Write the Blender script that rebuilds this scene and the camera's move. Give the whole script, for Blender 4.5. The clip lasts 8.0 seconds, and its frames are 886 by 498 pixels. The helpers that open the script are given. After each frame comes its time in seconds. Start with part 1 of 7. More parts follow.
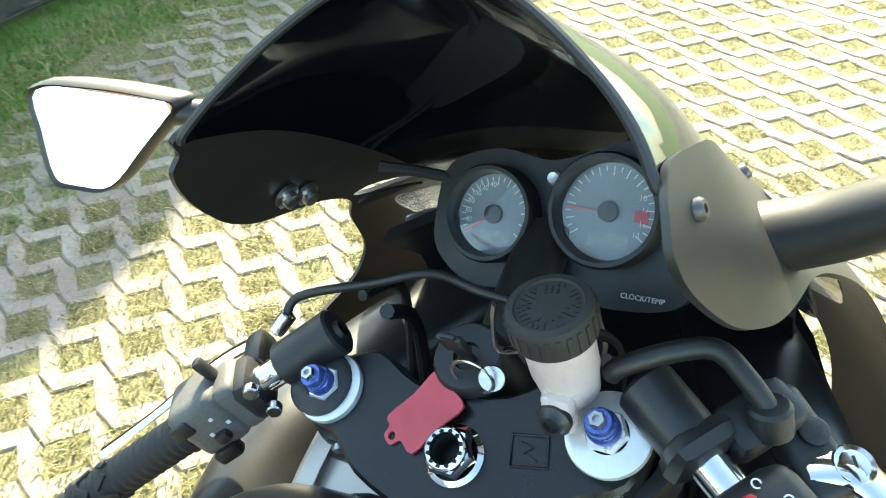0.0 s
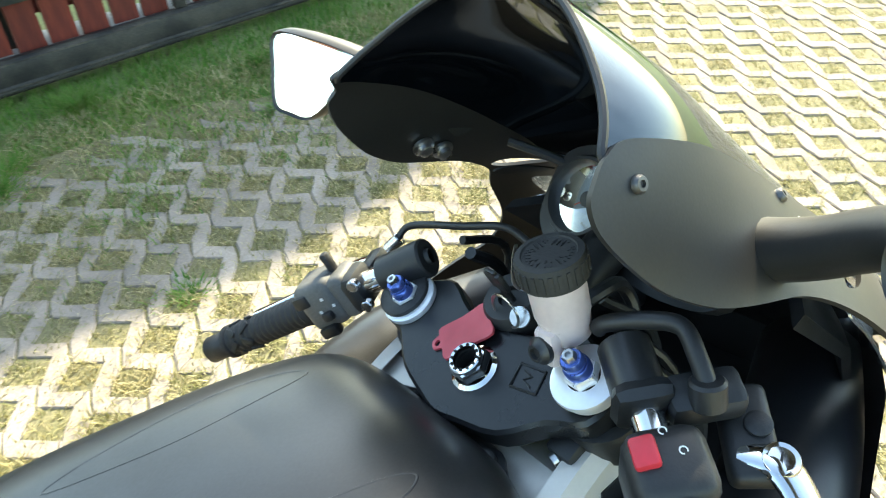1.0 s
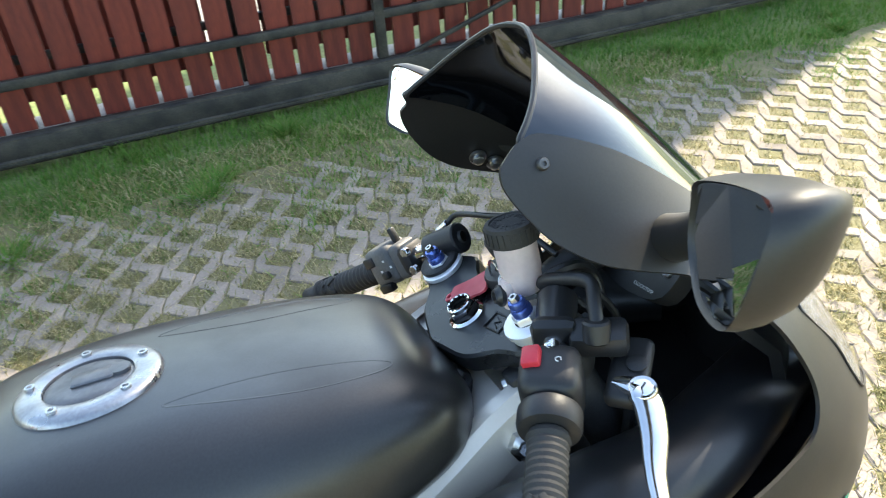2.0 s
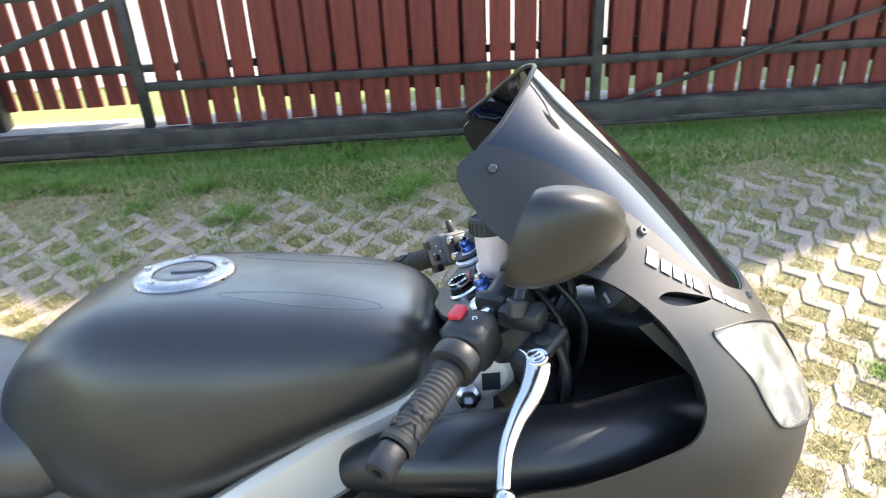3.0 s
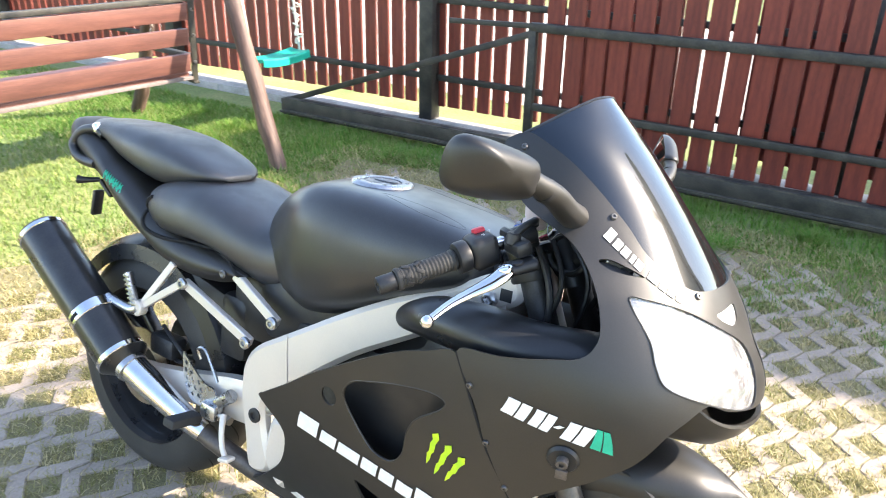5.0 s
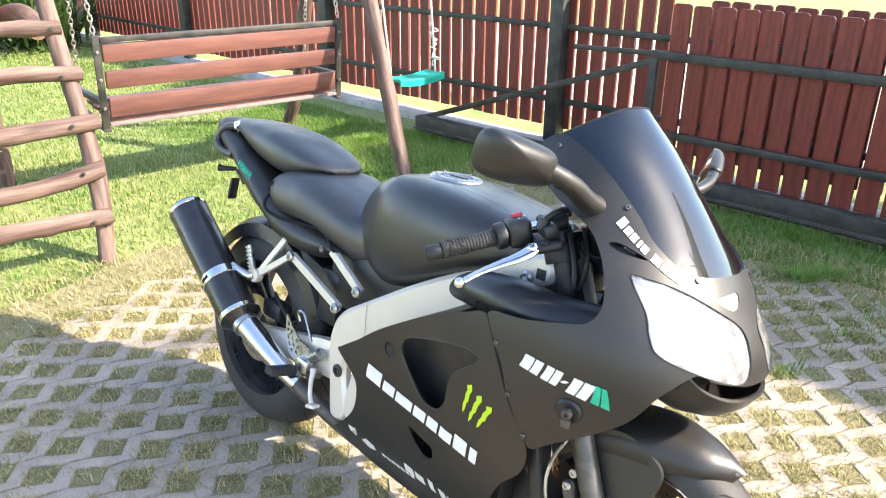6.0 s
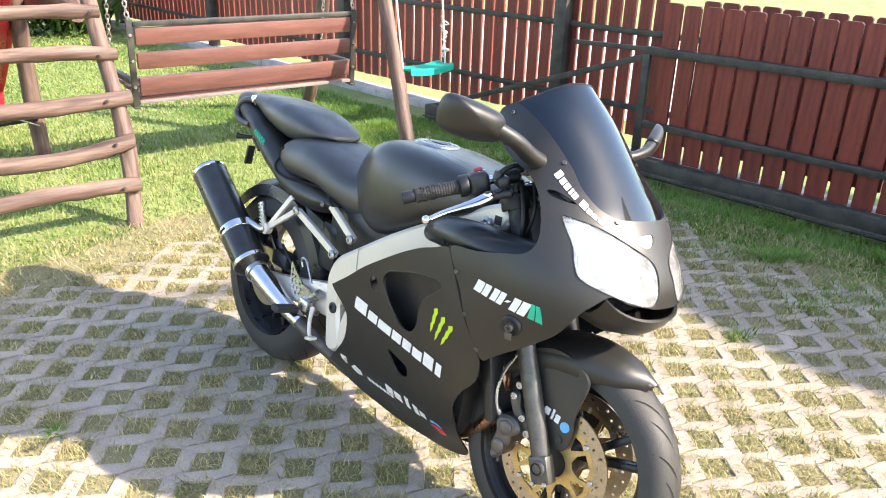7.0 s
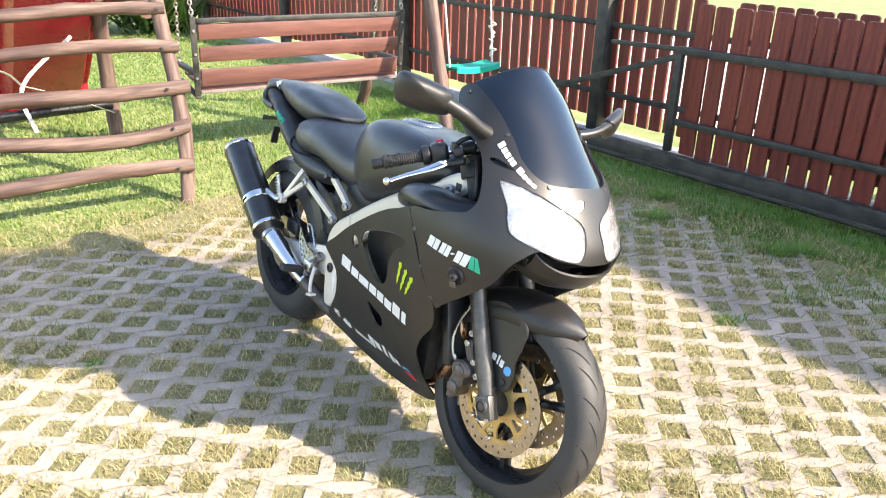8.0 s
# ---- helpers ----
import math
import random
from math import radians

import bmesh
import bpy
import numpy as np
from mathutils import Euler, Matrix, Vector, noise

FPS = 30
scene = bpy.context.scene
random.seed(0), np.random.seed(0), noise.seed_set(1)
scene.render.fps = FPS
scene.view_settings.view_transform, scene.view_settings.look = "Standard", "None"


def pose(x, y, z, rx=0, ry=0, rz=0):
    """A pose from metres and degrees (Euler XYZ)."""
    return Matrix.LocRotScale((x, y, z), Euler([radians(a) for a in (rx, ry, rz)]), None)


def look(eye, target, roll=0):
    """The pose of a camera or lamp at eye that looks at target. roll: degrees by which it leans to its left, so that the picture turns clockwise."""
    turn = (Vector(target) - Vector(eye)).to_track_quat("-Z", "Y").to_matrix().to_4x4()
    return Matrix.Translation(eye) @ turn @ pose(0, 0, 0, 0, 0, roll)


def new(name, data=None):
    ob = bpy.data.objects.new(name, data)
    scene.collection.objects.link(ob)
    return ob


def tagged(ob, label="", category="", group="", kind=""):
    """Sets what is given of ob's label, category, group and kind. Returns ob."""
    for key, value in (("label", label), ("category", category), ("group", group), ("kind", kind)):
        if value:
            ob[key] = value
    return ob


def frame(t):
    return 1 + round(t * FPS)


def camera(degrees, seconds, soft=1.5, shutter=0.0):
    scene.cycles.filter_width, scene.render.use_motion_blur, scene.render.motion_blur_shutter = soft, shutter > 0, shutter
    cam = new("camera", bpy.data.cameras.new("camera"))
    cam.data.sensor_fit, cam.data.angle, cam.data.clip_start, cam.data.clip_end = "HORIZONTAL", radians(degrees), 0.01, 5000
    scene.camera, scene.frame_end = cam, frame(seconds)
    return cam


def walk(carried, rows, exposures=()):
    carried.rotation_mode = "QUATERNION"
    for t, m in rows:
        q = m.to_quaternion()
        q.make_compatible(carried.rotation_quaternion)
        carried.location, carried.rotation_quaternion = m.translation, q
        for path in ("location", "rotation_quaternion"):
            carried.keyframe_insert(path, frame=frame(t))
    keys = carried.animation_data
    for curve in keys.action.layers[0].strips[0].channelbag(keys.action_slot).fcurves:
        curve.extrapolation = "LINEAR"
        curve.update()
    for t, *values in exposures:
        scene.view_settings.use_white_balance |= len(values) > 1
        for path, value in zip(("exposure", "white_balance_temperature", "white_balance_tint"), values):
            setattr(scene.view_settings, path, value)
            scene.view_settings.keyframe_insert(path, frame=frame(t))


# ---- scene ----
LENS = 60.7
cam = camera(LENS, 8.0, soft=1.0, shutter=0.3)
PATH = [
    (0, (0.216, 0.222, 1.298), (-0.042, 1.708, -0.016), -2.0),
    (0.5, (0.297, 0.194, 1.312), (-0.266, 1.615, 0.023), -3.9),
    (1, (0.379, 0.151, 1.331), (-0.483, 1.44, 0.067), -3.1),
    (1.5, (0.482, 0.107, 1.356), (-0.613, 1.311, 0.193), -4.6),
    (1.7, (0.548, 0.085, 1.361), (-0.63, 1.239, 0.228), -4.4),
    (2.8, (0.874, 0.145, 1.409), (-0.697, 0.86, 0.4), -4.6),
    (3, (0.943, 0.194, 1.409), (-0.697, 0.784, 0.427), -3.1),
    (3.5, (1.086, 0.248, 1.424), (-0.636, 0.604, 0.471), -0.8),
    (4, (1.249, 0.33, 1.42), (-0.517, 0.429, 0.487), 0.5),
    (4.2, (1.319, 0.37, 1.43), (-0.452, 0.367, 0.502), 0.9),
    (5.3, (1.485, 0.738, 1.459), (-0.259, 0.184, 0.651), 1.4),
    (5.5, (1.522, 0.79, 1.467), (-0.2, 0.16, 0.668), 1.7),
    (6, (1.633, 0.88, 1.469), (-0.037, 0.103, 0.689), 0.5),
    (6.5, (1.804, 1.004, 1.467), (0.133, 0.243, 0.676), 1.5),
    (7, (1.898, 1.121, 1.489), (0.251, 0.306, 0.7), 1.7),
    (7.5, (1.945, 1.321, 1.485), (0.34, 0.421, 0.703), 1.6),
    (8, (1.993, 1.516, 1.489), (0.443, 0.523, 0.707), 1.4),
]
EXPOSURE = [(0, 2.50, 7600, -6), (1.0, 2.28, 7400, -3), (1.7, 2.05, 7200, 2), (2.8, 2.27, 6950, 12), (4.2, 2.36, 7000, 12), (5.3, 2.30, 7000, 13), (8, 2.02, 7050, 13)]
walk(cam, [(t, look(eye, target, roll)) for t, eye, target, roll in PATH], EXPOSURE)

# ---- light: a clear sky and a sun of 36 degrees ----
SUN_EL, SUN_AZ = 36.0, 13.0  # azimuth: degrees from +y towards -x
to_sun = Vector((-math.sin(radians(SUN_AZ)) * math.cos(radians(SUN_EL)),
                 math.cos(radians(SUN_AZ)) * math.cos(radians(SUN_EL)), math.sin(radians(SUN_EL))))
world = bpy.data.worlds.new("sky")
scene.world = world
world.use_nodes = True
wn = world.node_tree.nodes
sky = wn.new("ShaderNodeTexSky")
sky.sky_type, sky.sun_disc = "NISHITA", False
sky.sun_elevation, sky.sun_rotation = radians(SUN_EL), radians(-SUN_AZ)
wn["Background"].inputs["Strength"].default_value = 0.15
world.node_tree.links.new(sky.outputs["Color"], wn["Background"].inputs["Color"])
sun = new("sun", bpy.data.lights.new("sun", "SUN"))
sun.data.energy, sun.data.angle, sun.data.color = 3.5, radians(0.6), (1.0, 0.92, 0.80)
sun.matrix_world = look(to_sun * 60, (0, 0, 0))


# ---- materials ----
def shader(name):
    m = bpy.data.materials.new(name)
    m.use_nodes = True
    nodes, links = m.node_tree.nodes, m.node_tree.links
    return m, nodes, links, nodes["Principled BSDF"]


def surface(name, colour, rough=0.5, metal=0.0, second=None, scale=8.0, detail=6.0, low=0.35, high=0.65,
            grain=200.0, bump=0.0, rough_span=0.1, coat=0.0, spec=0.5, stretch=None, island=0.0, ob_random=0.0, fine=0.12):
    """A paint, metal, wood or stone: two colours mixed by broad noise, a fine grain, roughness that varies and a relief."""
    m, nodes, links, bsdf = shader(name)
    second = second or tuple(c * 0.82 for c in colour)
    coords = nodes.new("ShaderNodeTexCoord")
    source = coords.outputs["Object"]
    if stretch:
        mapping = nodes.new("ShaderNodeMapping")
        mapping.inputs["Scale"].default_value = stretch
        links.new(source, mapping.inputs["Vector"])
        source = mapping.outputs["Vector"]
    broad = nodes.new("ShaderNodeTexNoise")
    broad.inputs["Scale"].default_value, broad.inputs["Detail"].default_value = scale, detail
    links.new(source, broad.inputs["Vector"])
    ramp = nodes.new("ShaderNodeMapRange")
    ramp.inputs["From Min"].default_value, ramp.inputs["From Max"].default_value = low, high
    links.new(broad.outputs["Fac"], ramp.inputs["Value"])
    mix = nodes.new("ShaderNodeMix")
    mix.data_type = "RGBA"
    mix.inputs["A"].default_value, mix.inputs["B"].default_value = (*colour, 1), (*second, 1)
    links.new(ramp.outputs["Result"], mix.inputs["Factor"])
    small = nodes.new("ShaderNodeTexNoise")
    small.inputs["Scale"].default_value, small.inputs["Detail"].default_value = grain, 3.0
    links.new(source, small.inputs["Vector"])
    tone = nodes.new("ShaderNodeMapRange")
    tone.inputs["To Min"].default_value, tone.inputs["To Max"].default_value = 1 - fine, 1 + fine
    tone.inputs["From Min"].default_value, tone.inputs["From Max"].default_value = 0.3, 0.7
    links.new(small.outputs["Fac"], tone.inputs["Value"])
    value = tone.outputs["Result"]
    for amount, kind, output in ((island, "ShaderNodeNewGeometry", "Random Per Island"), (ob_random, "ShaderNodeObjectInfo", "Random")):
        if amount:
            info = nodes.new(kind)
            span = nodes.new("ShaderNodeMapRange")
            span.inputs["To Min"].default_value, span.inputs["To Max"].default_value = 1 - amount, 1 + amount
            links.new(info.outputs[output], span.inputs["Value"])
            times = nodes.new("ShaderNodeMath")
            times.operation = "MULTIPLY"
            links.new(value, times.inputs[0])
            links.new(span.outputs["Result"], times.inputs[1])
            value = times.outputs["Value"]
    scaled = nodes.new("ShaderNodeVectorMath")
    scaled.operation = "SCALE"
    links.new(mix.outputs["Result"], scaled.inputs[0])
    links.new(value, scaled.inputs["Scale"])
    links.new(scaled.outputs["Vector"], bsdf.inputs["Base Color"])
    wear = nodes.new("ShaderNodeMapRange")
    wear.inputs["From Min"].default_value, wear.inputs["From Max"].default_value = 0.3, 0.7
    wear.inputs["To Min"].default_value, wear.inputs["To Max"].default_value = max(rough - rough_span, 0.02), min(rough + rough_span, 1)
    links.new(broad.outputs["Fac"], wear.inputs["Value"])
    links.new(wear.outputs["Result"], bsdf.inputs["Roughness"])
    bsdf.inputs["Metallic"].default_value = metal
    bsdf.inputs["Coat Weight"].default_value = coat
    bsdf.inputs["Specular IOR Level"].default_value = spec
    if bump:
        relief = nodes.new("ShaderNodeBump")
        relief.inputs["Strength"].default_value, relief.inputs["Distance"].default_value = bump, 0.002
        links.new(small.outputs["Fac"], relief.inputs["Height"])
        links.new(relief.outputs["Normal"], bsdf.inputs["Normal"])
    return m


def pane(name, tint, rough=0.03, through_share=0.9, body=(0.02, 0.02, 0.02), ior=1.5, haze=None, sheen=(1, 1, 1), patchy=None):
    """Thin clear or tinted plastic: light passes straight through, the surface mirrors by its Fresnel gloss."""
    m, nodes, links, bsdf = shader(name)
    clear = nodes.new("ShaderNodeBsdfTransparent")
    clear.inputs["Color"].default_value = (*tint, 1)
    bsdf.inputs["Base Color"].default_value = (*body, 1)
    bsdf.inputs["Roughness"].default_value = haze or rough
    bsdf.inputs["IOR"].default_value = ior
    mixed = nodes.new("ShaderNodeMixShader")
    mixed.inputs["Fac"].default_value = 1 - through_share
    if patchy:  # the clear share varies from place to place
        coords, cloud, span = nodes.new("ShaderNodeTexCoord"), nodes.new("ShaderNodeTexNoise"), nodes.new("ShaderNodeMapRange")
        cloud.inputs["Scale"].default_value, cloud.inputs["Detail"].default_value = 45.0, 6.0
        span.inputs["From Min"].default_value, span.inputs["From Max"].default_value = 0.38, 0.62
        span.inputs["To Min"].default_value, span.inputs["To Max"].default_value = patchy
        links.new(coords.outputs["Object"], cloud.inputs["Vector"])
        links.new(cloud.outputs["Fac"], span.inputs["Value"])
        links.new(span.outputs["Result"], mixed.inputs["Fac"])
    gloss = nodes.new("ShaderNodeBsdfGlossy")
    gloss.inputs["Roughness"].default_value = rough
    gloss.inputs["Color"].default_value = (*sheen, 1)
    fresnel = nodes.new("ShaderNodeFresnel")
    fresnel.inputs["IOR"].default_value = ior
    links.new(clear.outputs["BSDF"], mixed.inputs[1])
    links.new(bsdf.outputs["BSDF"], mixed.inputs[2])
    top = nodes.new("ShaderNodeMixShader")
    links.new(fresnel.outputs["Fac"], top.inputs["Fac"])
    links.new(mixed.outputs["Shader"], top.inputs[1])
    links.new(gloss.outputs["BSDF"], top.inputs[2])
    links.new(top.outputs["Shader"], nodes["Material Output"].inputs["Surface"])
    return m


paint = surface("satin black paint", (0.0130, 0.0118, 0.0106), 0.45, 0.0, (0.0095, 0.0086, 0.0077), 5, bump=0.03, rough_span=0.09, grain=420, fine=0.2, spec=0.62)
paint.node_tree.nodes["Principled BSDF"].inputs["Sheen Weight"].default_value = 0.03  # dust on the matt paint
paint.node_tree.nodes["Principled BSDF"].inputs["Sheen Roughness"].default_value = 0.35
paint.node_tree.nodes["Principled BSDF"].inputs["Sheen Tint"].default_value = (1.0, 0.93, 0.86, 1)
tank_paint = surface("tank paint", (0.022, 0.0217, 0.022), 0.40, 0.0, (0.015, 0.0147, 0.015), 7, bump=0.02, rough_span=0.12, grain=420, fine=0.18, spec=0.5, coat=0.3)
tank_paint.node_tree.nodes["Principled BSDF"].inputs["Coat Roughness"].default_value = 0.24
vinyl = surface("seat vinyl", (0.026, 0.026, 0.0275), 0.42, 0, (0.021, 0.021, 0.0222), 14, bump=0.25, grain=600, rough_span=0.10, spec=0.9)
trim_black = surface("black plastic", (0.018, 0.018, 0.019), 0.45, 0, (0.012, 0.012, 0.013), 20, bump=0.08, grain=500)
gloss_black = surface("gloss black enamel", (0.009, 0.0095, 0.011), 0.30, 0, (0.012, 0.0125, 0.014), 18, rough_span=0.08, spec=0.4)
rubber = surface("grip rubber", (0.022, 0.021, 0.020), 0.72, 0, (0.032, 0.030, 0.028), 30, bump=0.2, grain=350)
tyre_rubber = surface("tyre rubber", (0.022, 0.022, 0.022), 0.6, 0, (0.036, 0.034, 0.032), 12, bump=0.2, grain=260)
groove_black = surface("tread groove", (0.006, 0.006, 0.006), 0.9)
alloy = surface("frame alloy", (0.70, 0.635, 0.565), 0.40, 0.35, (0.63, 0.57, 0.505), 5, grain=300, rough_span=0.08, fine=0.015)
fork_grey = surface("fork grey", (0.115, 0.110, 0.105), 0.40, 0.6, (0.080, 0.076, 0.072), 30)
cap_alloy = surface("dull cap alloy", (0.42, 0.42, 0.43), 0.34, 0.85, (0.34, 0.34, 0.35), 40, bump=0.1, grain=300)
white_alloy = surface("bright anodised alloy", (0.80, 0.80, 0.82), 0.34, 0.55, (0.74, 0.74, 0.76), 50, fine=0.04)
steel = surface("brushed steel", (0.55, 0.55, 0.56), 0.3, 1.0, (0.45, 0.45, 0.46), 40, rough_span=0.1)
chrome = surface("chrome", (0.78, 0.78, 0.79), 0.09, 1.0, (0.70, 0.70, 0.71), 25, rough_span=0.05, fine=0.03)
dark_metal = surface("dark cast metal", (0.05, 0.05, 0.052), 0.5, 0.6, (0.035, 0.035, 0.036), 30, bump=0.2, grain=300)
gold = surface("gold anodised carrier", (0.50, 0.36, 0.16), 0.38, 0.8, (0.42, 0.30, 0.13), 30, rough_span=0.08)
caliper_grey = surface("caliper grey", (0.125, 0.108, 0.098), 0.42, 0.5, (0.085, 0.075, 0.068), 30, bump=0.2, grain=300)
screw_grey = surface("dull screw", (0.16, 0.155, 0.15), 0.4, 0.8, (0.11, 0.105, 0.10), 40)
disc_steel = surface("disc steel", (0.42, 0.36, 0.30), 0.33, 1.0, (0.34, 0.28, 0.22), 30, rough_span=0.1)
blue_alloy = surface("blue anodised alloy", (0.10, 0.17, 0.50), 0.3, 0.7, (0.08, 0.13, 0.40), 60)
can_carbon = surface("silencer sleeve", (0.020, 0.020, 0.021), 0.34, 0.3, (0.032, 0.031, 0.030), 18, coat=0.3, rough_span=0.08)
white_vinyl = surface("white sticker", (0.78, 0.78, 0.76), 0.4, 0, (0.70, 0.70, 0.68), 60, fine=0.03)
green_vinyl = surface("green sticker", (0.0, 0.42, 0.26), 0.4, 0, (0.0, 0.36, 0.22), 60, fine=0.03)
lime_vinyl = surface("lime sticker", (0.36, 0.62, 0.02), 0.4, 0, (0.52, 0.66, 0.02), 60, fine=0.03)
red_plastic = surface("red plastic", (0.60, 0.03, 0.05), 0.4, 0, (0.52, 0.025, 0.04), 40, fine=0.05)
tag_red = surface("red key tag", (0.55, 0.06, 0.085), 0.5, 0, (0.48, 0.05, 0.07), 50, fine=0.05)
blue_vinyl = surface("blue sticker", (0.10, 0.40, 0.72), 0.4, fine=0.03)
copper = surface("header pipe", (0.45, 0.26, 0.17), 0.3, 1.0, (0.32, 0.20, 0.14), 25)
tank_plastic = surface("milky reservoir plastic", (0.62, 0.51, 0.49), 0.35, 0, (0.55, 0.44, 0.43), 30, fine=0.04)
tank_plastic.node_tree.nodes["Principled BSDF"].inputs["Subsurface Weight"].default_value = 0.25
tank_plastic.node_tree.nodes["Principled BSDF"].inputs["Subsurface Radius"].default_value = (0.01, 0.008, 0.008)
# bluish gloss colour stands in for blue sky mirrored in the screen
screen_tint = pane("smoked screen", (0.030, 0.045, 0.035), 0.04, 0.80, (0.006, 0.009, 0.014), 1.62, 0.25, (0.80, 0.90, 1.0))
# whitish, mottled body: the sun's glare on the lens put into its colour
lens_clear = pane("clear lens", (0.93, 0.94, 0.95), 0.06, 0.74, (0.80, 0.81, 0.82), 1.5, patchy=(0.16, 0.36))
dial_glass = pane("dial glass", (0.95, 0.95, 0.95), 0.03, 0.97, (0.1, 0.1, 0.1), 1.5)
reflector = surface("lamp reflector", (0.90, 0.90, 0.91), 0.22, 0.75, (0.70, 0.70, 0.71), 14, fine=0.12, bump=0.35, grain=60)
dial_face = surface("dial face", (0.26, 0.30, 0.32), 0.5, 0, (0.23, 0.27, 0.29), 30, fine=0.03)
mirror_glass = surface("mirror glass", (0.86, 0.88, 0.88), 0.015, 1.0, (0.86, 0.88, 0.88), 5, rough_span=0.0, fine=0.0)

concrete = surface("paving concrete", (0.370, 0.312, 0.258), 0.92, 0, (0.245, 0.206, 0.170), 3.5, 10, bump=0.5, grain=130, ob_random=0.07, fine=0.14)
concrete_far = surface("paving concrete joined", (0.370, 0.312, 0.258), 0.92, 0, (0.245, 0.206, 0.170), 3.5, 10, bump=0.5, grain=130, island=0.07, fine=0.14)
kerb_concrete = surface("old kerb concrete", (0.42, 0.40, 0.37), 0.95, 0, (0.29, 0.28, 0.25), 6, bump=0.5, grain=90, fine=0.2)
board_red = surface("red-brown fence stain", (0.192, 0.0290, 0.0155), 0.55, 0, (0.122, 0.0180, 0.0105), 6, bump=0.2, grain=45, stretch=(6, 6, 0.7), island=0.16, ob_random=0.12, fine=0.16)
board_brown = surface("bench wood stain", (0.165, 0.070, 0.054), 0.5, 0, (0.11, 0.043, 0.034), 5, bump=0.2, grain=40, stretch=(0.7, 6, 6), ob_random=0.08, fine=0.15)
log_wood = surface("weathered log stain", (0.060, 0.031, 0.024), 0.65, 0, (0.185, 0.120, 0.092), 3, bump=1.0, grain=14, ob_random=0.12, fine=0.35, stretch=(6, 6, 0.55), low=0.38, high=0.68)
log_end = surface("cut log end", (0.15, 0.085, 0.06), 0.8, 0, (0.10, 0.055, 0.04), 20, bump=0.3, grain=60)
old_steel = surface("black painted steel", (0.015, 0.016, 0.016), 0.55, 0.1, (0.058, 0.053, 0.042), 9, bump=0.3, grain=120, fine=0.25)
galvanised = surface("galvanised chain", (0.48, 0.46, 0.43), 0.45, 0.9, (0.38, 0.30, 0.24), 50)
slide_red = surface("red slide plastic", (0.47, 0.016, 0.038), 0.28, 0, (0.40, 0.020, 0.038), 6, fine=0.06)
swing_green = surface("green swing plastic", (0.0, 0.40, 0.28), 0.4, 0, (0.0, 0.35, 0.25), 15, fine=0.05)
cord_white = surface("white cord", (0.70, 0.68, 0.62), 0.85, 0, (0.6, 0.58, 0.52), 60)
caster_plaster = surface("plaster", (0.62, 0.58, 0.50), 0.9, 0, (0.55, 0.51, 0.44), 3, bump=0.3)


def leafy(name, first, second, tip, translucency=0.3, scale=1.2):
    """Grass or leaf: colours vary by patch and by blade; a share of the light passes through."""
    m, nodes, links, bsdf = shader(name)
    coords = nodes.new("ShaderNodeTexCoord")
    patch = nodes.new("ShaderNodeTexNoise")
    patch.inputs["Scale"].default_value, patch.inputs["Detail"].default_value = scale, 5
    links.new(coords.outputs["Object"], patch.inputs["Vector"])
    info = nodes.new("ShaderNodeNewGeometry")
    ramp = nodes.new("ShaderNodeMapRange")
    ramp.inputs["From Min"].default_value, ramp.inputs["From Max"].default_value = 0.35, 0.65
    links.new(patch.outputs["Fac"], ramp.inputs["Value"])
    a = nodes.new("ShaderNodeMix")
    a.data_type = "RGBA"
    a.inputs["A"].default_value, a.inputs["B"].default_value = (*first, 1), (*second, 1)
    links.new(ramp.outputs["Result"], a.inputs["Factor"])
    dry = nodes.new("ShaderNodeMapRange")
    dry.inputs["From Min"].default_value, dry.inputs["From Max"].default_value = 0.45, 1.0
    links.new(info.outputs["Random Per Island"], dry.inputs["Value"])
    b = nodes.new("ShaderNodeMix")
    b.data_type = "RGBA"
    b.inputs["B"].default_value = (*tip, 1)
    links.new(dry.outputs["Result"], b.inputs["Factor"])
    links.new(a.outputs["Result"], b.inputs["A"])
    links.new(b.outputs["Result"], bsdf.inputs["Base Color"])
    bsdf.inputs["Roughness"].default_value = 0.6
    bsdf.inputs["Specular IOR Level"].default_value = 0.25
    glow = nodes.new("ShaderNodeBsdfTranslucent")
    links.new(b.outputs["Result"], glow.inputs["Color"])
    mixed = nodes.new("ShaderNodeMixShader")
    mixed.inputs["Fac"].default_value = translucency
    links.new(bsdf.outputs["BSDF"], mixed.inputs[1])
    links.new(glow.outputs["BSDF"], mixed.inputs[2])
    links.new(mixed.outputs["Shader"], nodes["Material Output"].inputs["Surface"])
    return m


lawn_blade = leafy("lawn blades", (0.150, 0.270, 0.055), (0.245, 0.335, 0.095), (0.43, 0.43, 0.19), 0.45)
fence_blade = leafy("fence grass", (0.085, 0.23, 0.035), (0.15, 0.29, 0.050), (0.27, 0.33, 0.10), 0.45)
tuft_blade = leafy("paving grass", (0.175, 0.190, 0.062), (0.35, 0.295, 0.135), (0.56, 0.47, 0.27), 0.28, 4.5)
soil = surface("soil and dry grass", (0.24, 0.205, 0.115), 0.95, 0, (0.165, 0.155, 0.072), 9, 8, bump=0.6, grain=160, fine=0.3)
lawn_ground = surface("lawn ground", (0.145, 0.205, 0.058), 0.95, 0, (0.24, 0.255, 0.10), 2.2, 8, bump=0.8, grain=60, fine=0.35)
leaf_dark = leafy("shrub leaves", (0.035, 0.075, 0.018), (0.055, 0.105, 0.025), (0.09, 0.15, 0.03), 0.25)


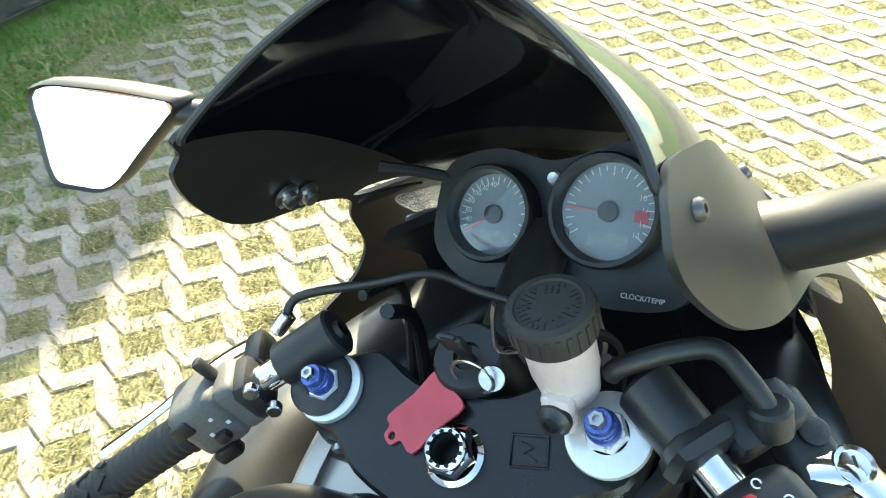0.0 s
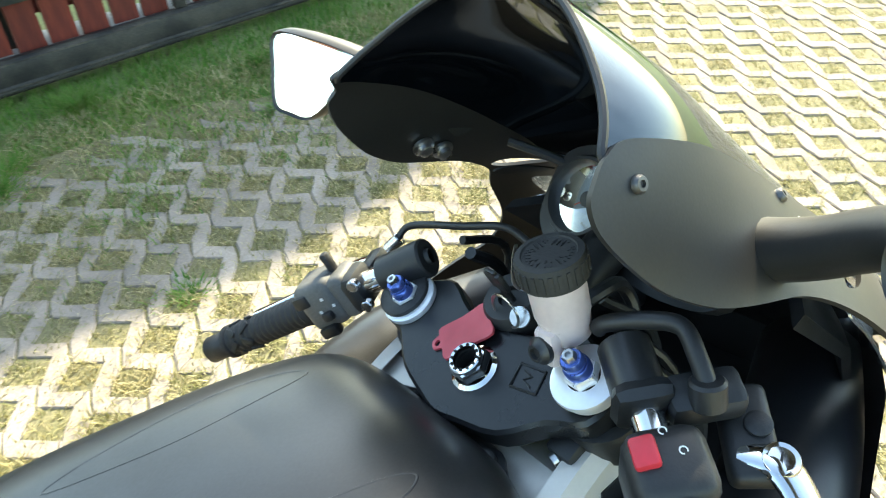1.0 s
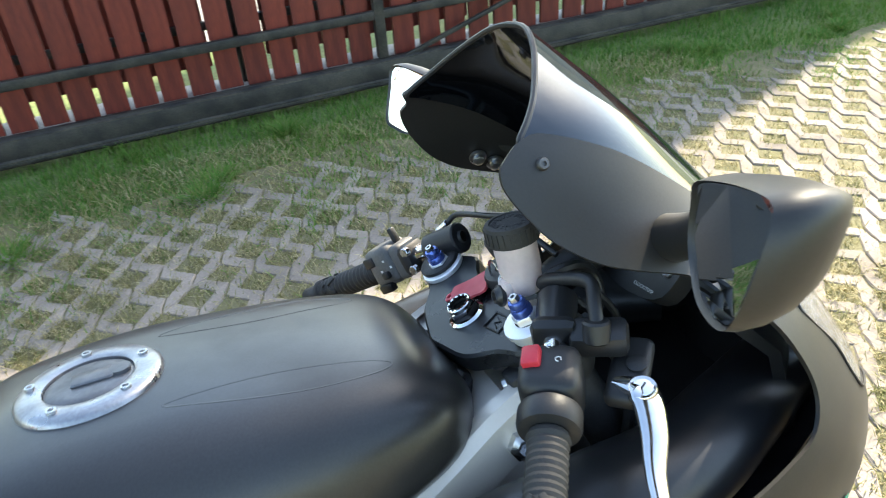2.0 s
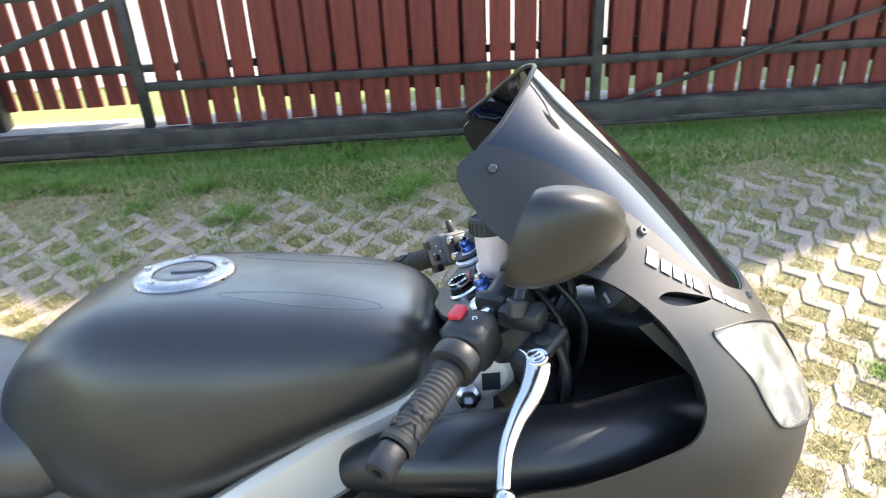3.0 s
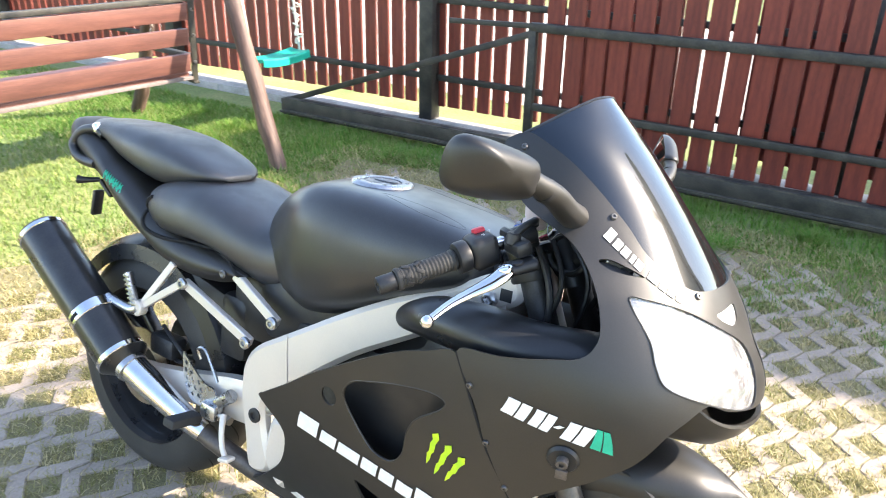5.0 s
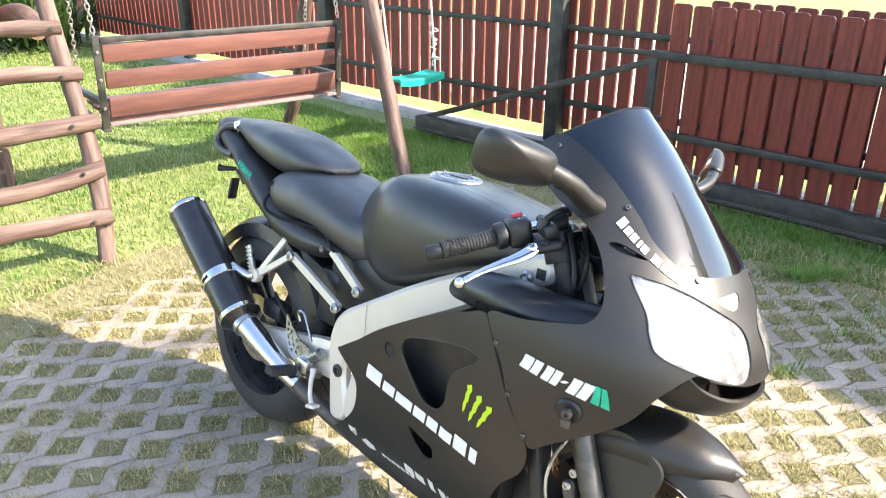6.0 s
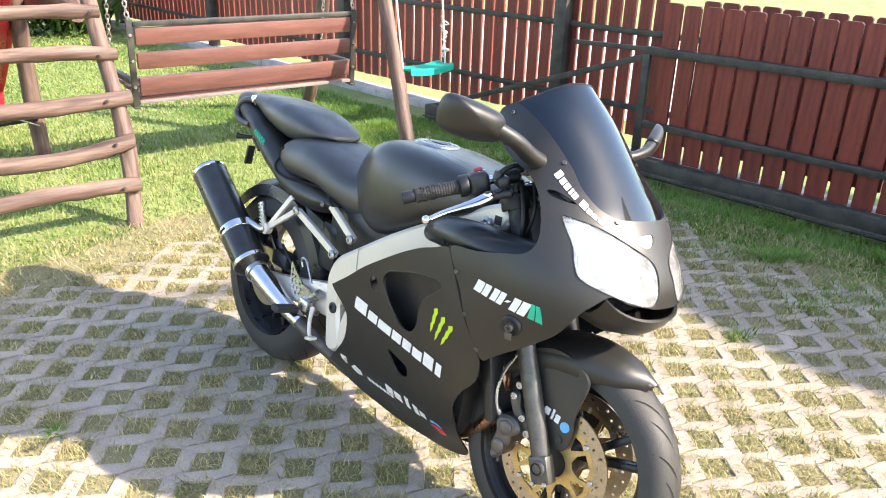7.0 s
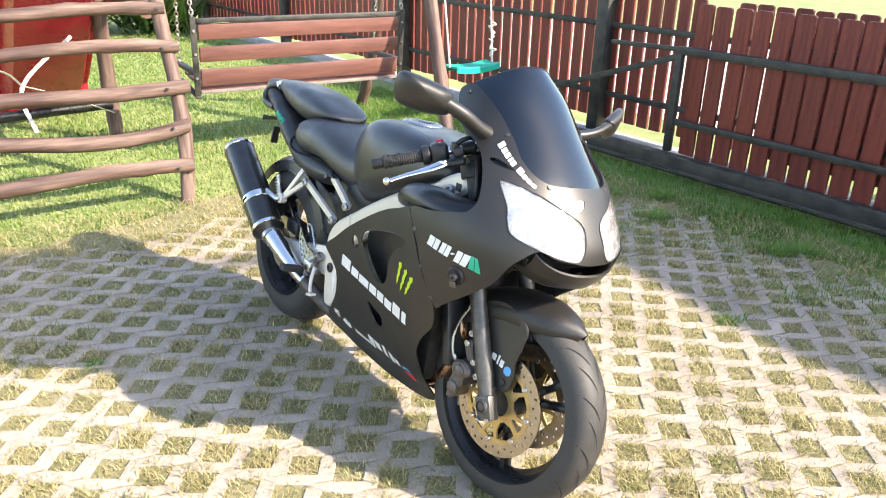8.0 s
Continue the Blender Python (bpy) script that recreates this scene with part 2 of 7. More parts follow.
# ---- building helpers ----
def link_mesh(name, bm, material, parent=None, label="", smooth=40):
    me = bpy.data.meshes.new(name)
    bmesh.ops.recalc_face_normals(bm, faces=bm.faces[:])
    bm.to_mesh(me)
    bm.free()
    if smooth:
        me.shade_smooth()
        me.set_sharp_from_angle(angle=radians(smooth))
    me.materials.append(material)
    ob = new(name, me)
    if parent:
        ob.parent = parent
    if label:
        tagged(ob, label)
    return ob


def part(name, bm, material, parent, label="", smooth=40):
    return link_mesh(name, bm, material, parent, label, smooth)


def thing(name, at, label, category, group="", kind=""):
    ob = new(name)
    ob.empty_display_size = 0.05
    ob.matrix_world = at if isinstance(at, Matrix) else Matrix.Translation(at)
    return tagged(ob, label, category, group, kind)


def axes_to(way, up=(0, 0, 1)):
    """A turn whose z looks along way."""
    z = Vector(way).normalized()
    x = Vector(up).cross(z)
    if x.length < 1e-4:
        x = Vector((1, 0, 0)).cross(z) if abs(z.x) < 0.9 else Vector((0, 1, 0)).cross(z)
    x.normalize()
    return Matrix((x, z.cross(x), z)).transposed()


def box(bm, centre, size, turn=None, bevel=0.0, segments=2):
    m = Matrix.Translation(centre) @ (turn.to_4x4() if turn else Matrix.Identity(4)) @ Matrix.Diagonal((*size, 1))
    verts = bmesh.ops.create_cube(bm, size=1, matrix=m)["verts"]
    if bevel:
        edges = list({e for v in verts for e in v.link_edges})
        bmesh.ops.bevel(bm, geom=edges, offset=bevel, segments=segments, affect="EDGES", profile=0.5)
    return bm


def rod(bm, a, b, r0, r1=None, n=20, bevel=0.0):
    """A straight, capped rod from a to b, tapered from r0 to r1, with small chamfers."""
    a, b = Vector(a), Vector(b)
    r1 = r0 if r1 is None else r1
    length = (b - a).length
    c = min(bevel, length / 3)
    profile = [(0, 0), (r0 - c, 0), (r0, c), (r1, length - c), (r1 - c, length), (0, length)] if c else [(0, 0), (r0, 0), (r1, length), (0, length)]
    return lathe(bm, profile, a, b - a, n)


def lathe(bm, profile, at, way, n=32, start=0.0, sweep=360.0):
    """Turns a profile of (radius, height) round the line from at along way."""
    turn, at = axes_to(way), Vector(at)
    whole = abs(sweep - 360) < 1e-6
    steps = n if whole else n + 1
    rings = []
    for r, h in profile:
        if r < 1e-6:
            rings.append([bm.verts.new(at + turn @ Vector((0, 0, h)))] * steps)
        else:
            rings.append([bm.verts.new(at + turn @ Vector((r * math.cos(radians(start + sweep * k / n)), r * math.sin(radians(start + sweep * k / n)), h))) for k in range(steps)])
    for p, q in zip(rings, rings[1:]):
        for k in range(n):
            j = (k + 1) % steps
            some = [p[k], p[j], q[j], q[k]]
            some = [v for i, v in enumerate(some) if v not in some[:i]]
            if len(some) > 2:
                bm.faces.new(some)
    return bm


def curve_points(points, per=8, closed=False):
    """A smooth line through the points (Catmull-Rom)."""
    p = [Vector(q) for q in points]
    n = len(p)
    out = []
    for k in range(n if closed else n - 1):
        if closed:
            a, b, c, d = p[k - 1], p[k], p[(k + 1) % n], p[(k + 2) % n]
        else:
            a, b, c, d = p[max(k - 1, 0)], p[k], p[k + 1], p[min(k + 2, n - 1)]
        for i in range(per):
            t = i / per
            out.append(0.5 * (2 * b + (c - a) * t + (2 * a - 5 * b + 4 * c - d) * t * t + (3 * b - a - 3 * c + d) * t ** 3))
    if not closed:
        out.append(p[-1])
    return out


def tube(bm, points, radius, n=10, per=6, closed=False, flat=1.0):
    """A bent tube along a smooth line; radius may be a number or one per point."""
    line = curve_points(points, per, closed)
    count = len(line)
    radii = [radius] * count if not isinstance(radius, (list, tuple)) else [float(np.interp(i * (len(radius) - 1) / (count - 1), range(len(radius)), radius)) for i in range(count)]
    rings, side = [], None
    for k, p in enumerate(line):
        ahead = (line[(k + 1) % count] - line[k - 1]) if closed else (line[min(k + 1, count - 1)] - line[max(k - 1, 0)])
        ahead.normalize()
        if side is None:
            side = ahead.cross(Vector((0, 0, 1)))
            if side.length < 0.05:
                side = ahead.cross(Vector((0, 1, 0)))
        side = (side - ahead * side.dot(ahead)).normalized()
        over = side.cross(ahead)
        rings.append([bm.verts.new(p + radii[k] * (math.cos(2 * math.pi * i / n) * side + flat * math.sin(2 * math.pi * i / n) * over)) for i in range(n)])
    pairs = list(zip(rings, rings[1:])) + ([(rings[-1], rings[0])] if closed else [])
    for p, q in pairs:
        for i in range(n):
            bm.faces.new((p[i], p[(i + 1) % n], q[(i + 1) % n], q[i]))
    if not closed:
        bm.faces.new(rings[0])
        bm.faces.new(rings[-1])
    return bm


def loft(bm, sections, cap=True, closed=True):
    """A skin over rings of the same number of points."""
    rings = [[bm.verts.new(v) for v in ring] for ring in sections]
    for p, q in zip(rings, rings[1:]):
        n = len(p)
        for i in range(n if closed else n - 1):
            bm.faces.new((p[i], p[(i + 1) % n], q[(i + 1) % n], q[i]))
    if cap and closed:
        bm.faces.new(rings[0])
        bm.faces.new(rings[-1])
    return bm


def inside(p, ring):
    x, y, hit = p[0], p[1], False
    for k in range(len(ring)):
        (ax, ay), (bx, by) = ring[k - 1], ring[k]
        if (ay > y) != (by > y) and x < (bx - ax) * (y - ay) / (by - ay) + ax:
            hit = not hit
    return hit


def flat_mesh(outline, holes=(), spacing=None):
    """Triangles of a flat shape with holes, and inner points where a spacing is given: points and triangles."""
    from mathutils.geometry import delaunay_2d_cdt
    rings = [outline, *holes]
    points, edges = [], []
    for ring in rings:
        first = len(points)
        points += [Vector((q[0], q[1])) for q in ring]
        edges += [(first + k, first + (k + 1) % len(ring)) for k in range(len(ring))]
    if spacing:
        border = np.array([tuple(q) for q in points])
        xs, ys = border[:, 0], border[:, 1]
        row = 0
        y = ys.min() + spacing / 2
        while y < ys.max():
            x = xs.min() + spacing * (0.5 if row % 2 else 1.0)
            while x < xs.max():
                if inside((x, y), outline) and not any(inside((x, y), h) for h in holes) and np.hypot(xs - x, ys - y).min() > spacing * 0.55:
                    points.append(Vector((x, y)))
                x += spacing
            y += spacing * 0.87
            row += 1
    verts, _, faces, *_ = delaunay_2d_cdt(points, edges, [], 0, 1e-6)
    good = []
    for f in faces:
        c = sum((verts[i] for i in f), Vector((0, 0))) / len(f)
        if inside(c, outline) and not any(inside(c, h) for h in holes):
            good.append(f)
    return verts, good


def prism(bm, outline, depth, place, holes=(), bevel=0.0):
    """A plate: a flat outline (with holes) given depth, placed by a matrix (its z is the depth's way)."""
    verts, faces = flat_mesh(outline, holes)
    low = [bm.verts.new(place @ Vector((v.x, v.y, 0))) for v in verts]
    high = [bm.verts.new(place @ Vector((v.x, v.y, depth))) for v in verts]
    for f in faces:
        bm.faces.new([high[i] for i in f])
        bm.faces.new([low[i] for i in reversed(f)])
    first = 0
    for ring in (outline, *holes):
        for k in range(len(ring)):
            i, j = first + k, first + (k + 1) % len(ring)
            bm.faces.new((low[i], low[j], high[j], high[i]))
        first += len(ring)
    bmesh.ops.remove_doubles(bm, verts=bm.verts[:], dist=1e-7)
    return bm


def circle(r, n=24, cx=0.0, cy=0.0, start=0.0):
    return [(cx + r * math.cos(radians(start) + 2 * math.pi * k / n), cy + r * math.sin(radians(start) + 2 * math.pi * k / n)) for k in range(n)]


def side_plate(at_y):
    """Lays a flat shape, drawn in (x, z), upright at y; its depth goes to -y."""
    return Matrix.Translation((0, at_y, 0)) @ Matrix(((1, 0, 0, 0), (0, 0, -1, 0), (0, 1, 0, 0), (0, 0, 0, 1)))


def thick(ob, depth, offset=-1.0):
    mod = ob.modifiers.new("thickness", "SOLIDIFY")
    mod.thickness, mod.offset = depth, offset
    split = ob.modifiers.new("sharp rim", "EDGE_SPLIT")
    split.split_angle = radians(40)
    return ob


# ---- ground, paving bed, lawn ----
FENCE_AT, FENCE_WAY = Vector((-3.03, 0.082, 0)), Vector((0.32, 0.9474, 0))
FENCE_OUT = Vector((0.9474, -0.32, 0))  # towards the yard
FENCE_TURN = Matrix((FENCE_WAY, FENCE_OUT, (0, 0, 1))).transposed()  # local x along, y towards the yard


def fence_point(s, o=0.0, z=0.0):
    return FENCE_AT + FENCE_WAY * s + FENCE_OUT * o + Vector((0, 0, z))


bm = bmesh.new()
rings = [[bm.verts.new((r * math.cos(2 * math.pi * k / 48), r * math.sin(2 * math.pi * k / 48), -0.03)) for k in range(48)] for r in (3, 8, 20, 60, 200, 900)]
centre = bm.verts.new((0, 0, -0.03))
for k in range(48):
    bm.faces.new((centre, rings[0][k], rings[0][(k + 1) % 48]))
    for p, q in zip(rings, rings[1:]):
        bm.faces.new((p[k], q[k], q[(k + 1) % 48], p[(k + 1) % 48]))
tagged(link_mesh("ground", bm, lawn_ground, smooth=0), "short green lawn with worn patches round the yard", "ground", kind="structure")

# the paved yard: a polygon with the fence strip on one side and the play lawn on another
PAVED = [(-2.85, -0.95), (-1.36, 2.9), (0.4, 8.0), (8.0, 5.5), (6.0, -4.6), (0.45, -2.28)]
bm = bmesh.new()
bed = []
for (ax, ay), (bx, by) in zip(PAVED, PAVED[1:] + PAVED[:1]):
    count = int(math.hypot(bx - ax, by - ay) / 0.11)
    for k in range(count):
        x, y = ax + (bx - ax) * k / count, ay + (by - ay) * k / count
        d = 0.22 * noise.noise(Vector((x * 2.1, y * 2.1, 0))) + random.uniform(-0.05, 0.05)
        bed.append((x + (by - ay) / count * d / 0.11, y - (bx - ax) / count * d / 0.11))
verts, faces = flat_mesh(bed)
bed_verts = [bm.verts.new((v.x, v.y, -0.006)) for v in verts]
for f in faces:
    bm.faces.new([bed_verts[i] for i in f])
tagged(link_mesh("paving_bed", bm, soil, smooth=0), "sandy soil bed between the paving stones", "ground", kind="structure")

# pale road behind the fence
bm = bmesh.new()
bm.faces.new([bm.verts.new(fence_point(s, o, -0.022)) for s, o in ((-20, -1.3), (12, -1.3), (12, -6.5), (-20, -6.5))])
road_pale = surface("pale dusty road", (0.50, 0.47, 0.42), 0.95, 0, (0.42, 0.39, 0.34), 2, bump=0.4, grain=60)
tagged(link_mesh("road", bm, road_pale, smooth=0), "pale dusty road behind the fence", "road", kind="structure")

# concrete kerb under the fence
bm = bmesh.new()
for k in range(-14, 9):
    box(bm, fence_point(k * 1.0 + 0.5, -0.36, -0.035), (0.992, 0.20, 0.13), FENCE_TURN, 0.008)
tagged(link_mesh("kerb", bm, kerb_concrete, smooth=30), "weathered grey concrete kerb under the fence", "kerb", kind="structure")


# ---- fence of red-brown boards ----
def board_mesh(width, height, depth):
    bm = bmesh.new()
    r = 0.012
    outline = [(-width / 2, 0), (width / 2, 0), (width / 2, height - r), (width / 2 - r, height), (-width / 2 + r, height), (-width / 2, height - r)]
    prism(bm, outline, depth, Matrix(((1, 0, 0, 0), (0, 0, 1, 0), (0, 1, 0, 0), (0, 0, 0, 1))))
    bmesh.ops.recalc_face_normals(bm, faces=bm.faces[:])
    me = bpy.data.meshes.new("board")
    bm.to_mesh(me)
    bm.free()
    me.materials.append(board_red)
    return me


def board_row(parent, mesh, first, count, pitch, o, z, lean=0.0):
    for k in range(count):
        b = new("board", mesh)
        b.parent = parent
        b.matrix_local = pose(first + k * pitch + random.uniform(-0.003, 0.003), o + random.uniform(-0.002, 0.002), z + random.uniform(-0.004, 0.004), 0, random.uniform(-0.25, 0.25) + lean, 0)


fence_frame = Matrix.Translation(FENCE_AT) @ FENCE_TURN.to_4x4()
POSTS = [-14.2, -11.55, -8.9, -6.27, -3.62, -0.97, 1.68, 4.33, 6.98]
fence = thing("fence", fence_frame, "board fence, red-brown stained slats on dark steel rails", "fence")
slat = board_mesh(0.093, 0.965, 0.022)
board_row(fence, slat, -14.162, 117, 0.1204, -0.452, 0.115)
board_row(fence, board_mesh(0.108, 0.965, 0.022), 0.1574, 50, 0.1292, -0.452, 0.115)
for a, b in zip(POSTS, POSTS[1:]):
    for z in (0.32, 0.84):
        bm = bmesh.new()
        box(bm, ((a + b) / 2, -0.412, z), (b - a - 0.10, 0.03, 0.04), None, 0.003)
        part("rail", bm, old_steel, fence)
for s in POSTS:
    bm = bmesh.new()
    box(bm, (s, -0.39, 0.62), (0.11, 0.11, 1.24), None, 0.008)
    box(bm, (s, -0.39, 1.25), (0.12, 0.12, 0.012), None, 0.004)
    part("post", bm, old_steel, fence, "black painted steel post")

# ---- sliding gate, drawn back along the fence ----
gate = thing("sliding_gate", fence_frame, "cantilever sliding gate with red-brown boards in a dark steel frame", "gate")


def bar(s0, z0, s1, z1, o=0.0, w=0.04, h=0.04, name="frame_bar"):
    bm = bmesh.new()
    a, b = Vector((s0, o, z0)), Vector((s1, o, z1))
    box(bm, (a + b) / 2, ((b - a).length, w, h), Matrix(((b - a).normalized(), (0, 1, 0), (b - a).normalized().cross(Vector((0, 1, 0))))).transposed(), 0.004)
    return part(name, bm, old_steel, gate)


GATE_END = 6.2
bar(-1.96, 0.062, GATE_END, 0.075, 0.03, 0.09, 0.115, "bottom_beam")
ledge_dust = surface("dust on painted steel", (0.085, 0.075, 0.055), 0.9, 0, (0.022, 0.022, 0.021), 7, bump=0.6, grain=90, fine=0.3)
for o, z, w in ((0.052, 0.1225, 0.044), (0.088, 0.040, 0.028)):  # dust and moss lying on the ledges of the beam
    bm = bmesh.new()
    box(bm, ((GATE_END - 1.96) / 2, o, z + .005), (GATE_END + 1.9, w, 0.008), Matrix.Rotation(-.0016, 3, "Y"), 0.002, 1)
    part("ledge_dirt", bm, ledge_dust, gate, "brown dirt lying on the beam")
bar(-1.96, 0.030, GATE_END, 0.038, 0.088, 0.03, 0.012, "beam_flange")
bar(0.0, 0.335, GATE_END, 0.345, 0.0, 0.03, 0.042, "middle_rail")
bar(-0.02, 0.795, GATE_END, 0.825, 0.0, 0.04, 0.05, "top_rail")
bar(-0.57, 0.783, -0.02, 0.80, 0.0, 0.025, 0.03, "top_rail_end")
bar(-1.93, 0.10, 0.0, 0.76, 0.0, 0.035, 0.04, "brace")
for s in (0.0, 2.27, 4.6):
    bar(s, 0.13, s, 0.78, 0.0, 0.04, 0.05, "upright")
bar(2.30, 0.10, 4.5, 0.78, 0.036, 0.02, 0.022, "brace")
gate_slat = board_mesh(0.106, 0.965, 0.022)
board_row(gate, gate_slat, 0.121, 17, 0.1283, -0.055, 0.118)
board_row(gate, gate_slat, 2.405, 28, 0.1372, -0.055, 0.118)

# ---- the house: an unseen block added out of view to shade the fence strip ----
house = thing("house", (0, 0, 0), "plain unseen block added to shade the strip along the fence", "house")
bm = bmesh.new()
# outline worked back along the sun from the edge of the shade
gable = [(-2.19, -0.1), (-2.2, 3.4), (-2.235, 4.25), (-2.265, 4.55), (-2.28, 4.75), (-2.42, 5.0), (-2.66, 5.26), (-2.85, 5.43), (-3.04, 5.65), (-3.66, 6.30), (-4.0, 6.55), (-4.6, 7.05), (-5.3, 7.45), (-5.65, 7.2), (-5.44, 6.57), (-4.98, 5.75), (-4.3, 4.6), (-4.1, -0.1)]
prism(bm, gable, 4.0, Matrix(((1, 0, 0, 0), (0, 0, 1, 8.0), (0, 1, 0, 0), (0, 0, 0, 1))))
part("wall", bm, caster_plaster, house, smooth=0)

# ---- the tree: unseen, added so that its crown shades the end of the paving ----
tree = thing("tree", (-3.3, 7.1, -0.03), "unseen leafy tree added to shade the end of the paving", "tree")
bm = bmesh.new()
tube(bm, [(0, 0, 0), (.04, 0, 2.0), (-.03, .02, 3.8), (.10, 0, 5.2), (.22, 0, 6.2)], [.15, .12, .10, .08, .04], n=12)
part("trunk", bm, surface("tree bark", (0.10, 0.08, 0.06), 0.9, 0, (0.06, 0.05, 0.04), 12, bump=0.8, grain=40), tree)
for far in ((1.82, 0, 6.42), (1.50, .2, 6.55)):
    bm = bmesh.new()
    tube(bm, [(.10, 0, 5.2), Vector((.10, 0, 5.2)).lerp(Vector(far), .5) + Vector((-.05, 0, .12)), far], [.045, .03, .012], n=8)
    part("limb", bm, bpy.data.materials["tree bark"], tree)
rng = random.Random(21)
verts, faces = [], []
for cx, cz, rx, rz, count in ((1.80, 6.40, .50, .38, 2300),):
    for _ in range(count):
        while True:
            v = Vector((rng.uniform(-1, 1), rng.uniform(-1, 1), rng.uniform(-1, 1)))
            if v.length < 1 + .25 * noise.noise(v * 2.5):
                break
        at = Vector((cx + v.x * rx, v.y * .45, cz + v.z * rz))
        turn = Matrix.Rotation(rng.uniform(0, 6.28), 3, "Z") @ Matrix.Rotation(rng.uniform(-1.2, 1.2), 3, "X")
        first = len(verts)
        verts += [tuple(at + turn @ Vector(q)) for q in ((-.05, 0, 0), (-.015, -.032, .004), (.05, 0, 0), (-.015, .032, .004))]
        faces.append((first, first + 1, first + 2, first + 3))
me = bpy.data.meshes.new("crown")
me.from_pydata(verts, [], faces)
me.materials.append(leaf_dark)
crown = new("crown", me)
crown.parent = tree

# ---- play frame: swing bench, ladder of logs, child's swing ----
BEAM = Vector((-0.9, 0.437, 0)).normalized()
AWAY = Vector((-0.437, -0.9, 0)).normalized()


def log(bm, length, r, seed=0):
    """A round log along z, uneven and a little bent, with a few knots."""
    rng = random.Random(seed)
    steps = max(int(length / 0.07), 8)
    lumps = [(rng.uniform(0, 1), rng.uniform(0, 2 * math.pi), rng.uniform(0.10, 0.28)) for _ in range(int(length * 3) + 2)]
    bend = [rng.uniform(-0.75, 0.75) * r for _ in range(4)]
    rings = []
    for k in range(steps + 1):
        f = k / steps
        off = Vector((bend[0] * math.sin(f * 3.1) + bend[1] * math.sin(f * 7), bend[2] * math.sin(f * 3.1) + bend[3] * math.sin(f * 6), 0))
        ring = []
        for i in range(18):
            a = 2 * math.pi * i / 18
            rr = r * (1 + 0.10 * noise.noise(Vector((math.cos(a) * 0.8, math.sin(a) * 0.8, f * length * 3 + seed * 3.7))))
            for at, turn, size in lumps:
                rr += r * size * math.exp(-((f - at) * length / (r * 1.1)) ** 2) * max(math.cos(a - turn), 0) ** 3
            if k in (0, steps):
                rr *= 0.93
            ring.append(off + Vector((rr * math.cos(a), rr * math.sin(a), f * length)))
        rings.append(ring)
    loft(bm, rings)
    return bm


def log_part(name, a, b, r, parent, seed):
    a, b = Vector(a), Vector(b)
    bm = bmesh.new()
    log(bm, (b - a).length, r, seed)
    ob = part(name, bm, log_wood, parent, smooth=50)
    ob.matrix_local = Matrix.Translation(a) @ axes_to(b - a).to_4x4()
    ob.data.materials.append(log_end)
    for f in ob.data.polygons:
        if len(f.vertices) > 6:
            f.material_index = 1
    return ob


frame_thing = thing("play_frame", (0, 0, 0), "brown stained log frame with a ladder of rough rungs", "play frame")
TOP_R, TOP_L = Vector((-2.95, -2.02, 1.95)), Vector((-1.20, -2.86, 1.95))
log_part("leg", (-2.46, -1.285, -0.05), TOP_R + Vector((0, 0, 0.1)), 0.048, frame_thing, 1)
log_part("leg", (-3.43, -2.9, -0.05), TOP_R + Vector((0, 0, 0.1)), 0.048, frame_thing, 2)
log_part("leg", (-0.69, -1.975, -0.05), (-1.20, -2.73, 1.75), 0.042, frame_thing, 3)
log_part("leg", (-1.29, -3.47, -0.05), (-1.30, -3.42, 1.9), 0.052, frame_thing, 4)
log_part("leg", (0.25, -2.44, -0.05), (-0.26, -3.19, 1.75), 0.042, frame_thing, 5)
log_part("beam", TOP_L - BEAM * 0.9, TOP_R + BEAM * 0.95, 0.055, frame_thing, 6)
SLOPE = Vector((-0.29, -0.43, 1.0))
for k, (z, over, r) in enumerate(((0.195, 0.06, 0.040), (0.40, 0.07, 0.041), (0.605, 0.10, 0.042), (0.815, 0.07, 0.036), (1.02, 0.02, 0.036))):
    at = Vector((-0.655, -1.925, 0.0)) + SLOPE * z
    log_part("rung", at + BEAM * over, at - BEAM * 1.35 + Vector((0, 0, -0.02)), r, frame_thing, 10 + k)
    bm = bmesh.new()
    rod(bm, at + Vector((0.035, 0.02, 0)), at + Vector((0.075, 0.045, 0.0)) * 0.62 + Vector((0.035, 0.02, 0)) * 0.38, 0.009, n=8)
    part("bolt", bm, old_steel, frame_thing)
log_part("cross_log", (-1.05, -2.62, 0.985), (-1.4, -3.5, 0.985), 0.052, frame_thing, 17)
bm = bmesh.new()
rod(bm, (0.2, -3.98, 0.22), (-1.28, -3.46, 0.26), 0.035, n=14)
part("pole", bm, gloss_black, frame_thing, "black plastic pipe")

bench = thing("swing_bench", (-2.0, -2.2, 0.4), "hanging garden bench of brown boards in black steel frames", "swing bench")
bench.matrix_world = Matrix.Translation((-1.335, -2.55, 0.03)) @ Matrix((BEAM, AWAY, (0, 0, 1))).transposed().to_4x4()
BENCH = 1.52  # local x along, y away from the yard


def bench_board(name, y, z, depth, height, tilt=0.0, x0=0.03, x1=BENCH - 0.03):
    bm = bmesh.new()
    box(bm, ((x0 + x1) / 2, y, z), (x1 - x0, depth, height), Matrix.Rotation(radians(tilt), 3, "X"), 0.006)
    return part(name, bm, board_brown, bench)


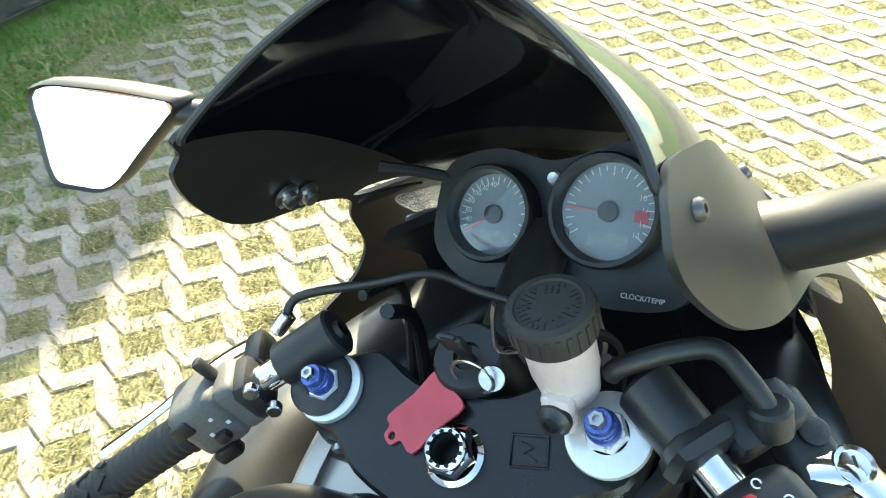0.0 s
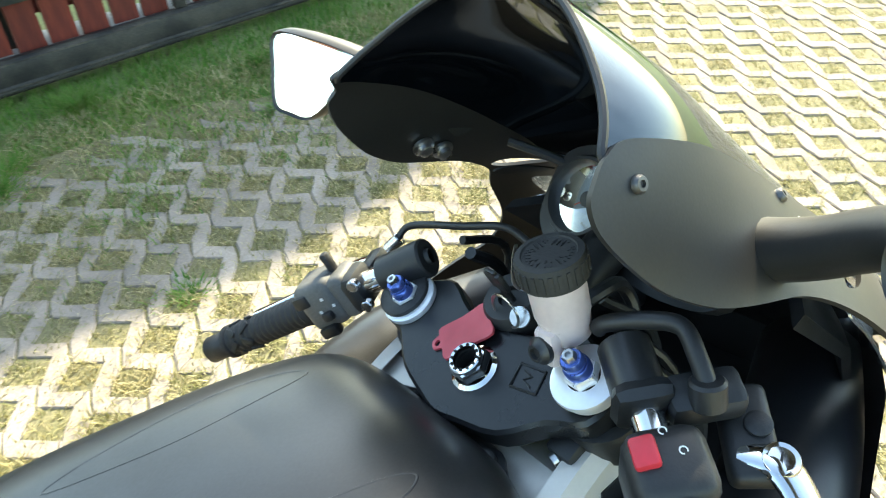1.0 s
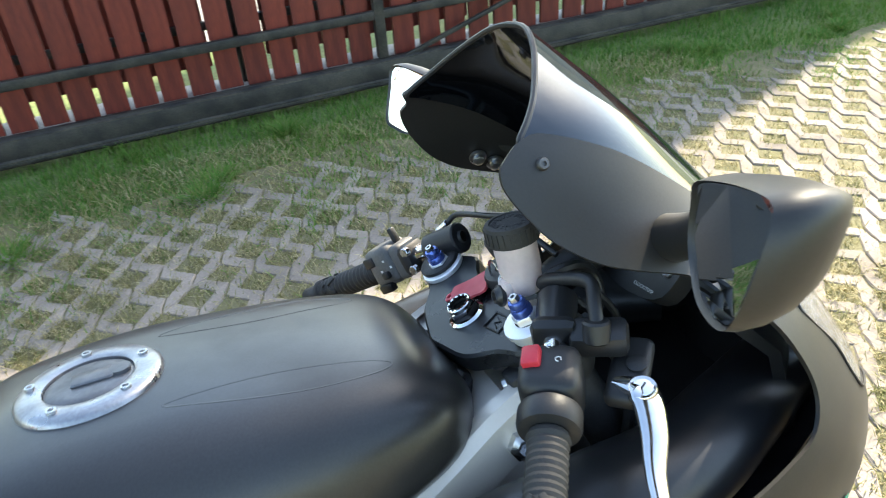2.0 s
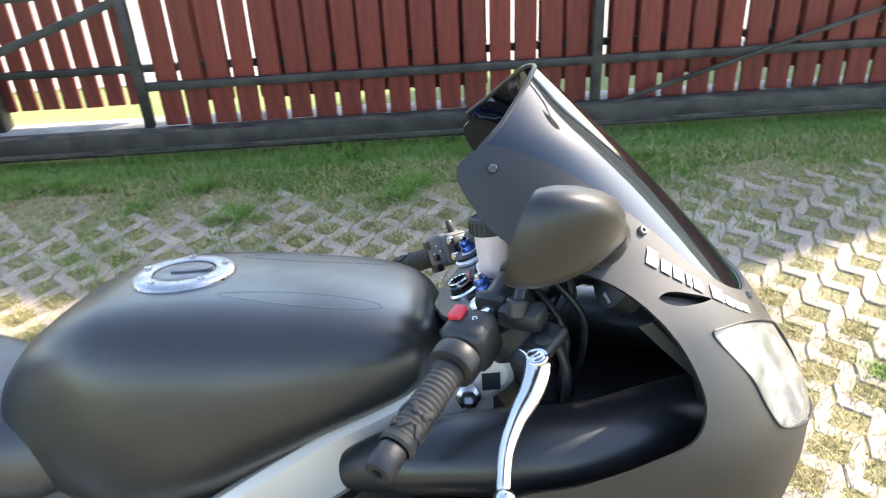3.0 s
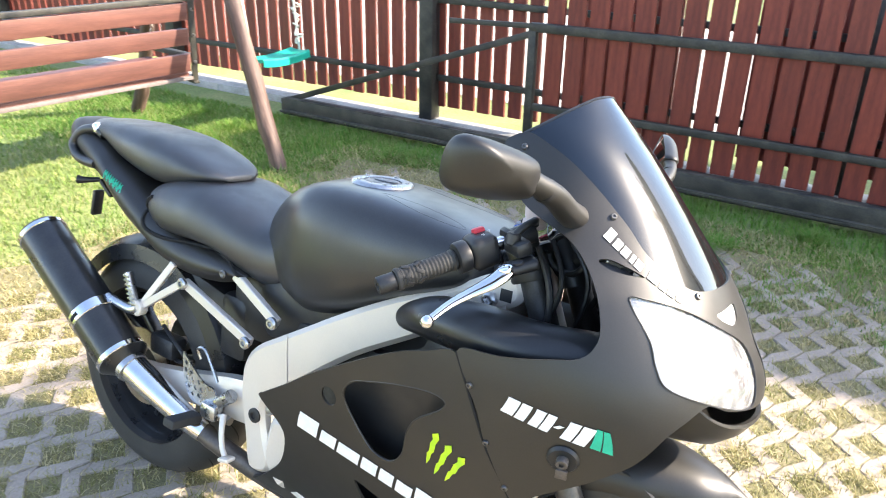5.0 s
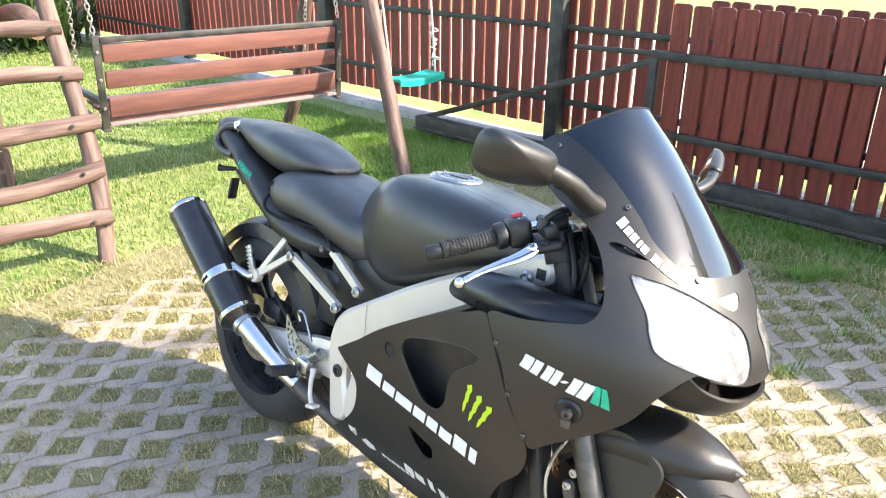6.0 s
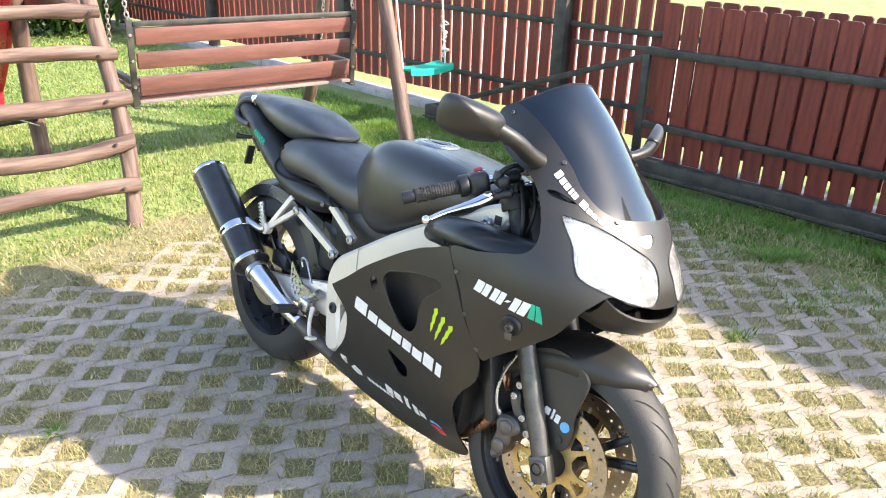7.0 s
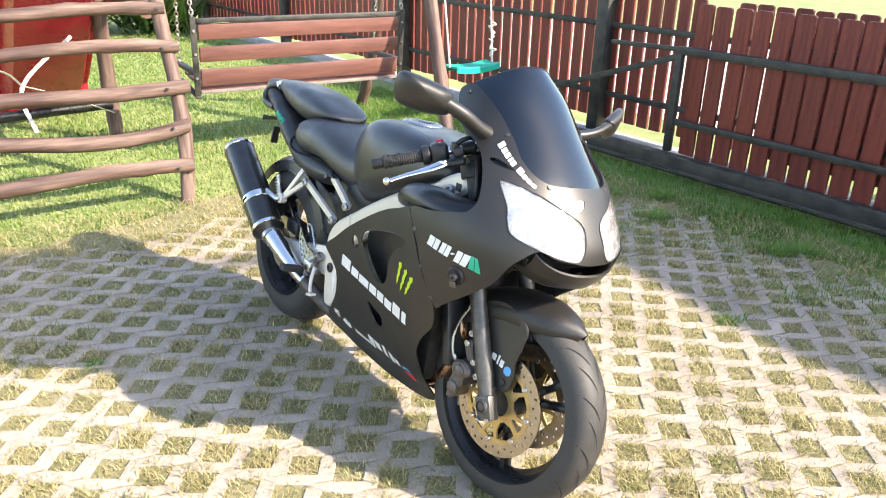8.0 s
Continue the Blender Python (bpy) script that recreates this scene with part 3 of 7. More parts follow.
bench_board("back_board", 0.035, 0.800, 0.028, 0.100, 6)
bench_board("back_board", 0.048, 0.655, 0.028, 0.098, 6)
bench_board("back_board", 0.062, 0.500, 0.030, 0.110, 6)
for y in (0.13, 0.25, 0.37, 0.48):
    bench_board("seat_board", y, 0.425 + (y - 0.13) * 0.10, 0.10, 0.026)
bm = bmesh.new()
box(bm, (BENCH / 2, 0.025, 0.872), (BENCH - 0.04, 0.035, 0.030), None, 0.004)
part("top_rail", bm, old_steel, bench)
bm = bmesh.new()
box(bm, (BENCH / 2, 0.075, 0.405), (BENCH - 0.04, 0.04, 0.022), None, 0.004)
part("lower_rail", bm, surface("grey weathered batten", (0.22, 0.18, 0.165), 0.7, 0, (0.16, 0.13, 0.12), 9, bump=0.3, grain=60), bench, "grey weathered lower batten")
for x in (0.0, BENCH):
    bm = bmesh.new()
    box(bm, (x, 0.045, 0.635), (0.038, 0.014, 0.53), Matrix.Rotation(radians(6), 3, "X"), 0.003)
    box(bm, (x, 0.30, 0.395), (0.038, 0.50, 0.014), Matrix.Rotation(radians(5), 3, "X"), 0.003)
    box(bm, (x, 0.33, 0.53), (0.04, 0.46, 0.03), None, 0.004)
    part("side_frame", bm, old_steel, bench)
    for z in (0.81, 0.66, 0.50):
        bm = bmesh.new()
        rod(bm, (x, 0.03 + (0.8 - z) * 0.1, z), (x, 0.012 + (0.8 - z) * 0.1, z), 0.012, 0.009, n=10)
        part("bolt", bm, steel, bench)


def chain(parent, a, b, link=0.042, thick_r=0.0035, name="chain"):
    a, b = Vector(a), Vector(b)
    count = int((b - a).length / (link * 0.72))
    turn = axes_to(b - a)
    bm = bmesh.new()
    for k in range(count):
        at = a.lerp(b, (k + 0.5) / count)
        side = Vector((1, 0, 0)) if k % 2 else Vector((0, 1, 0))
        ring = [at + turn @ (side * 0.011 * math.cos(q) + Vector((0, 0, link / 2 * math.sin(q)))) for q in [2 * math.pi * i / 10 for i in range(10)]]
        tube(bm, ring, thick_r, n=5, per=1, closed=True)
    return part(name, bm, galvanised, parent)


for x in (0.0, BENCH):
    chain(bench, (x, 0.03, 0.88), (x, 0.25, 1.95))
    chain(bench, (x, 0.52, 0.52), (x, 0.28, 1.95))

swing = thing("child_swing", (0, 0, 0), "green plastic swing seat on pale cords", "swing")
sa, sb = Vector((-3.22, -1.80, 0.45)), Vector((-3.66, -1.66, 0.45))
along, across = (sb - sa).normalized(), Vector((0, 0, 1)).cross((sb - sa).normalized())
bm = bmesh.new()
rings = []
for k in range(13):
    f = k / 12
    sag = 0.02 * (1 - (2 * f - 1) ** 2)
    at = sa.lerp(sb, f) - Vector((0, 0, sag))
    rings.append([at + across * p * 0.095 + Vector((0, 0, q)) for p, q in ((-1, 0.012), (-0.9, 0.022), (-0.3, 0.012), (0.3, 0.012), (0.9, 0.022), (1, 0.012), (1, -0.03), (0.93, -0.03), (0.88, -0.002), (-0.88, -0.002), (-0.93, -0.03), (-1, -0.03))])
loft(bm, rings)
part("seat", bm, swing_green, swing)
for at, up in ((sa, (-3.20, -1.95, 1.95)), (sb, (-3.62, -1.74, 1.95))):
    bm = bmesh.new()
    tube(bm, [at, at.lerp(Vector(up), 0.5) + Vector((0.01, 0, 0)), up], 0.008, n=6)
    part("cord", bm, cord_white, swing)
bm = bmesh.new()
rng = random.Random(4)
for k in range(9):
    z = 0.52 + 0.035 * k
    at = sb.lerp(Vector((-3.62, -1.74, 1.95)), (z - 0.46) / 1.49)
    tube(bm, [at, at + Vector((rng.uniform(-0.04, 0.04), rng.uniform(-0.04, 0.04), rng.uniform(-0.03, 0.03))), at + Vector((rng.uniform(-0.03, 0.03), rng.uniform(-0.03, 0.03), 0.03))], 0.006, n=5)
part("knot", bm, cord_white, swing)

# ---- red slide behind the ladder ----
slide = thing("slide", (-1.45, -4.72, 0), "red plastic slide with tall side walls", "slide")
slide.matrix_world = Matrix.Translation((-1.45, -4.70, 0)) @ Matrix.Rotation(radians(158), 4, "Z")
bm = bmesh.new()
rings = []
for k in range(15):
    f = k / 14
    y, z = -0.15 - 1.7 * f, 0.10 + 1.25 * f ** 1.25
    w = 0.26 + 0.03 * (1 - f)
    wall = 0.10 + 0.06 * math.sin(f * 3.1)
    outer = [(-w - 0.05, wall + 0.03), (-w - 0.02, wall + 0.05), (-w, wall), (-w * 0.86, 0.02), (-w * 0.5, 0), (w * 0.5, 0), (w * 0.86, 0.02), (w, wall), (w + 0.02, wall + 0.05), (w + 0.05, wall + 0.03)]
    rings.append([Vector((p, y, z + q)) for p, q in outer] + [Vector((p, y + 0.02, z + q - 0.03)) for p, q in reversed(outer)])
loft(bm, rings)
part("chute", bm, slide_red, slide)
bm = bmesh.new()
for s in (-1, 1):
    tube(bm, [(s * 0.30, -0.1, 0.0), (s * 0.31, -0.25, 0.55), (s * 0.33, -0.2, 1.1), (s * 0.30, -0.2, 1.3)], [0.05, 0.045, 0.05, 0.06], n=10)
part("side_rail", bm, slide_red, slide)
bm = bmesh.new()
box(bm, (0, -0.02, 0.30), (0.50, 0.05, 0.56), Matrix.Rotation(radians(-8), 3, "X"), 0.02)
for k in range(5):
    box(bm, (0, 0.012 - 0.01 * k, 0.42 + 0.03 * k), (0.46, 0.012, 0.012), None, 0.003)
part("front_panel", bm, slide_red, slide)
strap = thing("strap", (0, 0, 0), "pale tie strap slung over the slide and ladder", "strap")
bm = bmesh.new()
for pts in ([(-0.42, -2.95, 0.30), (-0.60, -3.35, 0.50), (-0.95, -3.3, 0.78)], [(-0.60, -3.35, 0.50), (-0.9, -3.4, 0.38), (-1.27, -3.44, 0.20)], [(-0.60, -3.35, 0.50), (-0.45, -3.3, 0.62), (-0.2, -3.4, 0.66)]):
    tube(bm, pts, 0.012, n=6, flat=0.35)
part("webbing", bm, cord_white, strap)


# ---- shrubs with long leaves at the far end of the lawn ----
def shrub(at, size, count, seed, label):
    rng = random.Random(seed)
    verts, faces = [], []
    for k in range(count):
        az, lean = rng.uniform(0, 2 * math.pi), rng.uniform(0.15, 1.25)
        length = size * rng.uniform(0.55, 1.1)
        d = Vector((math.cos(az) * math.sin(lean), math.sin(az) * math.sin(lean), math.cos(lean)))
        s = d.cross(Vector((0, 0, 1))).normalized() * rng.uniform(0.014, 0.03)
        base = Vector((rng.gauss(0, 0.22), rng.gauss(0, 0.22), rng.uniform(0, 0.2))) * size
        first = len(verts)
        droop = Vector((0, 0, -0.25 * length * math.sin(lean)))
        for f, w in ((0, 0.7), (0.4, 1.0), (0.75, 0.7)):
            p = base + d * length * f + droop * f * f
            verts += [p - s * w, p + s * w]
        verts.append(base + d * length + droop)
        faces += [(first, first + 1, first + 3, first + 2), (first + 2, first + 3, first + 5, first + 4), (first + 4, first + 5, first + 6)]
    me = bpy.data.meshes.new("shrub")
    me.from_pydata([tuple(v) for v in verts], [], faces)
    me.materials.append(leaf_dark)
    ob = new("shrub", me)
    ob.location = at
    return tagged(ob, label, "shrub")


shrub((-5.4, -8.3, -0.03), 1.1, 420, 1, "spiky dark green shrub at the edge of the lawn")
shrub((-4.2, -9.0, -0.03), 1.2, 420, 2, "spiky dark green shrub at the edge of the lawn")
shrub((-3.1, -9.6, -0.03), 1.0, 380, 3, "spiky dark green shrub at the edge of the lawn")


# ---- the motorcycle: built upright with x ahead, y to its left, then leaned on its stand ----
moto = thing("motorcycle", Matrix.Translation((-0.0172, -0.502, 0.0)) @ Matrix.Rotation(radians(69.7), 4, "Z") @ Matrix.Rotation(radians(-11.8), 4, "X"),
             "matt black faired sports motorcycle leaning on its side stand", "motorcycle")


def table(pairs, width=0.03):
    """A smooth curve through pairs, as a function."""
    lo, hi = pairs[0][0], pairs[-1][0]
    grid = np.linspace(lo - 0.15, hi + 0.15, 500)
    a, b = np.array(pairs).T
    raw = np.interp(grid, a, b)
    raw[grid < lo] = b[0] + (grid[grid < lo] - lo) * (b[1] - b[0]) / (a[1] - a[0])
    raw[grid > hi] = b[-1] + (grid[grid > hi] - hi) * (b[-1] - b[-2]) / (a[-1] - a[-2])
    step = grid[1] - grid[0]
    half = int(3 * width / step)
    kernel = np.exp(-0.5 * (np.arange(-half, half + 1) * step / width) ** 2)
    smooth = np.convolve(np.pad(raw, half, mode="edge"), kernel / kernel.sum(), "valid")
    return lambda z: float(np.interp(z, grid, smooth))


NOSE = table([(.10, 1.06), (.30, 1.22), (.45, 1.33), (.60, 1.42), (.70, 1.452), (.78, 1.443), (.85, 1.398), (.89, 1.375), (.92, 1.355), (1.01, 1.277), (1.10, 1.193), (1.19, 1.10)], 0.022)
HALF = table([(.10, .03), (.16, .07), (.25, .145), (.35, .195), (.45, .228), (.55, .252), (.65, .272), (.74, .283), (.80, .282), (.86, .272), (.92, .252), (.98, .205), (1.03, .178), (1.10, .160), (1.118, .154), (1.135, .138), (1.155, .116), (1.17, .099), (1.19, .088)], 0.016)
BACK = table([(.1, .85), (.5, .95), (.72, 1.08), (.86, 1.05), (1.0, 1.02), (1.19, .97)], 0.04)
WRAP = 0.30  # metres of drawing per radian round the nose


def to_flat(x, z):
    """From a side view of the right flank to the drawing plane."""
    xn, x0 = NOSE(z), BACK(z)
    if x <= x0:
        return (x - x0, z)
    s = min((x - x0) / (xn - x0), 1.0)
    return (WRAP * math.asin(min(s ** 1.3, 1.0)), z)


def from_flat(u, z, out=0.0):
    xn, x0, hw = NOSE(z), BACK(z), HALF(z)
    if u <= 0:
        p = Vector((x0 + u, -(hw + 0.03 * -u), z))
    elif u >= WRAP * math.pi:
        p = Vector((x0 - (u - WRAP * math.pi), hw + 0.03 * (u - WRAP * math.pi), z))
    else:
        a = u / WRAP
        s = abs(math.sin(a)) ** (1 / 1.3)
        p = Vector((x0 + (xn - x0) * s, -hw * math.cos(a), z))
    p.z -= 0.009 * min(max((z - 0.70) / 0.22, 0.0), 1.0)  # the nose sits a little low
    if out:
        d = 0.012
        tu = from_flat(u + d, z) - from_flat(u - d, z)
        tz = from_flat(u, z + d) - from_flat(u, z - d)
        nrm = tu.cross(tz)
        if nrm.length > 0:
            p = p + nrm.normalized() * out
    return p


MID = WRAP * math.pi / 2


def flip_flat(q):
    return (2 * MID - q[0], q[1])


def resample(ring, step):
    out = []
    for k in range(len(ring)):
        a, b = Vector(ring[k]), Vector(ring[(k + 1) % len(ring)])
        n = max(1, int((b - a).length / step))
        out += [tuple(a.lerp(b, i / n)) for i in range(n)]
    return out


def skin_panel(name, outline, holes=(), material=paint, parent=None, spacing=0.016, out=0.0, depth=0.004, mirror=False, label="", flat=False, smooth_line=True):
    """A shell on the fairing's surface, from outlines in the side view (x, z) or the drawing plane."""
    rings = []
    for ring in (outline, *holes):
        ring = ring if flat else [to_flat(*q) for q in ring]
        if smooth_line:
            ring = [tuple(q.to_2d()) for q in curve_points([(a, b, 0) for a, b in ring], 5, True)]
        rings.append(resample(ring, spacing * 0.8))
    verts, faces = flat_mesh(rings[0], rings[1:], spacing)
    bm = bmesh.new()
    made = []
    for v in verts:
        p = from_flat(v.x, v.y, out)
        made.append(bm.verts.new((p.x, -p.y, p.z) if mirror else p))
    for f in faces:
        bm.faces.new([made[i] for i in (reversed(f) if mirror else f)])
    me = bpy.data.meshes.new(name)
    bm.to_mesh(me)
    bm.free()
    me.shade_smooth()
    me.materials.append(material)
    ob = new(name, me)
    ob.parent = parent or moto
    if label:
        tagged(ob, label)
    if depth:
        thick(ob, depth, -1.0)
    return ob


def both(line, other=None):
    """A ring about the nose, from its right half that begins and ends on the middle (and its left half, if that differs)."""
    half, far = ([to_flat(*q) for q in part_line] for part_line in (line, other or line))
    half[0], half[-1] = (MID, half[0][1]), (MID, half[-1][1])
    return half + [flip_flat(q) for q in reversed(far[1:-1])]


SCREEN_EDGE = [(1.335, .9210), (1.310, .932), (1.286, .947), (1.253, .971), (1.225, .997), (1.200, 1.018), (1.152, 1.056), (1.104, 1.088), (1.045, 1.114)]
OPENING = [(1.070, 1.005), (1.10, .993), (1.148, .975), (1.186, .949), (1.218, .913), (1.240, .865), (1.241, .836), (1.224, .814), (1.183, .802), (1.108, .783), (1.034, .767)]
LAMP = [(1.262, .908), (1.281, .911), (1.33, .897), (1.370, .872), (1.404, .838), (1.430, .795), (1.4415, .752), (1.430, .750), (1.392, .769), (1.344, .791), (1.322, .82), (1.304, .856)]
SLIT = [(1.203, .9535), (1.222, .9555), (1.268, .939), (1.245, .940), (1.221, .944)]
half_cowl = [(1.350, .921), *SCREEN_EDGE, (1.021, 1.113), (1.006, 1.104), (.998, 1.093), (1.005, 1.068), (1.026, 1.038), (1.046, 1.020), *OPENING,
             (1.061, .709), (1.10, .616), (1.143, .525), (1.175, .540), (1.21, .566), (1.285, .622), (1.322, .656), (1.355, .709), (1.376, .740), (1.396, .765), (1.42, .752), (1.443, .742), (1.449, .741)]
lamp_flat, slit_flat = ([to_flat(*q) for q in ring] for ring in (LAMP, SLIT))
marker_flat = [(MID - .090, .8870), (MID - .070, .8895), (MID - .040, .8925), (MID - .012, .894), (MID - .010, .884), (MID - .022, .872), (MID - .045, .867), (MID - .068, .873), (MID - .084, .880)]
left_cowl = [(x + .018, z - .004) if x < 1.2 and .94 < z < 1.105 and k > 9 else (x, z) for k, (x, z) in enumerate(half_cowl)]
cowl = skin_panel("front_fairing", both(half_cowl, left_cowl), [lamp_flat, [flip_flat(q) for q in lamp_flat], marker_flat, slit_flat, [flip_flat(q) for q in slit_flat]],
                  flat=True, spacing=0.014, label="matt black upper fairing with two lamp openings")
# a dark sheet behind each slit stands for the shade inside it
skin_panel("slit_mesh", [flip_flat(q) for q in slit_flat], material=trim_black, flat=True, out=-0.012, depth=0.002, parent=cowl)
skin_panel("slit_mesh", slit_flat, material=trim_black, flat=True, out=-0.012, depth=0.002, parent=cowl)
half_screen = [(1.350, .914), *[(x - 0.004, z - 0.008) for x, z in SCREEN_EDGE], (1.024, 1.111), (1.027, 1.118), (1.047, 1.135), (1.067, 1.1546), (1.083, 1.170), (1.095, 1.182), (1.102, 1.187)]
screen = skin_panel("windscreen", both(half_screen), material=screen_tint, flat=True, out=-0.0045, depth=0.003, spacing=0.014, label="dark smoked double-curved windscreen")
# rubber edge round the top of the screen
edge = curve_points([(*to_flat(*q), 0) for q in half_screen[10:]], 4)
edge = [(q.x, q.y) for q in edge]
edge[-1] = (MID, edge[-1][1])
edge += [flip_flat(q) for q in reversed(edge[:-1])]
bm = bmesh.new()
tube(bm, [from_flat(u, z, -0.006) for u, z in edge], 0.0030, n=8, per=1)
part("edge_trim", bm, trim_black, screen)

# headlights: bowl, lens
for turned in (False, True):
    lens = skin_panel("headlight", [flip_flat(q) for q in lamp_flat] if turned else lamp_flat, material=lens_clear, flat=True, out=-0.002, depth=0.003, label="clear headlight lens over a bright reflector")
    bowl = skin_panel("reflector", [flip_flat(q) for q in lamp_flat] if turned else lamp_flat, material=reflector, flat=True, out=-0.028, depth=0.002, parent=lens)
    at = from_flat(*(flip_flat(to_flat(1.385, .825)) if turned else to_flat(1.385, .825)), -0.045)
    nrm = (from_flat(*(flip_flat(to_flat(1.385, .825)) if turned else to_flat(1.385, .825)), 0.0) - at).normalized()
    bm = bmesh.new()
    lathe(bm, [(0.052, 0.028), (0.046, 0.006), (0.030, -0.008), (0.014, -0.012), (0.013, 0.004), (0.0, 0.008)], at, nrm, 28)
    part("lamp_bowl", bm, chrome, lens)
    rim = [from_flat(q[0], q[1], 0.0005) for q in ([flip_flat(p) for p in lamp_flat] if turned else lamp_flat)]
    bm = bmesh.new()
    tube(bm, rim, 0.0013, n=6, per=5, closed=True)
    part("gasket", bm, trim_black, lens)
# opaque white stands in for the bright reflection in this lens
lamp = skin_panel("position_lamp", marker_flat, material=white_vinyl, flat=True, out=-0.003, depth=0.003, spacing=0.01, label="clear position lamp lens on the nose")
skin_panel("reflector", marker_flat, material=reflector, flat=True, out=-0.012, depth=0.002, spacing=0.01, parent=lamp)

# air scoop lip under the nose
bm = bmesh.new()
rows = []
for f in np.linspace(-1, 1, 25):
    a = f * 1.12
    y = 0.146 * math.sin(a) / math.sin(1.12)
    x = 1.344 + 0.102 * math.cos(a * 1.12)
    rise = 0.040 * abs(f) ** 3
    lip = [(-.005, 1.0, .713), (.002, 1.0, .714), (.004, 1.0, .709), (-.010, .97, .686), (-.034, .92, .664), (-.075, .84, .652), (-.115, .78, .655), (-.11, .78, .660), (-.072, .83, .658), (-.031, .905, .670), (-.010, .962, .692)]
    rows.append([Vector((x + dx, y * k, z + rise)) for dx, k, z in lip])
loft(bm, rows)
part("air_scoop", bm, paint, moto, "matt black scoop lip below the headlights")
bm = bmesh.new()
box(bm, (1.352, 0, 0.728), (0.03, 0.24, 0.055), Matrix.Rotation(radians(20), 3, "Y"), 0.006)
part("intake_grille", bm, groove_black, moto, "black mesh of the air intake")

# side panels with the large vent
FLANK = [(1.031, .764), (1.058, .709), (1.097, .616), (1.140, .524), (1.128, .455), (1.077, .395), (1.043, .33), (1.036, .268), (1.028, .200), (1.02, .148), (.93, .118), (.757, .102), (.60, .118), (.50, .145), (.42, .175), (.482, .222), (.553, .286), (.613, .352), (.640, .423), (.630, .460), (.586, .505), (.60, .520), (.662, .562), (.736, .616), (.847, .684), (.925, .727), (.981, .749)]
VENT = [(.805, .595), (.826, .631), (.870, .648), (.920, .662), (.981, .673), (1.012, .672), (1.022, .662), (1.010, .644), (.966, .609), (.945, .572), (.935, .526), (.917, .499), (.895, .490), (.862, .500), (.828, .545)]
DOT = [(.772 + .017 * math.cos(a), .580 + .020 * math.sin(a)) for a in np.linspace(0, 2 * math.pi, 9)[:-1]]
LOWER_VENT = [(.815, .402), (.855, .392), (.884, .380), (.882, .352), (.862, .337), (.838, .348)]
for turned in (False, True):
    flank = skin_panel("side_fairing", FLANK, [VENT, DOT, LOWER_VENT], mirror=turned, spacing=0.018, depth=0.0045, label="matt black side fairing with a large vent and decals")
    skin_panel("vent_liner", [(.76, .56), (.80, .63), (.93, .70), (1.04, .70), (1.05, .64), (.97, .56), (.93, .46), (.86, .44), (.80, .48)], mirror=turned, material=trim_black, out=-0.05, depth=0.002, parent=flank)
    bm = bmesh.new()
    rim = [from_flat(*to_flat(*q), -0.002) for q in VENT]
    rim = [Vector((p.x, -p.y, p.z)) for p in rim] if turned else rim
    tube(bm, rim, 0.0026, n=8, per=5, closed=True)
    part("vent_lip", bm, paint, flank)
    # seam between the two panels
    bm = bmesh.new()
    seam = [from_flat(*to_flat(*q), -0.0015) for q in [(1.0325, .7655), (1.0595, .709), (1.0985, .616), (1.1415, .5245)]]
    tube(bm, [Vector((p.x, -p.y, p.z)) for p in seam] if turned else seam, 0.0028, n=6)
    part("seam", bm, groove_black, flank)


# screws of the fairing
def screw(at_xz, parent, turned=False, r=0.0056):
    p, q = from_flat(*to_flat(*at_xz), 0.0), from_flat(*to_flat(*at_xz), 0.004)
    if turned:
        p, q = Vector((p.x, -p.y, p.z)), Vector((q.x, -q.y, q.z))
    bm = bmesh.new()
    lathe(bm, [(0, -0.002), (r, -0.002), (r, 0.002), (r * 0.75, 0.0038), (r * 0.4, 0.0038), (r * 0.38, 0.0018), (0, 0.0018)], p, q - p, 14)
    return part("screw", bm, screw_grey, parent)


for at in ((1.035, 1.093), (1.196, 1.013), (1.335, .915), (1.064, .716), (1.101, .623), (1.135, .545)):
    for turned in (False, True):
        screw(at, cowl, turned)
bm = bmesh.new()
p = from_flat(*to_flat(1.226, .642), 0.0)
nrm = (from_flat(*to_flat(1.226, .642), 0.01) - p).normalized()
lathe(bm, [(0.026, 0.001), (0.022, 0.006), (0.014, 0.004), (0, 0.004)], p, nrm, 20)
hole_ring = part("indicator_mount", bm, trim_black, cowl, "empty mount of a removed indicator")
bm = bmesh.new()
lathe(bm, [(0, 0), (.010, 0), (.010, .010), (.0085, .012), (.004, .012), (.004, .008), (0, .008)], p + nrm * .003, nrm, 18)
box(bm, p + nrm * .010 + Vector((.002, 0, -.018)), (.018, .005, .018), axes_to(nrm) @ Matrix.Rotation(radians(90), 3, "X"), .0015)
part("stub", bm, caliper_grey, hole_ring)


# ---- decals: plain bars and shapes in the colours of the lettering ----
def strip(corners, material, parent, turned=False, name="decal"):
    return skin_panel(name, corners, material=material, out=0.0017, depth=0.0004, spacing=0.008, mirror=turned, parent=parent, smooth_line=False)


def bars(base_a, base_b, top_a, top_b, shares, material, parent, slant=0.0):
    """Upright bars in a band between two lines, one per share (start, end, low, high)."""
    a, b, c, d = (Vector(v) for v in (base_a, base_b, top_a, top_b))
    for s, e, lo, hi in shares:
        def at(f, g):
            return tuple(a.lerp(b, f).lerp(c.lerp(d, f), g))
        strip([at(s, lo), at(e, lo), at(e + slant, hi), at(s + slant, hi)], material, parent)


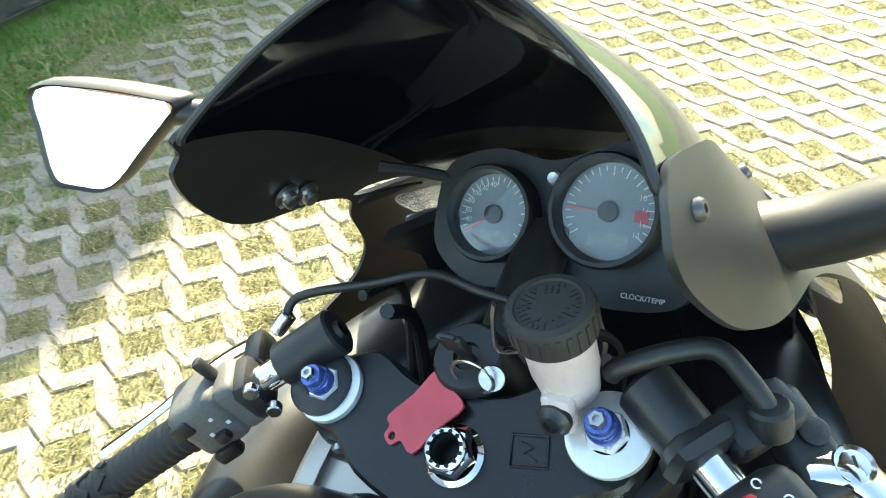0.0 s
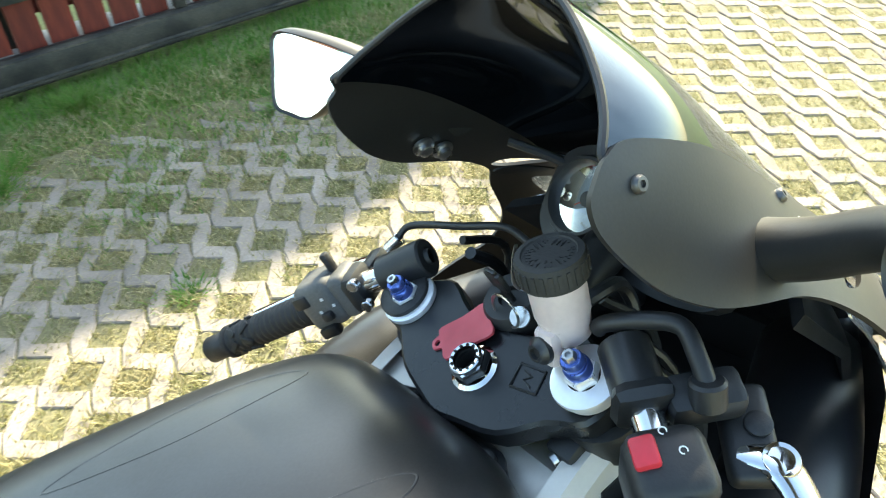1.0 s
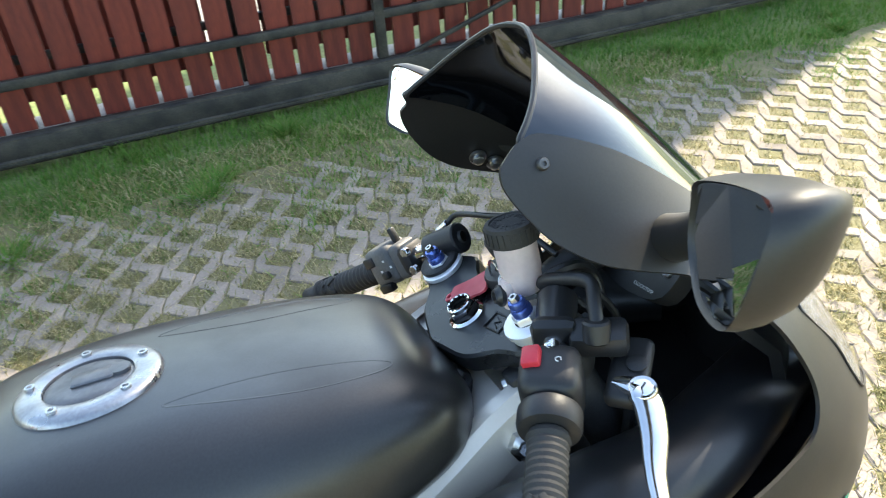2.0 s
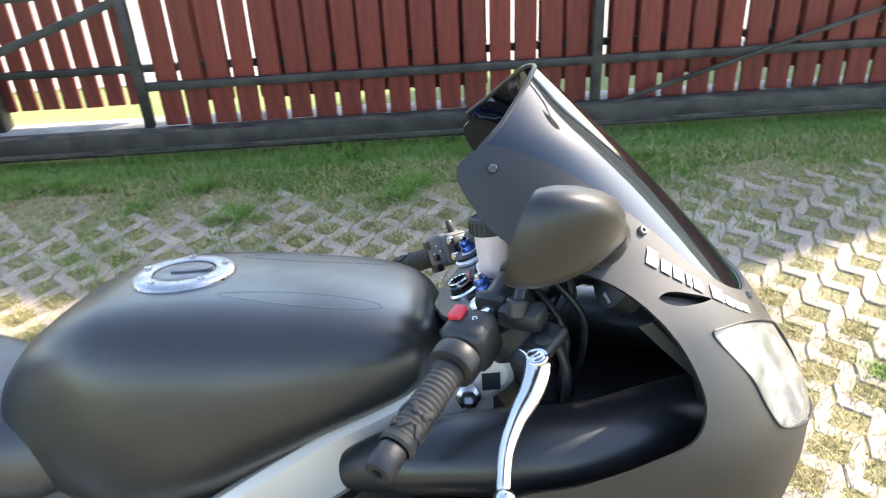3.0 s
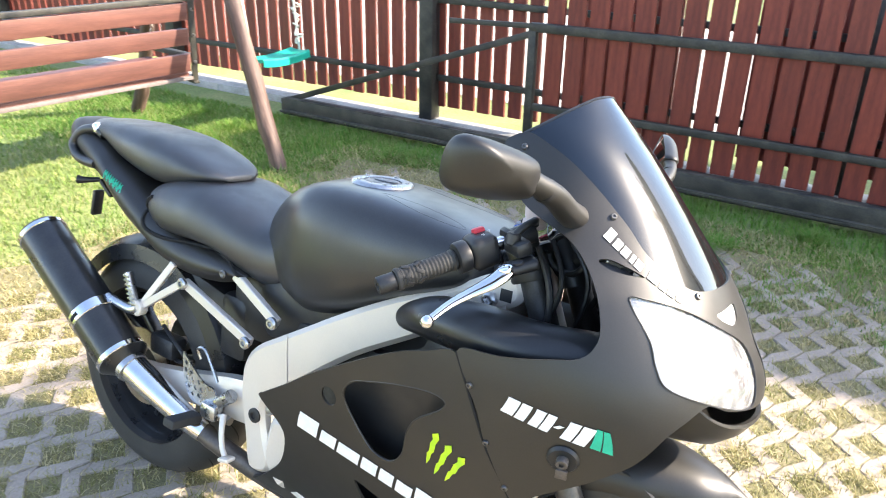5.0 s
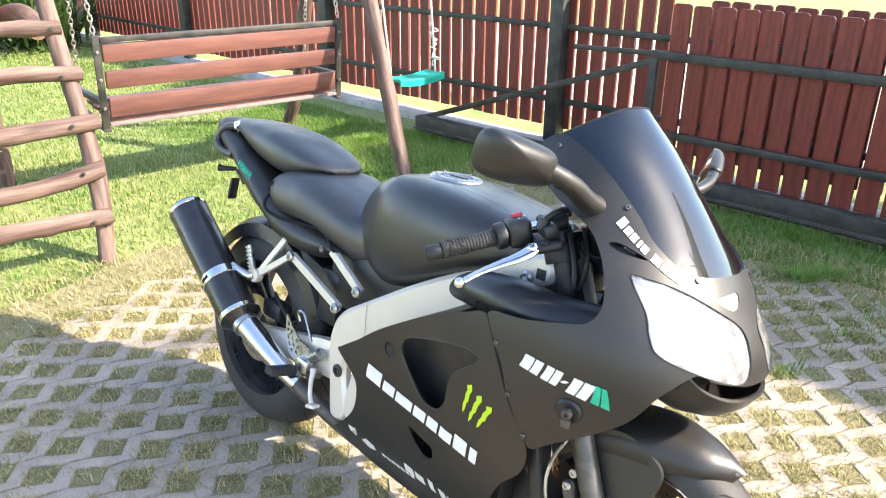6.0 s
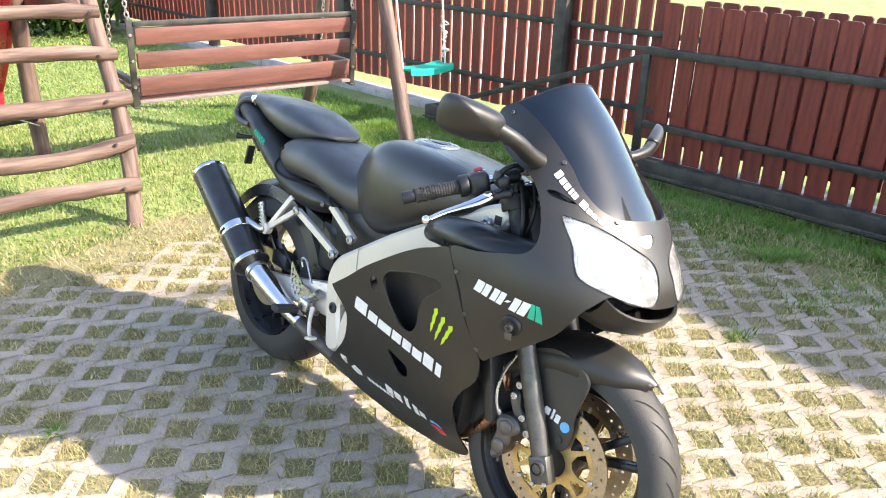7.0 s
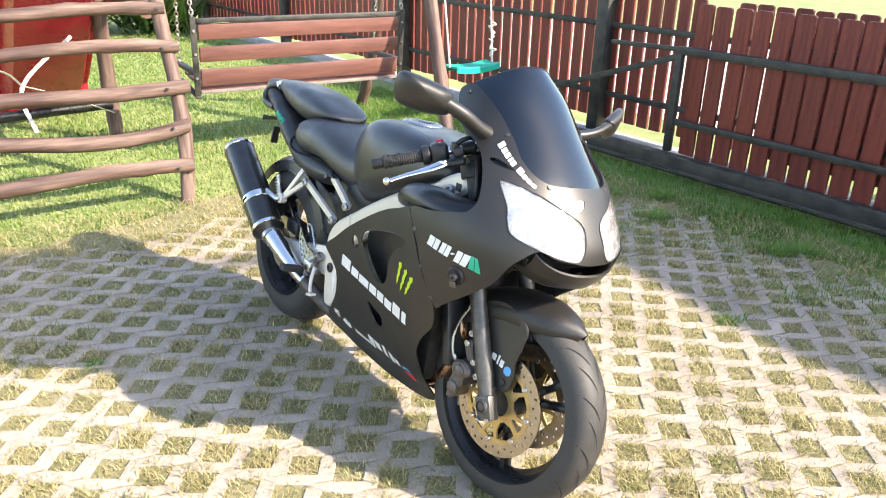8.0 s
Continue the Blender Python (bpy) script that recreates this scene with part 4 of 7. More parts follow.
right_flank = [o for o in moto.children if o.name.startswith("side_fairing")][0]
word = [(0, .140, 0, 1), (.162, .268, 0, .74), (.285, .432, 0, .70), (.450, .552, 0, .74), (.570, .660, 0, .76), (.680, .782, 0, .74), (.802, .905, 0, 1), (.930, .985, 0, .95)]
bars((.684, .477), (1.022, .411), (.694, .517), (1.028, .452), word, white_vinyl, right_flank, .01)
bars((1.122, .694), (1.257, .675), (1.126, .724), (1.264, .710), [(0, .15, 0, 1), (.17, .29, 0, 1), (.34, .45, 0, 1), (.47, .57, 0, 1), (.61, .67, .4, .6), (.71, .83, 0, 1), (.85, .98, 0, 1)], white_vinyl, cowl, 0.06)
bars((1.262, .676), (1.294, .670), (1.268, .712), (1.286, .709), [(0, .46, 0, 1), (.54, 1, 0, 1)], green_vinyl, cowl, 0.05)
bars((1.194, .985), (1.333, .900), (1.199, .998), (1.329, .9095), [(0, .09, 0, 1), (.12, .2, 0, .8), (.22, .3, 0, .8), (.33, .37, 0, .8), (.39, .47, 0, .8), (.55, .66, 0, 1), (.68, .75, 0, .75), (.77, .84, 0, .75), (.86, .93, 0, .75)], white_vinyl, cowl)
for (x0, z0), (x1, z1) in (((1.008, .598), (.988, .532)), ((1.034, .585), (1.004, .516)), ((1.060, .572), (1.026, .512))):
    a, b = Vector((x0, z0)), Vector((x1, z1))
    across = Vector((-(b - a).y, (b - a).x)).normalized()
    edge_out = [a.lerp(b, f) + across * w for f, w in ((-.08, .002), (.08, .0075), (.30, .0045), (.55, .0060), (.66, .0030), (.85, .0035), (1.05, 0))]
    edge_in = [a.lerp(b, f) - across * w for f, w in ((.92, .0025), (.70, .0055), (.62, .0032), (.36, .0060), (.20, .0035), (.06, .0080))]
    strip([tuple(q) for q in edge_out + edge_in], lime_vinyl, right_flank)
bars((.760, .238), (.912, .208), (.768, .276), (.920, .246), [(0, .18, 0, .8), (.22, .40, 0, .8), (.50, .60, 0, 1.15), (.70, .82, 0, 1), (.86, 1, .3, .9)], white_vinyl, right_flank)
strip([(.925, .212), (.950, .222), (.975, .214), (.978, .198), (.955, .190)], red_plastic, right_flank)
strip([(.925, .218), (.940, .236), (.966, .234), (.976, .220), (.950, .228)], blue_vinyl, right_flank)
strip([(.60, .245), (.625, .262), (.650, .252), (.645, .232), (.615, .226)], white_vinyl, right_flank)
bars((.67, .228), (.78, .216), (.672, .244), (.785, .232), [(.02 + .14 * k, .12 + .14 * k, 0, 1) for k in range(7)], white_vinyl, right_flank)


# ---- tank ----
def shape(x, zt, zb, zm, hw, top_round=0.75, low=0.86, n=36, rise=0.85):
    ring = []
    for k in range(n):
        a = 2 * math.pi * k / n
        c, s = math.cos(a), math.sin(a)
        if s >= 0:
            y, z = hw * math.copysign(abs(c) ** top_round, c), zm + (zt - zm) * s ** rise
        else:
            y, z = hw * math.copysign(abs(c) ** 0.40, c) * (1 - (1 - low) * (-s)), zm - (zm - zb) * (-s) ** 0.9
        ring.append(Vector((x, y, z)))
    return ring


def body_loft(name, rows, material, label="", per=4, parent=None, **kw):
    """A rounded body through rows of (x, top, bottom, widest height, half width)."""
    line = np.array(rows)
    t = np.arange(len(rows))
    fine = np.linspace(0, len(rows) - 1, per * (len(rows) - 1) + 1)
    cols = []
    for c in line.T:
        pts = curve_points([(float(v), 0, 0) for v in c], per)
        cols.append([p.x for p in pts])
    bm = bmesh.new()
    loft(bm, [shape(*vals, **kw) for vals in zip(*cols)])
    return part(name, bm, material, parent or moto, label, smooth=60)


tank = body_loft("fuel_tank", [(.393, .775, .700, .740, .05), (.412, .822, .672, .750, .085), (.45, .868, .655, .765, .110), (.49, .898, .645, .772, .131), (.53, .916, .638, .778, .150), (.57, .926, .636, .785, .163),
                               (.64, .930, .655, .790, .173), (.71, .929, .685, .795, .173), (.80, .921, .735, .805, .166), (.87, .912, .765, .820, .155), (.925, .899, .785, .830, .141), (.957, .880, .795, .832, .116), (.976, .852, .805, .830, .075)],
                 tank_paint, "matt black fuel tank with a sharp shoulder", top_round=0.42, low=0.92, rise=0.64)
bm = bmesh.new()
lid_grey = surface("grey lid", (0.16, 0.16, 0.165), 0.4, 0.4, (0.11, 0.11, 0.115), 40)
CAP = Vector((.638, .006, .9285))
up = Vector((-0.01, 0, 1)).normalized()
lathe(bm, [(.041, .001), (.041, .006), (.044, .0075), (.062, .0065), (.066, .003), (.067, -.003)], CAP, up, 48)
cap = part("filler_cap", bm, cap_alloy, tank, "bright filler ring with a black lockable lid")
bm = bmesh.new()
lathe(bm, [(0, .0065), (.030, .0065), (.036, .0055), (.0405, .003), (.0405, -.001)], CAP, up, 48)
part("lid", bm, lid_grey, cap)
bm = bmesh.new()
box(bm, CAP + Vector((.004, 0, .008)), (.038, .022, .004), None, .002)
lathe(bm, [(0, .0), (.010, .0), (.010, .004), (0, .005)], CAP + Vector((.028, 0, .006)), up, 20)
part("lock_flap", bm, lid_grey, cap)
for k in range(5):
    a = 2 * math.pi * k / 5 + 0.4
    bm = bmesh.new()
    lathe(bm, [(.0048, .0), (.0048, .003), (.0028, .003), (.0026, .001), (0, .001)], CAP + Vector((.0525 * math.cos(a), .0525 * math.sin(a), .0068)), up, 12)
    part("screw", bm, steel, cap)
from mathutils.bvhtree import BVHTree
tank_skin = BVHTree.FromPolygons([v.co for v in tank.data.vertices], [tuple(f.vertices) for f in tank.data.polygons])


def on_tank(x, y, lift=0.0):
    hit = tank_skin.ray_cast(Vector((x, y, 1.2)), Vector((0, 0, -1)))[0]
    return hit + Vector((0, 0, lift))


for s in (-1, 1):  # raised outline of the recess ahead of the cap
    ring = [(.70, .072), (.76, .090), (.83, .098), (.885, .090), (.90, .076), (.86, .066), (.78, .060)]
    bm = bmesh.new()
    tube(bm, [on_tank(q.x, s * q.y, -.0012) for q in curve_points([(x, y, 0) for x, y in ring], 4, True)], 0.0016, n=8, per=2, closed=True)
    part("recess_edge", bm, tank_paint, tank)

# ---- seats and tail ----
seat = body_loft("rider_seat", [(.030, .79, .748, .768, .095), (.048, .815, .722, .765, .126), (.10, .836, .706, .758, .148), (.16, .846, .705, .757, .153), (.22, .847, .707, .757, .153), (.29, .832, .702, .748, .149), (.35, .812, .675, .738, .139), (.395, .793, .655, .728, .127),
                                (.44, .787, .652, .72, .118), (.475, .793, .668, .72, .110), (.498, .80, .70, .74, .09)], vinyl, "dark grey vinyl rider seat", top_round=0.5, low=0.97, rise=0.8)
body_loft("pillion_seat", [(-.302, .905, .893, .90, .02), (-.288, .917, .888, .903, .048), (-.24, .924, .878, .90, .074), (-.178, .928, .864, .893, .091), (-.113, .930, .838, .880, .103), (-.014, .926, .814, .868, .112), (.06, .917, .809, .862, .112), (.14, .897, .826, .858, .102), (.195, .876, .842, .858, .080), (.222, .860, .848, .854, .045)],
                    vinyl, "dark grey vinyl pillion seat", top_round=0.5, low=0.97, rise=0.8)
tail = body_loft("tail_cowl", [(-.400, .888, .85, .87, .025), (-.385, .905, .825, .868, .055), (-.34, .912, .806, .86, .080), (-.27, .895, .788, .845, .100), (-.17, .862, .755, .815, .120), (-.12, .838, .722, .79, .129), (-.05, .815, .682, .755, .139), (.03, .775, .652, .715, .144), (.10, .742, .624, .682, .147), (.18, .722, .613, .668, .149), (.27, .714, .620, .666, .147), (.33, .706, .641, .672, .143), (.375, .69, .663, .676, .133), (.390, .68, .67, .675, .12)],
                 paint, "matt black tail fairing", top_round=0.5, low=0.80)
seat_skin = BVHTree.FromPolygons([v.co for v in seat.data.vertices], [tuple(f.vertices) for f in seat.data.polygons])
tail_skin = BVHTree.FromPolygons([v.co for v in tail.data.vertices], [tuple(f.vertices) for f in tail.data.polygons])
for s in (-1, 1):
    seam = []
    for q in curve_points([(.078, .792, 0), (.055, .778, 0), (.045, .753, 0), (.060, .716, 0), (.117, .704, 0), (.21, .707, 0), (.305, .706, 0), (.350, .690, 0), (.384, .673, 0)], 5):
        hits = [skin.ray_cast(Vector((q.x, s * .4, q.y)), Vector((0, -s, 0)))[0] for skin in (tail_skin, seat_skin)]
        hits = [h for h in hits if h]
        if hits:
            seam.append(max(hits, key=lambda h: abs(h.y)))
    bm = bmesh.new()
    tube(bm, [Vector((q.x, q.y + s * .001, q.z)) for q in seam], .0048, n=6, per=1)
    part("seat_seam", bm, groove_black, tail)
grab = None
for s in (-1, 1):
    bm = bmesh.new()
    tube(bm, [(-.215, s * .070, .885), (-.245, s * .074, .897), (-.290, s * .084, .884), (-.318, s * .090, .848), (-.292, s * .098, .822), (-.240, s * .106, .815), (-.190, s * .108, .816)], 0.0125, n=14)
    grab = part("grab_rail", bm, tank_paint, moto, "black tubular grab rail")
    bm = bmesh.new()
    rod(bm, (-.236, s * .072, .890), (-.238, s * .078, .913), 0.0125, 0.011, n=16, bevel=0.003)
    part("bolt", bm, chrome, grab)
for s in (-1, 1):  # rear indicator and plate bracket
    bm = bmesh.new()
    tube(bm, [(-.23, s * .07, .765), (-.25, s * .098, .762), (-.266, s * .110, .761)], [.006, .008, .012], n=10)
    part("rear_indicator", bm, trim_black, moto, "small black rear indicator")
bm = bmesh.new()
box(bm, (-.279, -.045, .690), (.012, .030, .072), Matrix.Rotation(radians(10), 3, "Y"), .004)
box(bm, (-.25, -.03, .735), (.06, .03, .012), Matrix.Rotation(radians(35), 3, "Y"), .004)
part("plate_bracket", bm, trim_black, moto, "black number plate bracket")
bm = bmesh.new()
for k in range(5):
    x, z = -.128 + .0165 * k, .806 - .0052 * k
    scrawl = [(x, z - .012), (x + .004, z + .010), (x + .007, z - .006), (x + .011, z + .006), (x + .013, z - .012)]
    tube(bm, [tail_skin.ray_cast(Vector((q.x, -.4, q.y)), Vector((0, 1, 0)))[0] for q in curve_points([(a, b, 0) for a, b in scrawl], 2)], 0.0019, n=5, per=1)
part("tail_decal", bm, green_vinyl, tail, "green scrawl decal")
for x, z in ((.338, .672),):
    for s in (-1, 1):
        bm = bmesh.new()
        lathe(bm, [(0, 0), (.010, 0), (.010, .004), (.006, .006), (0, .003)], (x, s * .140, z), (0, s, 0), 14)
        part("screw", bm, screw_grey, tail)

# ---- frame, subframe, engine ----
def chamfer_plate(bm, outline, y_in, y_out, c=0.006):
    """An upright plate between two distances from the middle, its outer rim chamfered."""
    n = len(outline)
    pts = [Vector(q) for q in outline]
    area = sum(pts[k - 1].x * pts[k].y - pts[k].x * pts[k - 1].y for k in range(n))
    if area < 0:
        pts.reverse()
    inner = []
    for k in range(n):
        t1, t2 = (pts[k] - pts[k - 1]).normalized(), (pts[(k + 1) % n] - pts[k]).normalized()
        w = Vector((-t1.y - t2.y, t1.x + t2.x)).normalized()
        inner.append(pts[k] + w * c)
    sign = 1 if y_out > y_in else -1
    verts, faces = flat_mesh([tuple(q) for q in inner])
    top = [bm.verts.new((v.x, y_out, v.y)) for v in verts]
    mid = [bm.verts.new((q.x, y_out - sign * c, q.y)) for q in pts]
    low = [bm.verts.new((q.x, y_in, q.y)) for q in pts]
    for f in faces:
        bm.faces.new([top[i] for i in f])
    for k in range(n):
        j = (k + 1) % n
        bm.faces.new((mid[k], mid[j], top[j], top[k]))
        bm.faces.new((low[k], low[j], mid[j], mid[k]))
    return bm


def rounded(outline, per=4):
    return [(q.x, q.y) for q in curve_points([(a, b, 0) for a, b in outline], per, True)]


SPAR = [(.470, .256), (.450, .335), (.430, .440), (.437, .500), (.468, .545), (.530, .587), (.590, .625), (.700, .695), (.820, .762), (.905, .800), (.985, .848), (1.040, .862), (1.055, .815), (.985, .770), (.860, .690), (.730, .610), (.615, .520), (.548, .470), (.505, .425), (.512, .360), (.535, .290), (.520, .258)]
for s in (-1, 1):
    bm = bmesh.new()
    chamfer_plate(bm, rounded(SPAR), s * .132, s * .158, .010)
    for v in bm.verts:  # the spars close in towards the headstock
        v.co.y -= s * .075 * max(v.co.x - .62, 0)
    spar = part("frame_spar", bm, alloy, moto, "pale satin alloy frame spar")
    for f in spar.data.polygons:
        f.use_smooth = True
    bm = bmesh.new()
    tube(bm, [(.560, s * .1592, .602), (.563, s * .1596, .565), (.570, s * .1592, .500)], .0014, n=6)
    part("weld", bm, alloy, spar)
    bm = bmesh.new()
    lathe(bm, [(.017, 0), (.017, .004), (.013, .006), (.008, .006), (.007, .002), (0, .002)], (.484, s * .158, .388), (0, s, 0), 24)
    part("pivot_bolt", bm, dark_metal, spar)
    bm = bmesh.new()
    rod(bm, (.512, s * .145, .405), (.545, s * .150, .422), .010, .011, n=14, bevel=.003)
    part("engine_mount", bm, steel, spar)
    bm = bmesh.new()
    lathe(bm, [(.016, 0), (.016, .008), (.011, .012), (.008, .012), (.008, .004), (0, .004)], (1.000, s * .130, .808), (0, s, 0), 6)
    part("mount_bolt", bm, steel, spar)
    bm = bmesh.new()
    box(bm, (1.028, s * .1275, .822), (.022, .002, .022), Matrix.Rotation(radians(-s * 4.3), 3, "Z"), 0)
    part("sticker", bm, trim_black, spar)
    # subframe rails and footrest bracket
    bm = bmesh.new()
    for a, b in (((.430, .138, .540), (.215, .140, .615)), ((.506, .138, .610), (.365, .125, .672))):
        pa, pb = Vector((a[0], s * a[1], a[2])), Vector((b[0], s * b[1], b[2]))
        turn = Matrix(((pb - pa).normalized(), Vector((0, 1, 0)), (pb - pa).normalized().cross(Vector((0, 1, 0))))).transposed()
        box(bm, (pa + pb) / 2, ((pb - pa).length + .01, .016, .023), turn, .0022, 1)
    sub = part("subframe", bm, alloy, moto, "pale alloy subframe rails")
    for x, z in ((.430, .540), (.506, .610), (.215, .616)):
        bm = bmesh.new()
        lathe(bm, [(.014, 0), (.014, .006), (.010, .010), (.006, .010), (.006, .004), (0, .004)], (x, s * .148, z), (0, s, 0), 18)
        part("bolt", bm, steel, sub)
    bm = bmesh.new()
    for b in ((.205, .145, .612), (.165, .135, .650)):
        pa, pb = Vector((.070, s * .155, .515)), Vector((b[0], s * b[1], b[2]))
        turn = Matrix(((pb - pa).normalized(), Vector((0, 1, 0)), (pb - pa).normalized().cross(Vector((0, 1, 0))))).transposed()
        box(bm, (pa + pb) / 2, ((pb - pa).length, .012, .018), turn, .0022, 1)
    rod(bm, (.070, s * .145, .515), (.070, s * .170, .515), .020, n=20, bevel=.003)
    hanger = part("footrest_hanger", bm, alloy, moto, "pale alloy pillion footrest hanger")
    bm = bmesh.new()
    box(bm, (.050, s * .165, .558), (.018, .016, .085), Matrix.Rotation(radians(-22), 3, "Y"), .004)
    for k in range(7):
        box(bm, (.050 - .0095 * (k - 3) * .42, s * .174, .558 + .0105 * (k - 3)), (.02, .004, .004), None, 0)
    part("pillion_footrest", bm, steel, hanger)
    # heel plate, foot rest and pedal
    bm = bmesh.new()
    plate = rounded([(.350 - (.350 - x) * 1.32, z) for x, z in ((.262, .452), (.275, .440), (.315, .402), (.345, .395), (.350, .372), (.320, .345), (.300, .340), (.280, .352), (.266, .395))])
    holes = [circle(.0056, 8, .350 - (.350 - x) * 1.32, z) for x, z in ((.272, .430), (.272, .412), (.286, .412), (.276, .394), (.291, .396), (.307, .396), (.282, .376), (.298, .378), (.314, .380), (.292, .360), (.308, .362))]
    prism(bm, plate, .004, side_plate(-.150 if s < 0 else .154), holes)
    part("heel_plate", bm, steel, moto, "drilled alloy heel plate")
    bm = bmesh.new()
    tube(bm, [(.285, s * .145, .45), (.280, s * .15, .475), (.305, s * .15, .480), (.335, s * .15, .44), (.35, s * .15, .415)], .004, n=8)
    part("heel_loop", bm, steel, moto, "bent steel loop over the heel plate")
    bm = bmesh.new()
    box(bm, (.305, s * .205, .322), (.036, .085, .022), Matrix.Rotation(radians(s * 8), 3, "X"), .005)
    peg = part("foot_rest", bm, rubber, moto, "black rubber foot rest")
    bm = bmesh.new()
    box(bm, (.345, s * .158, .345), (.05, .03, .04), None, .008)
    rod(bm, (.36, s * .15, .37), (.40, s * .152, .40), .016, n=14)
    rod(bm, (.33, s * .15, .34), (.40, s * .15, .335), .010, n=12)
    part("bracket", bm, steel, peg)
bm = bmesh.new()
tube(bm, [(.388, -.160, .352), (.402, -.176, .322), (.415, -.184, .292), (.432, -.190, .276)], [.008, .0065, .006, .006], n=10)
box(bm, (.440, -.192, .274), (.034, .026, .010), Matrix.Rotation(radians(-15), 3, "Y"), .004)
part("brake_pedal", bm, alloy, moto, "alloy rear brake pedal")
bm = bmesh.new()
chamfer_plate(bm, rounded([(.515, .30), (.53, .40), (.58, .42), (.62, .40), (.64, .35), (.62, .28), (.57, .24)]), -.09, -.165, .02)
part("engine_cover", bm, alloy, moto, "pale alloy engine cover")
bm = bmesh.new()
box(bm, (.78, 0, .42), (.50, .25, .42), None, .04)
box(bm, (.95, 0, .60), (.26, .22, .22), Matrix.Rotation(radians(25), 3, "Y"), .03)
part("engine", bm, dark_metal, moto, "dark cast engine behind the fairing")
bm = bmesh.new()
box(bm, (1.105, 0, .46), (.03, .30, .26), Matrix.Rotation(radians(-18), 3, "Y"), .008)
part("radiator", bm, trim_black, moto, "black radiator behind the front wheel")
for y in (-.09, -.03, .03, .09):
    bm = bmesh.new()
    tube(bm, [(1.08, y, .50), (1.12, y, .42), (1.09, y * .9, .30), (.98, y * .6, .20), (.85, y * .4, .165), (.62, y * .2 - .02, .150)], .019, n=10)
    part("exhaust_header", bm, copper, moto, "heat-tinted exhaust header")

# ---- exhaust ----
bm = bmesh.new()
tube(bm, [(.315, -.150, .275), (.26, -.165, .300), (.16, -.180, .345), (.060, -.188, .385)], [.026, .028, .034, .036], n=20)
pipe = part("exhaust_pipe", bm, chrome, moto, "polished exhaust link pipe")
bm = bmesh.new()
tube(bm, [(.60, -.03, .150), (.48, -.08, .185), (.36, -.135, .250), (.300, -.153, .281)], [.022, .0225, .023, .024], n=20)
part("collector_pipe", bm, caliper_grey, pipe, "dull grey collector pipe")
bm = bmesh.new()
lathe(bm, [(.034, -.012), (.0395, -.010), (.0395, .006), (.034, .008)], (.085, -.187, .374), (-.100, -.008, .040), 28)
part("collar", bm, steel, pipe)
can_a, can_b = Vector((.060, -.190, .385)), Vector((-.325, -.180, .622))
bm = bmesh.new()
lathe(bm, [(.030, -.030), (.046, -.014), (.060, .000), (.0605, .02), (.0605, .43), (.058, .440), (.050, .446), (.042, .440), (.030, .40), (0, .40)], can_a, can_b - can_a, 40)
can = part("silencer", bm, can_carbon, moto, "black sleeved oval silencer with polished bands")
for h, w in ((.008, .016), (.145, .030), (.428, .014)):
    bm = bmesh.new()
    lathe(bm, [(.0602, h - w / 2), (.0625, h - w / 2 + .002), (.0625, h + w / 2 - .002), (.0602, h + w / 2)], can_a, can_b - can_a, 40)
    part("band", bm, chrome, can)
d = (can_b - can_a).normalized()
for turn in (-58, -12):  # slots in the middle band
    bm = bmesh.new()
    slot = axes_to(d).inverted() @ Vector((0, -1, 0.2))
    lathe(bm, [(.0622, .139), (.0630, .140), (.0630, .150), (.0622, .151)], can_a, can_b - can_a, 6, start=math.degrees(math.atan2(slot.y, slot.x)) + turn, sweep=26)
    part("slot", bm, groove_black, can)
out_side = axes_to(d).inverted() @ Vector((-.40, -1, -.62))
STICK = math.degrees(math.atan2(out_side.y, out_side.x)) - 17
bm = bmesh.new()
lathe(bm, [(.0608, .315), (.0611, .316), (.0611, .374), (.0608, .375)], can_a, can_b - can_a, 8, start=STICK, sweep=34)
part("sticker", bm, white_vinyl, can)
bm = bmesh.new()
tube(bm, [can_a + d * .145 + Vector((.02, .02, .05)), (.045, -.165, .505), (.070, -.160, .515)], [.012, .012, .014], n=10)
part("hanger_strap", bm, steel, can)


